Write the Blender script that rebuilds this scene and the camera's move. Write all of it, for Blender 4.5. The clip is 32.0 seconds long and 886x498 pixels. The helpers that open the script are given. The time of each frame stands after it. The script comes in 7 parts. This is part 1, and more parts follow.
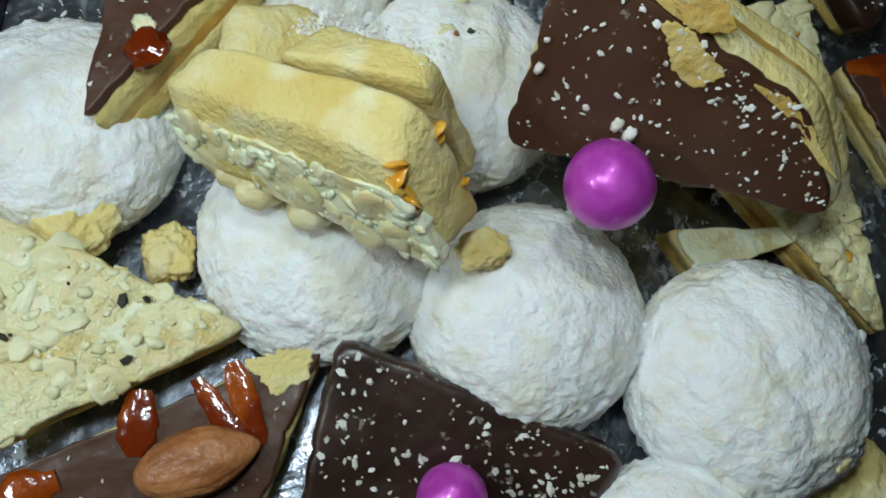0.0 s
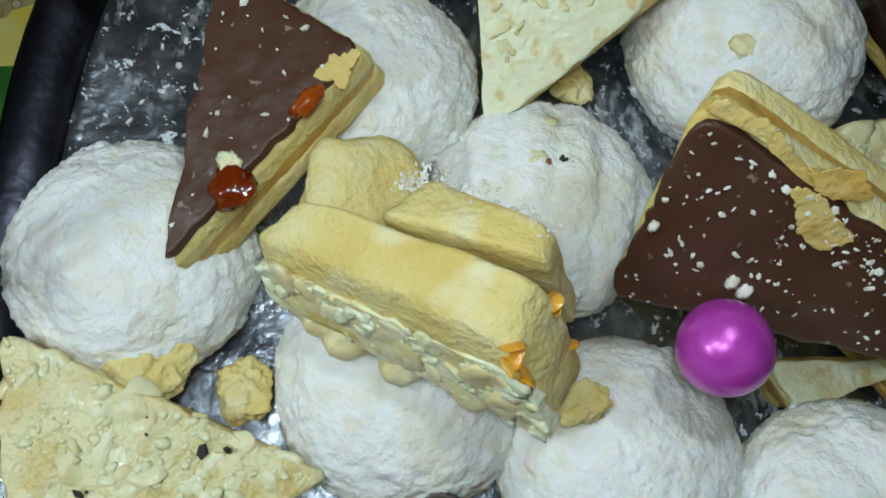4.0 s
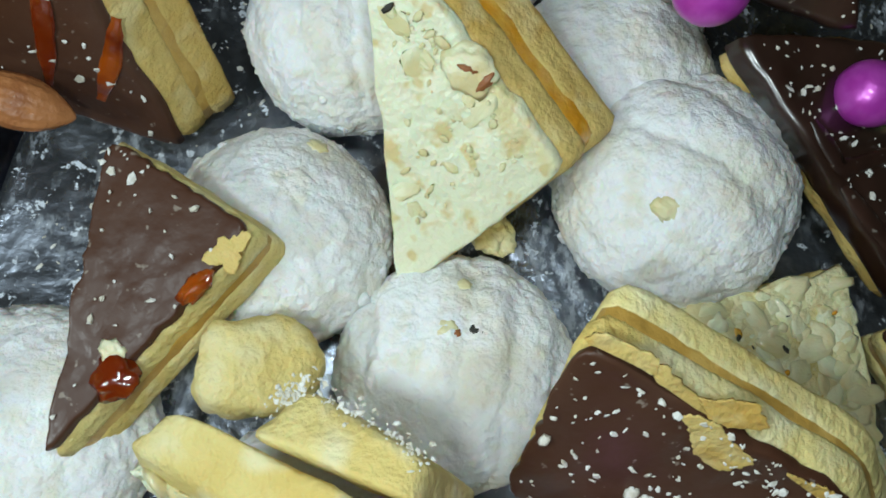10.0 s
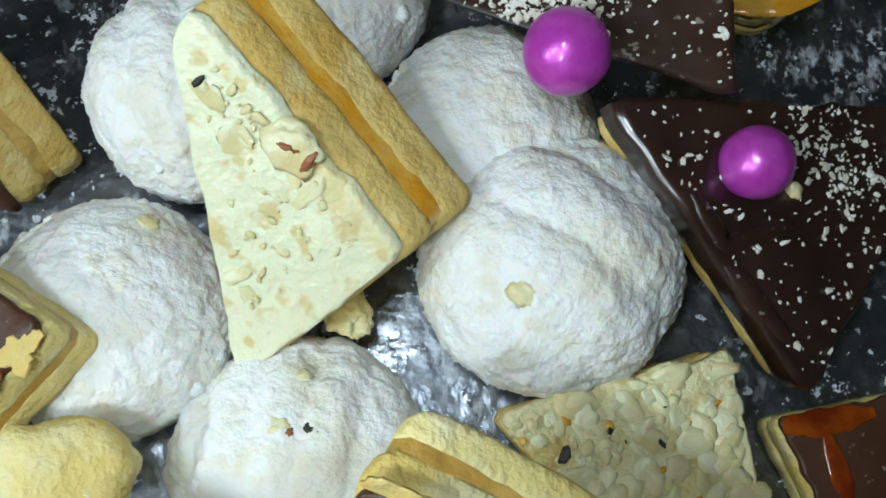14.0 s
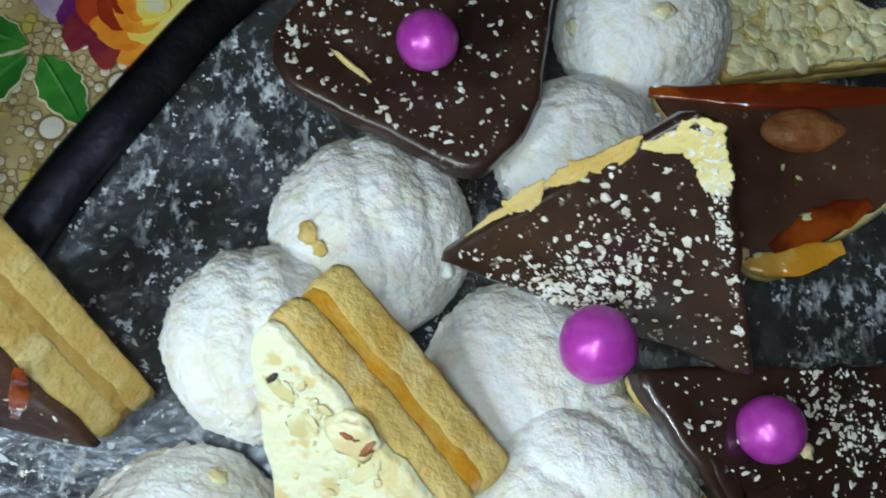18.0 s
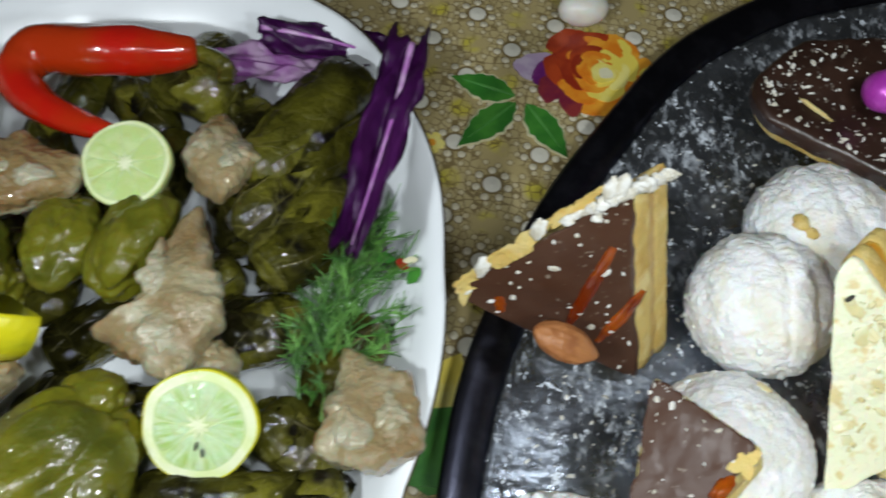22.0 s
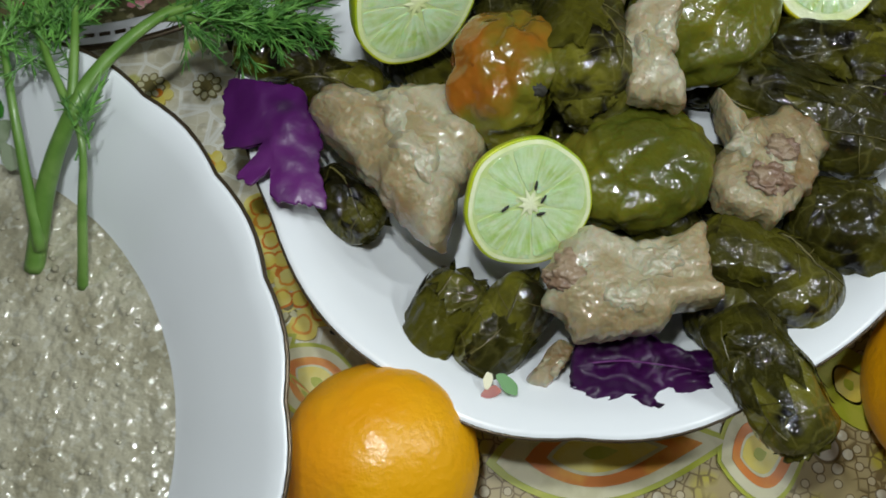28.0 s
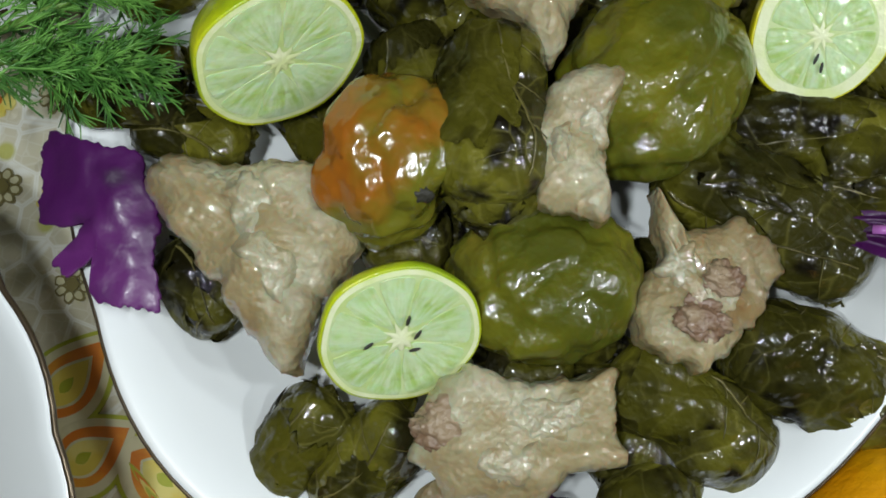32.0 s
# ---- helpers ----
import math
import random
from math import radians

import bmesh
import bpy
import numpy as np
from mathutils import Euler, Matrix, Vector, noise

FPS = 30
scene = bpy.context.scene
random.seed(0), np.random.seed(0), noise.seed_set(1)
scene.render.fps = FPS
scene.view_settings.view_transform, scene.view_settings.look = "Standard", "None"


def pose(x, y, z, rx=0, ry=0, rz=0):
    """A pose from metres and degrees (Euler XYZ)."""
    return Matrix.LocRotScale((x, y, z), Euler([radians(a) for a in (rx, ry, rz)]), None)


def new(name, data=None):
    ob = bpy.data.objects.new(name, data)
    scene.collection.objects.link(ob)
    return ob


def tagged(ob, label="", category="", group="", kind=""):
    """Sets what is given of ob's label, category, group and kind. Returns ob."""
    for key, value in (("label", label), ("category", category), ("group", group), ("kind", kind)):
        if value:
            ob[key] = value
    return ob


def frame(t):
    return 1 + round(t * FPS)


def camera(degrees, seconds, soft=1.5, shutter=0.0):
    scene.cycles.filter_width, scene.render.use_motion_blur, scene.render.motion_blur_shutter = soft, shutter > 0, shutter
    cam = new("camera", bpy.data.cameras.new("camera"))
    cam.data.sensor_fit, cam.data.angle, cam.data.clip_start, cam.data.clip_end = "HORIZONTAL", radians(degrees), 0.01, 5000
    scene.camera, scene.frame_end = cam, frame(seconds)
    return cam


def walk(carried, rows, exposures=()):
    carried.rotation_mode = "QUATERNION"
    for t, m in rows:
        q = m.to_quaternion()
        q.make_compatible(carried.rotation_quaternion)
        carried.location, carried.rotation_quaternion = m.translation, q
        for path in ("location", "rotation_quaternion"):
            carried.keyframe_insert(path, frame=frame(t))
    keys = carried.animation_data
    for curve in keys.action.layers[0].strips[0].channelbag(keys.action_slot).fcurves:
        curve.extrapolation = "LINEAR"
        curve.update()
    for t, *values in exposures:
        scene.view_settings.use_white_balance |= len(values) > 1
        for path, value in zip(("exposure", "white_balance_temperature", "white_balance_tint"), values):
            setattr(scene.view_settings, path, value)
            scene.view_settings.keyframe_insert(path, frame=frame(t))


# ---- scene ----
cam = camera(54.0, 32.0, soft=1.7, shutter=0.5)
# seconds, eye x y z in metres, turn in degrees
PATH = [
    (0.0, 0.0044, -0.0073, 0.2464, 15.39, -5.75, 2.52),
    (0.5, 0.0000, -0.0030, 0.2469, 15.50, -5.76, 2.52),
    (1.0, -0.0057, 0.0038, 0.2465, 15.35, -5.98, 2.50),
    (1.5, -0.0098, 0.0080, 0.2459, 15.56, -5.97, 2.44),
    (2.0, -0.0139, 0.0124, 0.2441, 15.67, -5.92, 2.54),
    (2.5, -0.0160, 0.0158, 0.2435, 15.59, -5.82, 2.78),
    (3.0, -0.0170, 0.0197, 0.2434, 15.38, -5.77, 2.99),
    (3.5, -0.0184, 0.0236, 0.2434, 15.27, -5.81, 3.12),
    (5.5, -0.0196, 0.0446, 0.2411, 14.97, -5.52, 3.76),
    (6.0, -0.0208, 0.0492, 0.2413, 14.91, -5.53, 3.80),
    (6.5, -0.0224, 0.0523, 0.2426, 14.82, -5.65, 3.82),
    (7.0, -0.0217, 0.0547, 0.2438, 15.04, -5.59, 3.91),
    (7.5, -0.0194, 0.0582, 0.2455, 14.84, -5.46, 3.99),
    (8.0, -0.0137, 0.0621, 0.2493, 14.79, -5.29, 4.01),
    (8.5, -0.0085, 0.0644, 0.2501, 14.83, -5.15, 4.02),
    (9.0, -0.0030, 0.0669, 0.2497, 14.87, -4.99, 3.98),
    (9.5, 0.0004, 0.0697, 0.2490, 14.87, -4.94, 3.90),
    (10.0, 0.0051, 0.0740, 0.2482, 14.79, -4.76, 3.92),
    (10.5, 0.0095, 0.0778, 0.2475, 14.71, -4.62, 3.97),
    (11.0, 0.0144, 0.0828, 0.2454, 14.74, -4.61, 4.02),
    (11.5, 0.0190, 0.0874, 0.2433, 14.64, -4.41, 3.94),
    (12.0, 0.0242, 0.0915, 0.2415, 14.63, -4.29, 3.91),
    (12.5, 0.0287, 0.0943, 0.2402, 14.57, -4.21, 3.95),
    (13.0, 0.0348, 0.0969, 0.2386, 14.64, -4.16, 3.90),
    (13.5, 0.0395, 0.0992, 0.2383, 14.59, -4.08, 4.01),
    (15.5, 0.0538, 0.1204, 0.2452, 13.79, -3.08, 4.88),
    (16.0, 0.0539, 0.1298, 0.2526, 14.71, -2.70, 4.96),
    (16.5, 0.0531, 0.1371, 0.2579, 15.43, -2.63, 5.15),
    (17.0, 0.0472, 0.1427, 0.2623, 16.61, -3.06, 5.20),
    (17.5, 0.0442, 0.1454, 0.2667, 17.11, -2.62, 5.44),
    (18.0, 0.0324, 0.1451, 0.2738, 18.05, -2.93, 5.49),
    (18.5, 0.0205, 0.1415, 0.2820, 18.89, -3.14, 5.52),
    (19.0, 0.0055, 0.1327, 0.2864, 20.17, -3.28, 5.65),
    (19.5, -0.0092, 0.1245, 0.2898, 21.00, -3.78, 5.80),
    (20.0, -0.0271, 0.1105, 0.3010, 22.54, -3.97, 6.13),
    (20.5, -0.0430, 0.0936, 0.3066, 23.77, -4.16, 6.39),
    (21.0, -0.0654, 0.0753, 0.3137, 24.64, -3.67, 7.15),
    (21.5, -0.0904, 0.0612, 0.3201, 25.70, -3.58, 8.01),
    (22.0, -0.1265, 0.0382, 0.3214, 27.80, -3.30, 8.68),
    (22.5, -0.1529, 0.0230, 0.3244, 28.29, -3.09, 9.71),
    (23.0, -0.1835, 0.0029, 0.3306, 28.28, -2.86, 11.14),
    (23.5, -0.2077, -0.0165, 0.3381, 28.11, -2.83, 12.05),
    (24.0, -0.2372, -0.0444, 0.3415, 28.18, -2.92, 12.22),
    (24.5, -0.2530, -0.0649, 0.3379, 28.18, -2.59, 12.18),
    (25.0, -0.2627, -0.0823, 0.3365, 26.55, -0.98, 12.26),
    (25.5, -0.2739, -0.0977, 0.3344, 25.17, -0.28, 11.51),
    (26.0, -0.2877, -0.1094, 0.3266, 23.31, 0.71, 10.02),
    (26.5, -0.2942, -0.1157, 0.3278, 21.97, 1.10, 9.36),
    (28.5, -0.2926, -0.0885, 0.2866, 19.10, -0.31, 9.99),
    (29.0, -0.2875, -0.0732, 0.2837, 18.21, -1.07, 10.16),
    (29.5, -0.2843, -0.0576, 0.2847, 16.02, -1.51, 11.03),
    (30.0, -0.2824, -0.0443, 0.2799, 13.84, -1.67, 11.74),
    (30.5, -0.2812, -0.0369, 0.2718, 12.63, -1.34, 12.37),
    (31.0, -0.2797, -0.0266, 0.2666, 11.40, -1.06, 12.99),
    (31.5, -0.2785, -0.0170, 0.2661, 10.45, -0.87, 13.54),
    (32.0, -0.2758, -0.0091, 0.2680, 9.44, -0.59, 13.63),
]
walk(cam, [(t, pose(x, y, z, a, b, c)) for t, x, y, z, a, b, c in PATH],
     exposures=[(0, -0.26, 6500, 10), (3, -0.32, 6500, 10), (7, -0.27, 6500, 10), (9, -0.17, 6500, 10), (13.5, 0.10, 6450, 11), (16, 0.18, 6400, 11), (20, 0.32, 6400, 12), (22.5, 0.26, 7000, 20), (24, 0.34, 7400, 21), (26.5, 0.04, 7150, 18), (29, -0.21, 6900, 18), (32, -0.04, 7000, 17)])

# ---- light: fixed lamps over sweets and platter replace one moving torch, a dim room ----
world = bpy.data.worlds.new("room_dusk")
scene.world = world
world.use_nodes = True
world.node_tree.nodes["Background"].inputs[0].default_value = (0.75, 0.87, 1.0, 1)
world.node_tree.nodes["Background"].inputs[1].default_value = 0.03


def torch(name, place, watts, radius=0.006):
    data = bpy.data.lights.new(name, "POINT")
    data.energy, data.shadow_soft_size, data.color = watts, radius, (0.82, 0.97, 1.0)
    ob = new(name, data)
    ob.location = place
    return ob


# five added stand-ins along the route of the single phone torch
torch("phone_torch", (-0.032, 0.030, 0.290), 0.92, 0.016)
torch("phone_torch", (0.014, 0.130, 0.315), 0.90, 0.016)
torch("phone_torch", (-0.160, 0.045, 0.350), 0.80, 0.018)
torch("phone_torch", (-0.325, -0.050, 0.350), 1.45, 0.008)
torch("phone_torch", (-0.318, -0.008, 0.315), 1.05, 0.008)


# ---- materials ----
def material(name, colour, rough=0.5, metal=0.0, coat=0.0, other=None, scale=40.0, mix=(0.45, 0.6), bump=0.0, bump_scale=120.0,
             fine=None, fine_scale=300.0, fine_mix=(0.55, 0.65), sub=0.0, trans=0.0, spec=0.5, bump2=0.0, bump2_scale=600.0, detail=4.0, vary=None, vein=None, vein_scale=110.0, wet=0.12, relief=None):
    """colour, a second colour in patches, a third in specks, relief at two sizes."""
    m = bpy.data.materials.new(name)
    m.use_nodes = True
    t = m.node_tree
    b = t.nodes["Principled BSDF"]
    b.inputs["Roughness"].default_value, b.inputs["Metallic"].default_value = rough, metal
    b.inputs["Coat Weight"].default_value, b.inputs["Coat Roughness"].default_value = coat, wet
    b.inputs["Specular IOR Level"].default_value = spec
    b.inputs["Transmission Weight"].default_value = trans
    if sub:
        b.inputs["Subsurface Weight"].default_value = sub
        b.inputs["Subsurface Scale"].default_value = 0.004
    tc = t.nodes.new("ShaderNodeTexCoord")
    info = t.nodes.new("ShaderNodeObjectInfo")
    add = t.nodes.new("ShaderNodeVectorMath")
    add.operation = "ADD"
    mul = t.nodes.new("ShaderNodeVectorMath")
    mul.operation = "SCALE"
    mul.inputs[3].default_value = 7.0
    comb = t.nodes.new("ShaderNodeCombineXYZ")
    for n in range(3):
        t.links.new(info.outputs["Random"], comb.inputs[n])
    t.links.new(comb.outputs[0], mul.inputs[0])
    t.links.new(tc.outputs["Object"], add.inputs[0])
    t.links.new(mul.outputs[0], add.inputs[1])
    vec = add.outputs[0]

    def noise_mask(sc, lo, hi, det=detail):
        n = t.nodes.new("ShaderNodeTexNoise")
        n.inputs["Scale"].default_value, n.inputs["Detail"].default_value = sc, det
        t.links.new(vec, n.inputs["Vector"])
        r = t.nodes.new("ShaderNodeMapRange")
        r.inputs[1].default_value, r.inputs[2].default_value = lo, hi
        t.links.new(n.outputs["Fac"], r.inputs[0])
        return n, r.outputs[0]

    def blend(fac, a, c):
        x = t.nodes.new("ShaderNodeMix")
        x.data_type = "RGBA"
        t.links.new(fac, x.inputs[0])
        for sock, v in ((x.inputs[6], a), (x.inputs[7], c)):
            if isinstance(v, tuple):
                sock.default_value = (*v, 1)
            else:
                t.links.new(v, sock)
        return x.outputs[2]

    col = colour
    if vary:
        r = t.nodes.new("ShaderNodeMapRange")
        r.inputs[1].default_value, r.inputs[2].default_value = 0.25, 1.0
        t.links.new(info.outputs["Random"], r.inputs[0])
        col = blend(r.outputs[0], colour, vary)
    if other:
        col = blend(noise_mask(scale, *mix)[1], col, other)
    if fine:
        col = blend(noise_mask(fine_scale, *fine_mix, det=2.0)[1], col, fine)
    cells = None
    if vein:
        v = t.nodes.new("ShaderNodeTexVoronoi")
        v.feature = "DISTANCE_TO_EDGE"
        v.inputs["Scale"].default_value = vein_scale
        warp = t.nodes.new("ShaderNodeTexNoise")
        warp.inputs["Scale"].default_value = vein_scale * 0.7
        t.links.new(vec, warp.inputs["Vector"])
        shift = t.nodes.new("ShaderNodeVectorMath")
        shift.operation = "SCALE"
        shift.inputs[3].default_value = 1.6 / vein_scale
        t.links.new(warp.outputs["Color"], shift.inputs[0])
        place = t.nodes.new("ShaderNodeVectorMath")
        place.operation = "ADD"
        t.links.new(vec, place.inputs[0])
        t.links.new(shift.outputs[0], place.inputs[1])
        t.links.new(place.outputs[0], v.inputs["Vector"])
        r = t.nodes.new("ShaderNodeMapRange")
        r.inputs[1].default_value, r.inputs[2].default_value, r.inputs[3].default_value, r.inputs[4].default_value = 0.0, 0.045, 0.32, 0.0
        t.links.new(v.outputs["Distance"], r.inputs[0])
        col = blend(r.outputs[0], col, vein)
        cells = v.outputs["Distance"]
    if isinstance(col, tuple):
        b.inputs["Base Color"].default_value = (*col, 1)
    else:
        t.links.new(col, b.inputs["Base Color"])
    last = None
    if cells:
        bn = t.nodes.new("ShaderNodeBump")
        bn.inputs["Strength"].default_value, bn.inputs["Distance"].default_value = 0.5, 0.30 / vein_scale
        t.links.new(cells, bn.inputs["Height"])
        last = bn.outputs[0]
    for amount, sc in ((bump, bump_scale), (bump2, bump2_scale)):
        if amount:
            n, _ = noise_mask(sc, 0, 1, detail if relief is None else relief)
            bn = t.nodes.new("ShaderNodeBump")
            bn.inputs["Strength"].default_value, bn.inputs["Distance"].default_value = amount, 0.6 / sc
            t.links.new(n.outputs["Fac"], bn.inputs["Height"])
            if last:
                t.links.new(last, bn.inputs["Normal"])
            last = bn.outputs[0]
    if last:
        t.links.new(last, b.inputs["Normal"])
        if coat:
            t.links.new(last, b.inputs["Coat Normal"])
    m["shader"] = b.name
    return m


SUGAR = material("icing_sugar", (0.90, 0.905, 0.915), 0.95, other=(0.79, 0.74, 0.59), scale=60, mix=(0.50, 0.76), bump=0.45, bump_scale=260, bump2=0.75, bump2_scale=750, spec=0.10, sub=0.15, fine=(0.82, 0.79, 0.68), fine_scale=130, fine_mix=(0.52, 0.74), detail=6.0)
SHORTBREAD = material("shortbread", (0.70, 0.51, 0.17), 0.64, other=(0.58, 0.36, 0.085), scale=45, mix=(0.46, 0.70), bump=0.35, bump_scale=170, bump2=0.7, bump2_scale=700, spec=0.3, fine=(0.76, 0.61, 0.28), fine_scale=100, fine_mix=(0.50, 0.72), sub=0.08)
# darker golden brown, colours in the shade of the crack between biscuits
FILLING = material("crack_shade_brown", (0.50, 0.29, 0.06), 0.4, other=(0.60, 0.38, 0.10), scale=120, bump=0.4, bump_scale=200, coat=0.3)
PALE_BISCUIT = material("pale_biscuit", (0.76, 0.63, 0.26), 0.7, other=(0.67, 0.48, 0.13), scale=30, mix=(0.48, 0.74), bump=0.30, bump_scale=160, bump2=0.8, bump2_scale=620, spec=0.25, fine=(0.79, 0.71, 0.42), fine_scale=80, fine_mix=(0.48, 0.68), sub=0.08)
MILK_CHOC = material("milk_chocolate", (0.070, 0.028, 0.015), 0.40, other=(0.088, 0.042, 0.026), scale=38, mix=(0.42, 0.68), bump=0.08, bump_scale=40, coat=0.08, wet=0.2, bump2=0.08, bump2_scale=300, fine=(0.24, 0.19, 0.15), fine_scale=420, fine_mix=(0.68, 0.75), spec=0.28)
DARK_CHOC = material("dark_chocolate", (0.026, 0.011, 0.007), 0.36, other=(0.045, 0.020, 0.013), scale=50, mix=(0.45, 0.65), bump=0.10, bump_scale=34, coat=0.38, wet=0.22, bump2=0.05, bump2_scale=300, fine=(0.22, 0.19, 0.16), fine_scale=420, fine_mix=(0.66, 0.72))
GLOSSY_CHOC = material("glossy_dark_chocolate", (0.024, 0.010, 0.006), 0.34, other=(0.040, 0.018, 0.012), scale=50, mix=(0.45, 0.65), bump=0.75, bump_scale=30, coat=1.0, wet=0.16, relief=1.0)
CREAM = material("pale_cream", (0.83, 0.82, 0.60), 0.42, other=(0.75, 0.65, 0.34), scale=46, mix=(0.50, 0.64), bump=0.4, bump_scale=130, coat=0.2, sub=0.2, bump2=0.5, bump2_scale=480, fine=(0.72, 0.60, 0.30), fine_scale=150, fine_mix=(0.58, 0.66))
NUT = material("chopped_nut", (0.83, 0.79, 0.54), 0.42, vary=(0.76, 0.67, 0.37), other=(0.74, 0.63, 0.33), scale=90, bump=0.5, bump_scale=250, coat=0.3, sub=0.15)
TOPPING = material("nutty_cream", (0.79, 0.72, 0.42), 0.42, other=(0.68, 0.53, 0.20), scale=70, mix=(0.46, 0.64), bump=0.8, bump_scale=150, coat=0.3, sub=0.15, bump2=0.7, bump2_scale=480)
FLAKE = material("sugar_flake", (0.80, 0.79, 0.75), 0.9, other=(0.62, 0.58, 0.48), scale=260, mix=(0.42, 0.60), spec=0.2)
CARAMEL = material("caramel", (0.17, 0.020, 0.002), 0.12, other=(0.36, 0.070, 0.004), scale=60, coat=0.8, bump=0.2, bump_scale=80, sub=0.15)
JAM = material("apricot_jam", (0.72, 0.32, 0.02), 0.2, other=(0.78, 0.45, 0.08), scale=90, coat=0.6, bump=0.3, bump_scale=160, sub=0.15)
PEARL = material("pearl_dragee", (0.50, 0.045, 0.46), 0.34, metal=0.25, coat=0.35, other=(0.58, 0.075, 0.54), scale=160, bump=0.08, bump_scale=120, bump2=0.06, bump2_scale=500)
ALMOND = material("almond_skin", (0.42, 0.165, 0.055), 0.5, other=(0.30, 0.10, 0.03), scale=120, bump=0.5, bump_scale=170, coat=0.1)
CARDAMOM = material("dark_seed", (0.03, 0.028, 0.022), 0.6, bump=0.4, bump_scale=500)
STEEL = material("scuffed_steel", (0.19, 0.21, 0.25), 0.3, metal=1.0, other=(0.32, 0.35, 0.41), scale=90, mix=(0.5, 0.62), bump=0.12, bump_scale=26, bump2=0.22, bump2_scale=240)
# near-black bluish colour carries the dark reflection on the tray's raised edge
RIM_STEEL = material("reflection_toned_edge", (0.048, 0.049, 0.070), 0.32, metal=1.0, other=(0.08, 0.08, 0.11), scale=60, bump=0.05, bump_scale=40, bump2=0.10, bump2_scale=420)
CHINA = material("white_china", (0.87, 0.90, 0.93), 0.30, coat=0.2, other=(0.84, 0.87, 0.90), scale=12, spec=0.4)
CHINA_WHITE = material("garlic_skin", (0.80, 0.78, 0.72), 0.4, other=(0.74, 0.71, 0.62), scale=60, coat=0.2, sub=0.2)
RIM_LINE = material("dark_gilt_line", (0.09, 0.065, 0.04), 0.3, metal=0.6)
LEAF = material("cooked_vine_leaf", (0.024, 0.021, 0.006), 0.36, vary=(0.075, 0.070, 0.010), other=(0.140, 0.130, 0.014), scale=38, mix=(0.44, 0.60), bump=0.45, bump_scale=55, coat=1.0, wet=0.03, fine=(0.010, 0.008, 0.004), fine_scale=70, fine_mix=(0.57, 0.68), bump2=0.50, bump2_scale=400, detail=5.0, spec=0.12, vein=(0.22, 0.20, 0.05), vein_scale=70, relief=1.5)
PEPPER = material("cooked_green_pepper", (0.145, 0.140, 0.010), 0.34, other=(0.075, 0.082, 0.008), scale=30, coat=0.8, wet=0.03, bump=0.22, bump_scale=45, sub=0.12, bump2=0.4, bump2_scale=300, relief=1.5, fine=(0.19, 0.165, 0.02), fine_scale=45, fine_mix=(0.56, 0.72), spec=0.25)
RED_PEPPER = material("ripening_pepper", (0.33, 0.105, 0.010), 0.24, other=(0.15, 0.140, 0.014), scale=26, mix=(0.38, 0.50), coat=0.8, wet=0.035, bump=0.3, bump_scale=50, sub=0.1, fine=(0.03, 0.012, 0.006), fine_scale=110, fine_mix=(0.70, 0.74), bump2=0.4, bump2_scale=240, relief=1.0)
CHILLI = material("red_chilli", (0.50, 0.010, 0.004), 0.16, other=(0.42, 0.03, 0.004), scale=25, coat=0.8, bump=0.15, bump_scale=40)
MEAT = material("boiled_meat", (0.36, 0.30, 0.175), 0.38, vary=(0.30, 0.205, 0.09), other=(0.24, 0.15, 0.062), scale=34, mix=(0.46, 0.68), coat=0.9, wet=0.03, bump=0.25, bump_scale=90, sub=0.4, fine=(0.44, 0.40, 0.28), fine_scale=60, fine_mix=(0.50, 0.64), bump2=0.65, bump2_scale=420, detail=6.0, relief=1.2, spec=0.25)
FAT = material("soft_boiled_fat", (0.42, 0.385, 0.27), 0.34, other=(0.34, 0.27, 0.15), scale=70, coat=0.9, wet=0.04, bump=0.3, bump_scale=120, sub=0.35, bump2=0.7, bump2_scale=520, relief=1.5)
MARROW = material("dark_marrow", (0.20, 0.115, 0.07), 0.4, other=(0.31, 0.22, 0.14), scale=110, coat=0.6, wet=0.06, bump=0.6, bump_scale=180, bump2=0.5, bump2_scale=420)
RIND = material("lime_rind", (0.46, 0.54, 0.012), 0.30, other=(0.30, 0.43, 0.014), scale=40, coat=0.35, bump=0.35, bump_scale=380, fine=(0.56, 0.58, 0.02), fine_scale=70, fine_mix=(0.5, 0.7))
YELLOW_RIND = material("lemon_yellow_rind", (0.66, 0.60, 0.012), 0.32, other=(0.55, 0.56, 0.02), scale=50, coat=0.3, bump=0.25, bump_scale=420)
MEMBRANE = material("lime_membrane", (0.56, 0.66, 0.34), 0.35, other=(0.50, 0.62, 0.24), scale=160, coat=0.5, bump=0.2, bump_scale=240)
PITH = material("lime_pith", (0.75, 0.79, 0.52), 0.5, other=(0.66, 0.74, 0.36), scale=90, coat=0.3, bump=0.3, bump_scale=300)


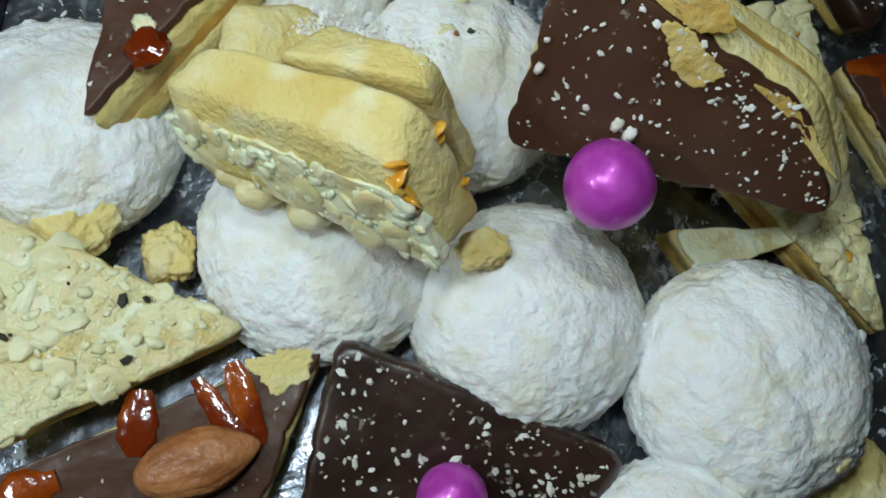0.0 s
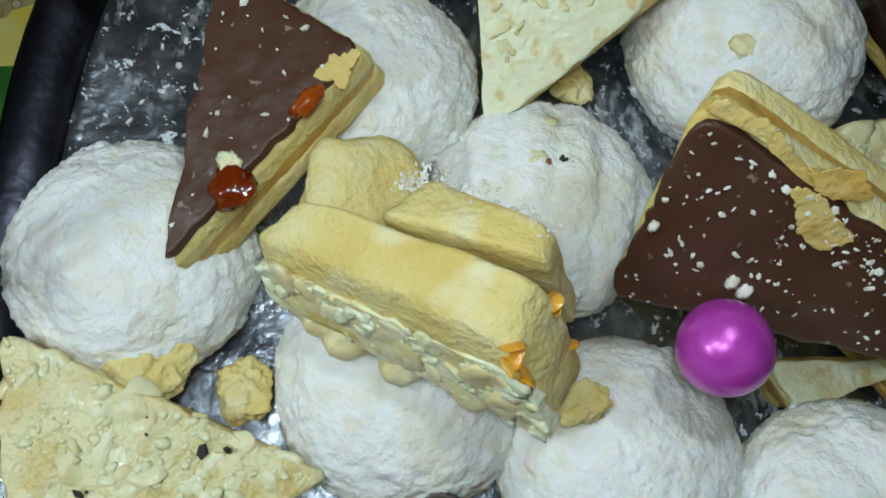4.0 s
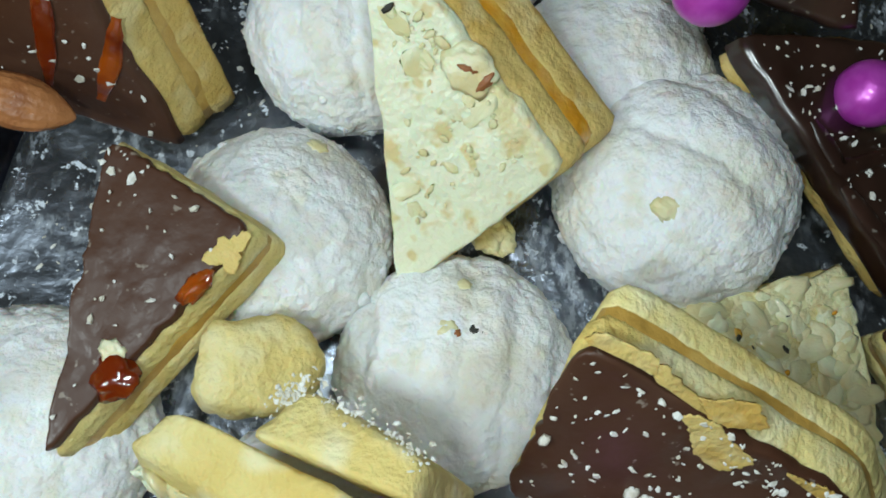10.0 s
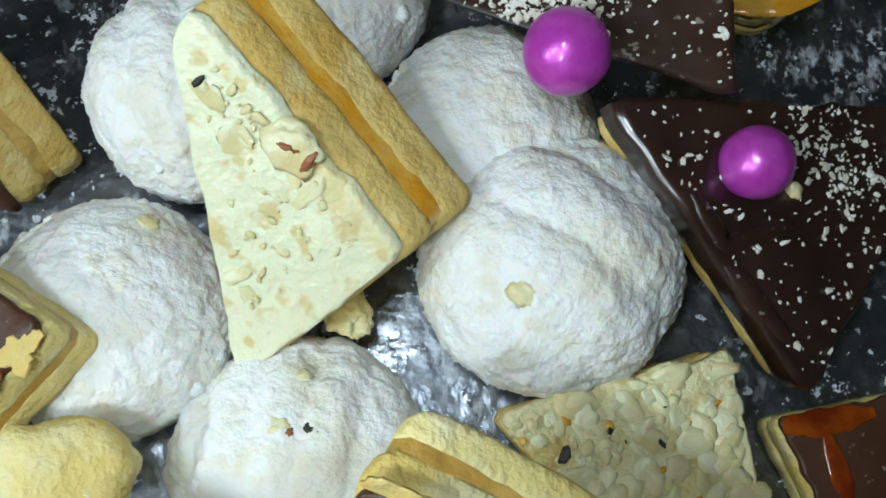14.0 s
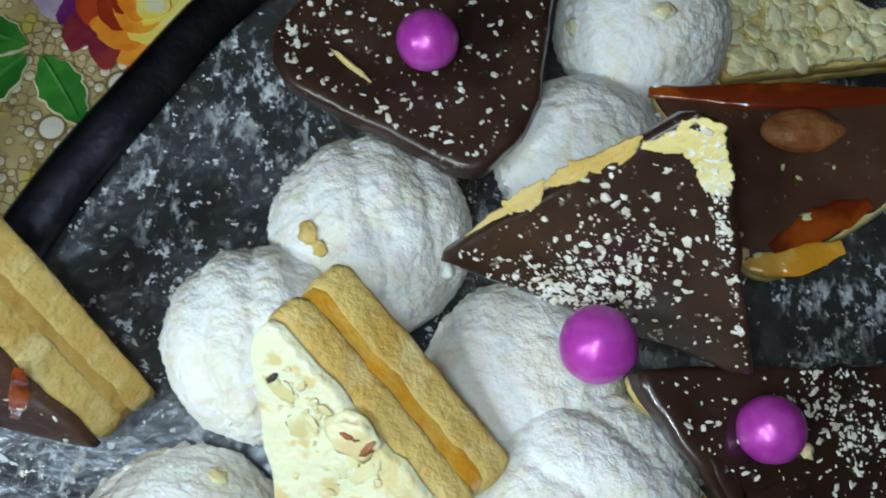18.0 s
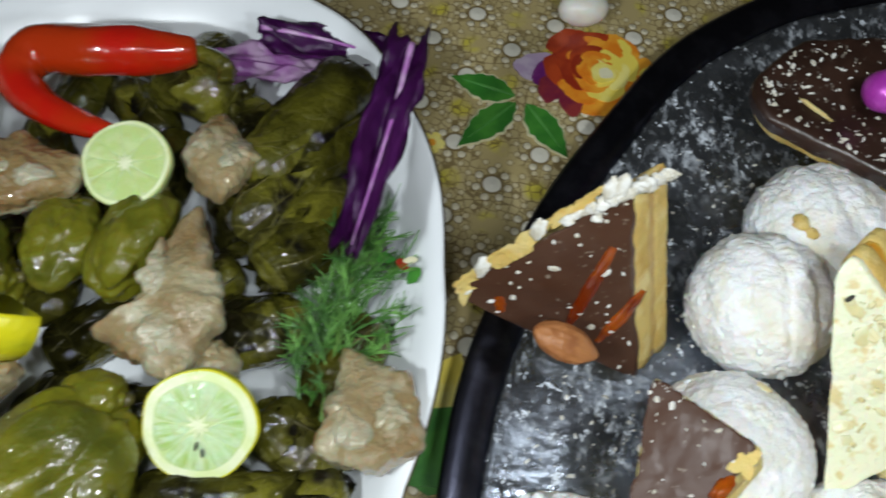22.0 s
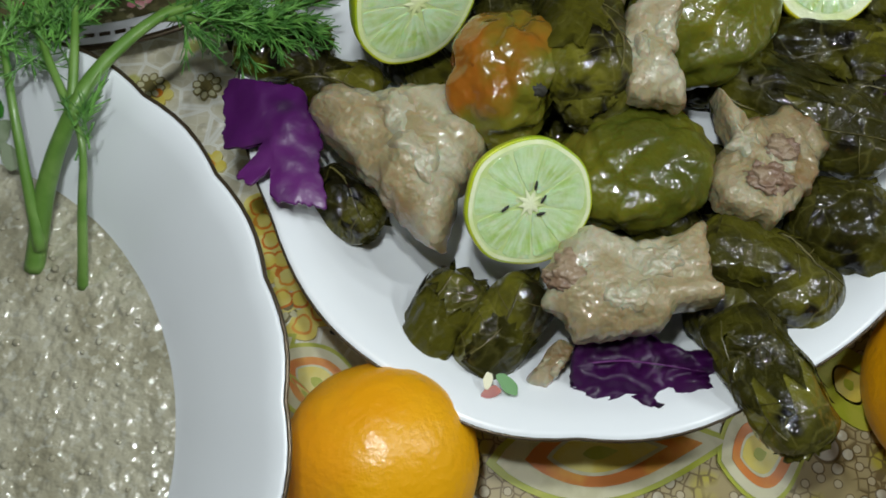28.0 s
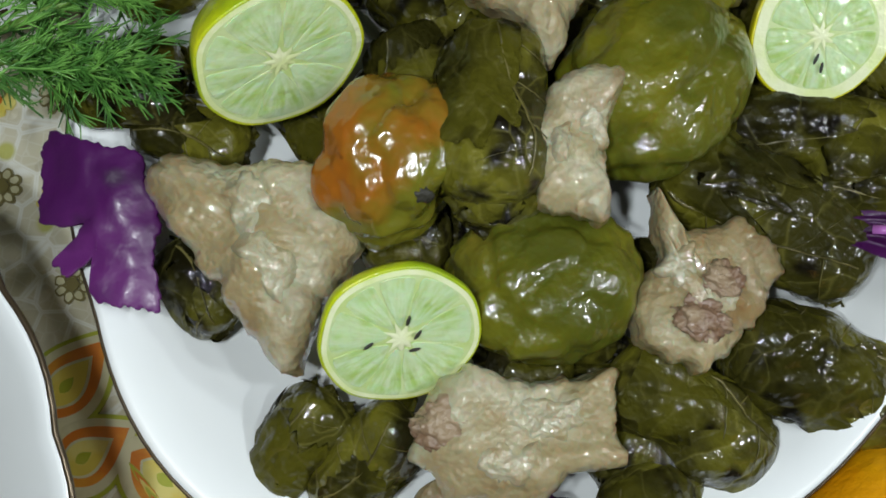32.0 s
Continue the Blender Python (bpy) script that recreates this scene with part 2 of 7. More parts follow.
def pulp_material(name, deep, pale, size):
    """wet citrus flesh: fibres run out from the middle, paler at the heart and under the skin."""
    m = material(name, deep, 0.22, coat=0.9, wet=0.04, bump=0.20, bump_scale=120, sub=0.35, relief=1.0, bump2=0.25, bump2_scale=520)
    t = m.node_tree
    b = t.nodes["Principled BSDF"]
    tc = t.nodes.new("ShaderNodeTexCoord")
    split = t.nodes.new("ShaderNodeSeparateXYZ")
    t.links.new(tc.outputs["Object"], split.inputs[0])
    turn = t.nodes.new("ShaderNodeMath")
    turn.operation = "ARCTAN2"
    t.links.new(split.outputs[1], turn.inputs[0])
    t.links.new(split.outputs[0], turn.inputs[1])
    far = t.nodes.new("ShaderNodeVectorMath")
    far.operation = "LENGTH"
    t.links.new(tc.outputs["Object"], far.inputs[0])
    polar = t.nodes.new("ShaderNodeCombineXYZ")
    for k, (src, by) in enumerate(((turn.outputs[0], 7.0), (far.outputs["Value"], 130.0))):
        n = t.nodes.new("ShaderNodeMath")
        n.operation = "MULTIPLY"
        n.inputs[1].default_value = by
        t.links.new(src, n.inputs[0])
        t.links.new(n.outputs[0], polar.inputs[k])
    fibre = t.nodes.new("ShaderNodeTexNoise")
    fibre.inputs["Scale"].default_value, fibre.inputs["Detail"].default_value = 1.0, 4.0
    t.links.new(polar.outputs[0], fibre.inputs["Vector"])
    milky = t.nodes.new("ShaderNodeTexNoise")
    milky.inputs["Scale"].default_value, milky.inputs["Detail"].default_value = 85.0, 3.0
    t.links.new(tc.outputs["Object"], milky.inputs["Vector"])
    col = None
    for src, lo, hi, a, c in ((fibre.outputs["Fac"], 0.38, 0.66, 0.0, 1.0), (far.outputs["Value"], 0.10 * size, 0.55 * size, 0.9, 0.0), (milky.outputs["Fac"], 0.46, 0.66, 0.0, 0.75), (far.outputs["Value"], 0.78 * size, 0.92 * size, 0.0, 0.5)):
        r = t.nodes.new("ShaderNodeMapRange")
        r.inputs[1].default_value, r.inputs[2].default_value, r.inputs[3].default_value, r.inputs[4].default_value = lo, hi, a, c
        t.links.new(src, r.inputs[0])
        x = t.nodes.new("ShaderNodeMix")
        x.data_type = "RGBA"
        t.links.new(r.outputs[0], x.inputs[0])
        if col:
            t.links.new(col, x.inputs[6])
        else:
            x.inputs[6].default_value = (*deep, 1)
        x.inputs[7].default_value = (*pale, 1)
        col = x.outputs[2]
    t.links.new(col, b.inputs["Base Color"])
    return m


PULP = pulp_material("lime_pulp", (0.43, 0.57, 0.17), (0.66, 0.74, 0.47), 0.020)
PALE_PULP = material("pale_lime_pulp", (0.55, 0.64, 0.24), 0.3, other=(0.64, 0.70, 0.34), scale=120, coat=0.5, bump=0.3, bump_scale=260, sub=0.3)
CABBAGE = material("red_cabbage", (0.070, 0.006, 0.088), 0.40, other=(0.145, 0.018, 0.165), scale=30, mix=(0.48, 0.70), coat=0.10, bump=0.12, bump_scale=60, bump2=0.08, bump2_scale=300, fine=(0.035, 0.004, 0.045), fine_scale=60, fine_mix=(0.58, 0.70))
CABBAGE_VEIN = material("cabbage_vein", (0.12, 0.012, 0.13), 0.4, other=(0.16, 0.03, 0.17), scale=80, coat=0.1)
CABBAGE_RIB = material("pale_cabbage_rib", (0.42, 0.13, 0.45), 0.4, other=(0.60, 0.40, 0.60), scale=80, coat=0.2, bump=0.3, bump_scale=150)
DILL = material("dill", (0.050, 0.175, 0.028), 0.45, other=(0.16, 0.40, 0.075), scale=150, coat=0.2)
DILL_STEM = material("dill_stem", (0.10, 0.22, 0.035), 0.4, other=(0.15, 0.28, 0.06), scale=90, coat=0.2)
SOUP = material("broth", (0.46, 0.43, 0.32), 0.16, other=(0.36, 0.33, 0.23), scale=70, coat=1.0, wet=0.05, relief=1.0, bump=0.9, bump_scale=190, fine=(0.52, 0.50, 0.40), fine_scale=330, bump2=0.6, bump2_scale=520)
ORANGE = material("orange_peel", (0.87, 0.40, 0.006), 0.36, other=(0.83, 0.34, 0.005), scale=30, coat=0.25, bump=0.3, bump_scale=330)
SAUSAGE = material("dark_cured_meat", (0.085, 0.016, 0.010), 0.4, other=(0.16, 0.04, 0.025), scale=70, coat=0.3, bump=0.4, bump_scale=140)
LIGHT_PEPPER = material("raw_green_pepper", (0.36, 0.46, 0.02), 0.25, other=(0.28, 0.40, 0.02), scale=30, coat=0.5, bump=0.2, bump_scale=60)
PRINT_GREEN = material("green_print", (0.020, 0.15, 0.018), 0.4, other=(0.05, 0.24, 0.03), scale=60, coat=0.3)
LEAF_LIGHT = material("light_green_print", (0.06, 0.26, 0.05), 0.4, other=(0.09, 0.30, 0.07), scale=90, coat=0.3)
PRINT_LIME = material("lime_green_print", (0.42, 0.46, 0.03), 0.4, other=(0.52, 0.52, 0.06), scale=90, coat=0.3)
SAGE = material("sage_print", (0.30, 0.36, 0.24), 0.3, other=(0.20, 0.27, 0.15), scale=120, coat=0.4)
PRINT_PINK = material("pink_print", (0.60, 0.22, 0.26), 0.3, other=(0.72, 0.42, 0.42), scale=200, coat=0.4)
BAND = material("olive_band", (0.075, 0.070, 0.030), 0.3, other=(0.15, 0.14, 0.06), scale=160, mix=(0.5, 0.56), coat=0.4, fine=(0.42, 0.38, 0.24), fine_scale=230, fine_mix=(0.58, 0.62))
GLASS = material("clear_glass", (0.92, 0.95, 0.95), 0.05, trans=0.95, spec=0.5)
PRINT_LILAC = material("lilac_print", (0.46, 0.34, 0.50), 0.4, other=(0.56, 0.46, 0.58), scale=120, coat=0.3)
PRINT_PURPLE = material("purple_print", (0.13, 0.012, 0.13), 0.4, other=(0.20, 0.03, 0.19), scale=90, coat=0.3)
PRINT_PLUM = material("plum_print", (0.16, 0.012, 0.035), 0.4, other=(0.26, 0.03, 0.03), scale=90, coat=0.3)
PRINT_RED = material("rust_print", (0.28, 0.022, 0.006), 0.4, other=(0.42, 0.05, 0.01), scale=70, coat=0.3)
PRINT_ORANGE = material("orange_print", (0.72, 0.20, 0.012), 0.4, other=(0.80, 0.34, 0.03), scale=70, coat=0.3)
PRINT_YELLOW = material("yellow_print", (0.78, 0.62, 0.10), 0.4, other=(0.80, 0.70, 0.22), scale=70, coat=0.3)
PRINT_CREAM = material("cream_print", (0.72, 0.68, 0.46), 0.4, other=(0.62, 0.58, 0.36), scale=120, coat=0.3)
PRINT_OLIVE = material("olive_print", (0.22, 0.18, 0.06), 0.4, coat=0.3)
WALL = material("plain_wall", (0.55, 0.52, 0.46), 0.9, other=(0.50, 0.47, 0.42), scale=3)
WOOD = material("dark_wood", (0.14, 0.07, 0.035), 0.5, other=(0.20, 0.11, 0.06), scale=6, bump=0.1, bump_scale=40)


def cloth_material():
    """tan oilcloth with raised cell tracery and pale rosettes."""
    m = bpy.data.materials.new("patterned_oilcloth")
    m.use_nodes = True
    t = m.node_tree
    b = t.nodes["Principled BSDF"]
    b.inputs["Roughness"].default_value, b.inputs["Coat Weight"].default_value = 0.45, 0.3
    tc = t.nodes.new("ShaderNodeTexCoord")

    def voronoi(scale, feature):
        v = t.nodes.new("ShaderNodeTexVoronoi")
        v.feature = feature
        v.inputs["Scale"].default_value = scale
        v.inputs["Randomness"].default_value = 0.62
        t.links.new(tc.outputs["Object"], v.inputs["Vector"])
        return v.outputs["Distance"]

    def ramp(src, lo, hi, a=0.0, c=1.0):
        r = t.nodes.new("ShaderNodeMapRange")
        r.inputs[1].default_value, r.inputs[2].default_value, r.inputs[3].default_value, r.inputs[4].default_value = lo, hi, a, c
        t.links.new(src, r.inputs[0])
        return r.outputs[0]

    def blend(fac, a, c):
        x = t.nodes.new("ShaderNodeMix")
        x.data_type = "RGBA"
        t.links.new(fac, x.inputs[0])
        for sock, v in ((x.inputs[6], a), (x.inputs[7], c)):
            if isinstance(v, tuple):
                sock.default_value = (*v, 1)
            else:
                t.links.new(v, sock)
        return x.outputs[2]

    def math_node(op, a, c=None):
        n = t.nodes.new("ShaderNodeMath")
        n.operation = op
        for sock, v in zip(n.inputs, (a, c)):
            if isinstance(v, (int, float)):
                sock.default_value = v
            elif v is not None:
                t.links.new(v, sock)
        return n.outputs[0]

    split = t.nodes.new("ShaderNodeSeparateXYZ")
    t.links.new(tc.outputs["Object"], split.inputs[0])
    x, y = split.outputs[0], split.outputs[1]

    def lattice(step, dx, dy):
        """distance from and angle round the nearest point of a slanted lattice."""
        u = math_node("DIVIDE", math_node("ADD", math_node("ADD", x, y), dx), step)
        v = math_node("DIVIDE", math_node("ADD", math_node("SUBTRACT", y, x), dy), step)
        u = math_node("MULTIPLY", math_node("SUBTRACT", math_node("FRACT", u), 0.5), step)
        v = math_node("MULTIPLY", math_node("SUBTRACT", math_node("FRACT", v), 0.5), step)
        r = math_node("SQRT", math_node("ADD", math_node("MULTIPLY", u, u), math_node("MULTIPLY", v, v)))
        return math_node("MULTIPLY", r, 0.7071), math_node("ARCTAN2", v, u)

    def ring(r, a, count, radius, size):
        """distance from the nearest of count dots set round a lattice point."""
        f = math_node("FRACT", math_node("MULTIPLY", math_node("ADD", a, 3.14159), count / 6.28319))
        w = math_node("MULTIPLY", math_node("SUBTRACT", f, 0.5), 6.28319 * radius / count)
        d = math_node("SUBTRACT", r, radius)
        return math_node("DIVIDE", math_node("SQRT", math_node("ADD", math_node("MULTIPLY", w, w), math_node("MULTIPLY", d, d))), size)

    STEP = 0.0385
    r1, a1 = lattice(STEP, 0.008, 0.004)
    r2, a2 = lattice(STEP, 0.008 + STEP / 2, 0.004 + STEP / 2)
    dots = ring(r1, a1, 7, 0.0072, 0.0018)
    small = ring(r2, a2, 10, 0.0092, 0.0013)
    heart = math_node("DIVIDE", r1, 0.0042)
    edges = voronoi(250, "DISTANCE_TO_EDGE")
    wash = t.nodes.new("ShaderNodeTexNoise")
    wash.inputs["Scale"].default_value = 60.0
    t.links.new(tc.outputs["Object"], wash.inputs["Vector"])
    col = blend(ramp(wash.outputs["Fac"], 0.40, 0.62), (0.42, 0.33, 0.15), (0.48, 0.39, 0.20))
    yellow = math_node("MULTIPLY", ramp(r2, 0.0035, 0.0062, 1.0, 0.0), ramp(wash.outputs["Fac"], 0.38, 0.52))
    col = blend(yellow, col, (0.52, 0.44, 0.06))
    lines = math_node("MULTIPLY", ramp(edges, 0.04, 0.10, 0.85, 0.0), ramp(wash.outputs["Fac"], 0.40, 0.50))
    col = blend(lines, col, (0.16, 0.105, 0.035))
    for d, c in ((small, (0.56, 0.48, 0.30)), (dots, (0.64, 0.58, 0.43)), (heart, (0.68, 0.65, 0.56))):
        col = blend(ramp(d, 1.18, 1.28, 1.0, 0.0), col, (0.17, 0.115, 0.04))
        col = blend(ramp(d, 0.92, 1.02, 1.0, 0.0), col, c)
    # towards the far side the print turns to pale lace tracery on grey
    lace = voronoi(95, "DISTANCE_TO_EDGE")
    fine = voronoi(210, "DISTANCE_TO_EDGE")
    zone = ramp(x, -0.30, -0.29, 1.0, 0.0)
    grey = blend(ramp(wash.outputs["Fac"], 0.35, 0.65), (0.66, 0.61, 0.45), (0.72, 0.67, 0.52))
    grey = blend(ramp(fine, 0.03, 0.07, 0.35, 0.0), grey, (0.84, 0.82, 0.74))
    grey = blend(math_node("MULTIPLY", ramp(lace, 0.04, 0.075, 1.0, 0.0), ramp(lace, 0.0, 0.02, 0.55, 1.0)), grey, (0.88, 0.87, 0.80))
    grey = blend(math_node("MULTIPLY", ramp(r2, 0.0022, 0.0036, 0.8, 0.0), ramp(wash.outputs["Fac"], 0.38, 0.52)), grey, (0.50, 0.50, 0.07))
    col = blend(zone, col, grey)
    t.links.new(col, b.inputs["Base Color"])
    bn = t.nodes.new("ShaderNodeBump")
    bn.inputs["Strength"].default_value, bn.inputs["Distance"].default_value = 0.6, 0.0012
    t.links.new(math_node("MINIMUM", math_node("MINIMUM", heart, dots), 1.2), bn.inputs["Height"])
    bn.invert = True
    t.links.new(bn.outputs[0], b.inputs["Normal"])
    return m


CLOTH = cloth_material()


def dusted_steel():
    """steel, scratched and dusted with fallen icing sugar, plus a thin painted sheen."""
    m = STEEL.copy()
    m.name = "dusted_steel"
    t = m.node_tree
    b = t.nodes["Principled BSDF"]
    out = t.nodes["Material Output"]
    tc = t.nodes.new("ShaderNodeTexCoord")
    masks = []
    turn = t.nodes.new("ShaderNodeMapping")
    turn.inputs["Rotation"].default_value = (0, 0, 0.9)
    turn.inputs["Scale"].default_value = (1.0, 0.55, 1.0)
    t.links.new(tc.outputs["Object"], turn.inputs["Vector"])
    for sc, lo, hi, det, src in ((24.0, 0.46, 0.66, 3.0, tc.outputs["Object"]), (210.0, 0.60, 0.645, 3.5, tc.outputs["Object"]), (230.0, 0.50, 0.62, 6.0, turn.outputs[0])):
        n = t.nodes.new("ShaderNodeTexNoise")
        n.inputs["Scale"].default_value, n.inputs["Detail"].default_value, n.inputs["Roughness"].default_value = sc, det, 0.72
        t.links.new(src, n.inputs["Vector"])
        r = t.nodes.new("ShaderNodeMapRange")
        r.inputs[1].default_value, r.inputs[2].default_value = lo, hi
        t.links.new(n.outputs["Fac"], r.inputs[0])
        masks.append(r.outputs[0])
    grain = t.nodes.new("ShaderNodeMath")
    grain.operation = "MULTIPLY"
    t.links.new(masks[0], grain.inputs[0])
    t.links.new(masks[2], grain.inputs[1])
    top = t.nodes.new("ShaderNodeMath")
    top.operation = "MAXIMUM"
    t.links.new(grain.outputs[0], top.inputs[0])
    t.links.new(masks[1], top.inputs[1])
    # least mix everywhere: bluish colour standing for the steel's bright reflection
    film = t.nodes.new("ShaderNodeMath")
    film.operation = "MAXIMUM"
    film.inputs[1].default_value = 0.03
    t.links.new(top.outputs[0], film.inputs[0])
    smear = t.nodes.new("ShaderNodeTexNoise")
    smear.inputs["Scale"].default_value, smear.inputs["Detail"].default_value = 38.0, 7.0
    t.links.new(tc.outputs["Object"], smear.inputs["Vector"])
    gloss = t.nodes.new("ShaderNodeMapRange")
    gloss.inputs[1].default_value, gloss.inputs[2].default_value, gloss.inputs[3].default_value, gloss.inputs[4].default_value = 0.35, 0.65, 0.15, 0.40
    t.links.new(smear.outputs["Fac"], gloss.inputs[0])
    t.links.new(gloss.outputs[0], b.inputs["Roughness"])
    dust = t.nodes.new("ShaderNodeBsdfDiffuse")
    dust.inputs[0].default_value = (0.70, 0.75, 0.82, 1)
    mx = t.nodes.new("ShaderNodeMixShader")
    t.links.new(film.outputs[0], mx.inputs[0])
    t.links.new(b.outputs[0], mx.inputs[1])
    t.links.new(dust.outputs[0], mx.inputs[2])
    t.links.new(mx.outputs[0], out.inputs[0])
    return m


DUSTED = dusted_steel()


# ---- builders ----
def mesh_of(name, bm, mat, smooth=True):
    me = bpy.data.meshes.new(name)
    bm.normal_update()
    bm.to_mesh(me)
    bm.free()
    me.materials.append(mat)
    if smooth:
        me.shade_smooth()
    return me


def part(name, bm, mat, parent, label="", smooth=True, kind=""):
    ob = new(name, mesh_of(name, bm, mat, smooth))
    ob.parent = parent
    return tagged(ob, label, kind=kind)


def thing(name, label, category, place=(0, 0, 0), group="", m=None):
    ob = new(name)
    ob.empty_display_size = 0.01
    ob.matrix_world = m if m else Matrix.Translation(place)
    return tagged(ob, label, category, group)


def solid(name, bm, mat, label, category, m=None, group="", kind="", smooth=True):
    ob = new(name, mesh_of(name, bm, mat, smooth))
    if m:
        ob.matrix_world = m
    return tagged(ob, label, category, group, kind)


def fbm(p, scale, octaves=3):
    return noise.fractal(Vector(p) * scale, 0.9, 2.1, octaves)


def lump(radii, seed=0, amp=0.08, scale=1.6, level=4, fine=0.0, fine_scale=6.0, flat=0.0, lobes=0, lobe_amp=0.0, bend=0.0, square=False):
    """a closed rounded body with uneven surface; radii in metres."""
    bm = bmesh.new()
    bmesh.ops.create_icosphere(bm, subdivisions=level, radius=1)
    off = Vector((seed * 3.7, seed * 1.3, -seed * 2.1))
    for v in bm.verts:
        p = v.co.copy()
        k = 1 + amp * fbm(p + off, scale) + (fine * fbm(p + off, fine_scale) if fine else 0)
        if lobes:
            k += lobe_amp * abs(math.sin(lobes * 0.5 * math.atan2(p.z, p.y) + seed))
        if square:
            k /= (abs(p.x) ** 3 + abs(p.y) ** 3 + abs(p.z) ** 3) ** (1 / 3)
            k *= 0.92
            k += 0.10 * abs(fbm(p + off, 2.2, 2))
        q = p * k
        if flat and q.z < -flat:
            q.z = -flat + (q.z + flat) * 0.15
        if bend:
            q.z -= bend * q.x * q.x
        v.co = Vector((q.x * radii[0], q.y * radii[1], q.z * radii[2]))
    return bm


def along(a, b, up=(0, 0, 1)):
    """a frame at the middle of a and b with x from a to b."""
    a, b = Vector(a), Vector(b)
    x = (b - a).normalized()
    y = Vector(up).cross(x).normalized()
    z = x.cross(y)
    m = Matrix((x, y, z)).transposed().to_4x4()
    m.translation = (a + b) / 2
    return m


def outline(corners, radius, wobble=0.0, seed=0, steps=60):
    """rounded polygon as a loop of 2D points."""
    n = len(corners)
    loop = []
    for i in range(n):
        p, c, q = Vector(corners[i - 1]), Vector(corners[i]), Vector(corners[(i + 1) % n])
        d0, d1 = (p - c).normalized(), (q - c).normalized()
        r0 = min(radius, (p - c).length * 0.4, (q - c).length * 0.4)
        a, b = c + d0 * r0, c + d1 * r0
        for k in range(6):
            s = k / 5
            loop.append((1 - s) ** 2 * a + 2 * s * (1 - s) * c + s * s * b)
    length = [0.0]
    for i in range(len(loop)):
        length.append(length[-1] + (loop[(i + 1) % len(loop)] - loop[i]).length)
    out, j = [], 0
    for k in range(steps):
        want = length[-1] * k / steps
        while length[j + 1] < want:
            j += 1
        s = (want - length[j]) / max(length[j + 1] - length[j], 1e-9)
        p = loop[j].lerp(loop[(j + 1) % len(loop)], s)
        out.append(p)
    if wobble:
        mid = sum(out, Vector((0, 0))) / steps
        out = [p + (p - mid).normalized() * wobble * fbm((p.x, p.y, seed * 0.37), 130, 4) for p in out]
    return out


def slab(loop, z0, z1, bevel=0.001, rough=0.0004, seed=0, dome=0.0, rings=13):
    """a layer with the outline loop from z0 up to z1, rounded edges and an uneven skin."""
    bm = bmesh.new()
    mid = sum(loop, Vector((0, 0))) / len(loop)
    size = sum((p - mid).length for p in loop) / len(loop)
    arc = [(1 - 1.15 * bevel * (1 - math.sin(a)) / size, bevel * (1 - math.cos(a))) for a in (0.0, 0.5, 1.05, 1.571)]
    prof = [(None, z0)] + [(s, z0 + d) for s, d in arc] + [(1.0, 0.65 * z0 + 0.35 * z1), (1.0, 0.35 * z0 + 0.65 * z1)] + [(s, z1 - d) for s, d in reversed(arc)]
    prof += [(s, z1) for s in np.linspace(prof[-1][0] - 0.06, 0.0, rings)[:-1]] + [(None, z1)]
    last = None
    for s, z in prof:
        if s is None:
            ring = [bm.verts.new((mid.x, mid.y, z + (dome if last else 0)))]
        else:
            ring = []
            for p in loop:
                q = mid + (p - mid) * s
                up = dome * (1 - s * s) if z >= z1 - 0.5 * bevel else 0
                w = rough * fbm((q.x, q.y, z + seed), 75, 3) * (1 if s > 0.3 else s / 0.3)
                out = (p - mid).normalized() * (rough * 0.9 * fbm((q.x + 5, q.y, z + seed), 160, 3) if s > 0.9 else 0)
                ring.append(bm.verts.new((q.x + out.x, q.y + out.y, z + up + w)))
        if last:
            if len(last) == 1:
                for i in range(len(ring)):
                    bm.faces.new((last[0], ring[(i + 1) % len(ring)], ring[i]))
            elif len(ring) == 1:
                for i in range(len(last)):
                    bm.faces.new((last[i], last[(i + 1) % len(last)], ring[0]))
            else:
                for i in range(len(ring)):
                    j = (i + 1) % len(ring)
                    bm.faces.new((last[i], last[j], ring[j], ring[i]))
        last = ring
    return bm


def block(top, low, root, rough=0.0006, seed=0, power=9.0, cuts=15):
    """a rounded, uneven six-sided body between four upper and four lower corners, all taken in the same turn."""
    bm = bmesh.new()
    bmesh.ops.create_cube(bm, size=2)
    bmesh.ops.subdivide_edges(bm, edges=bm.edges[:], cuts=cuts, use_grid_fill=True)
    top, low = [Vector(p) for p in top], [Vector(p) for p in low]
    inv = root.matrix_world.inverted()
    for v in bm.verts:
        p = v.co / (abs(v.co.x) ** power + abs(v.co.y) ** power + abs(v.co.z) ** power) ** (1 / power)
        a, b, c = (p.x + 1) / 2, (p.y + 1) / 2, (p.z + 1) / 2
        up = top[0].lerp(top[3], a).lerp(top[1].lerp(top[2], a), b)
        dn = low[0].lerp(low[3], a).lerp(low[1].lerp(low[2], a), b)
        q = dn.lerp(up, c)
        n = (q - (sum(top, Vector()) + sum(low, Vector())) / 8).normalized()
        q += n * rough * (1.6 * fbm(q + Vector((seed, 0, 0)), 60, 2) + fbm(q + Vector((0, seed, 0)), 190, 3))
        v.co = inv @ q
    bmesh.ops.recalc_face_normals(bm, faces=bm.faces)
    return bm


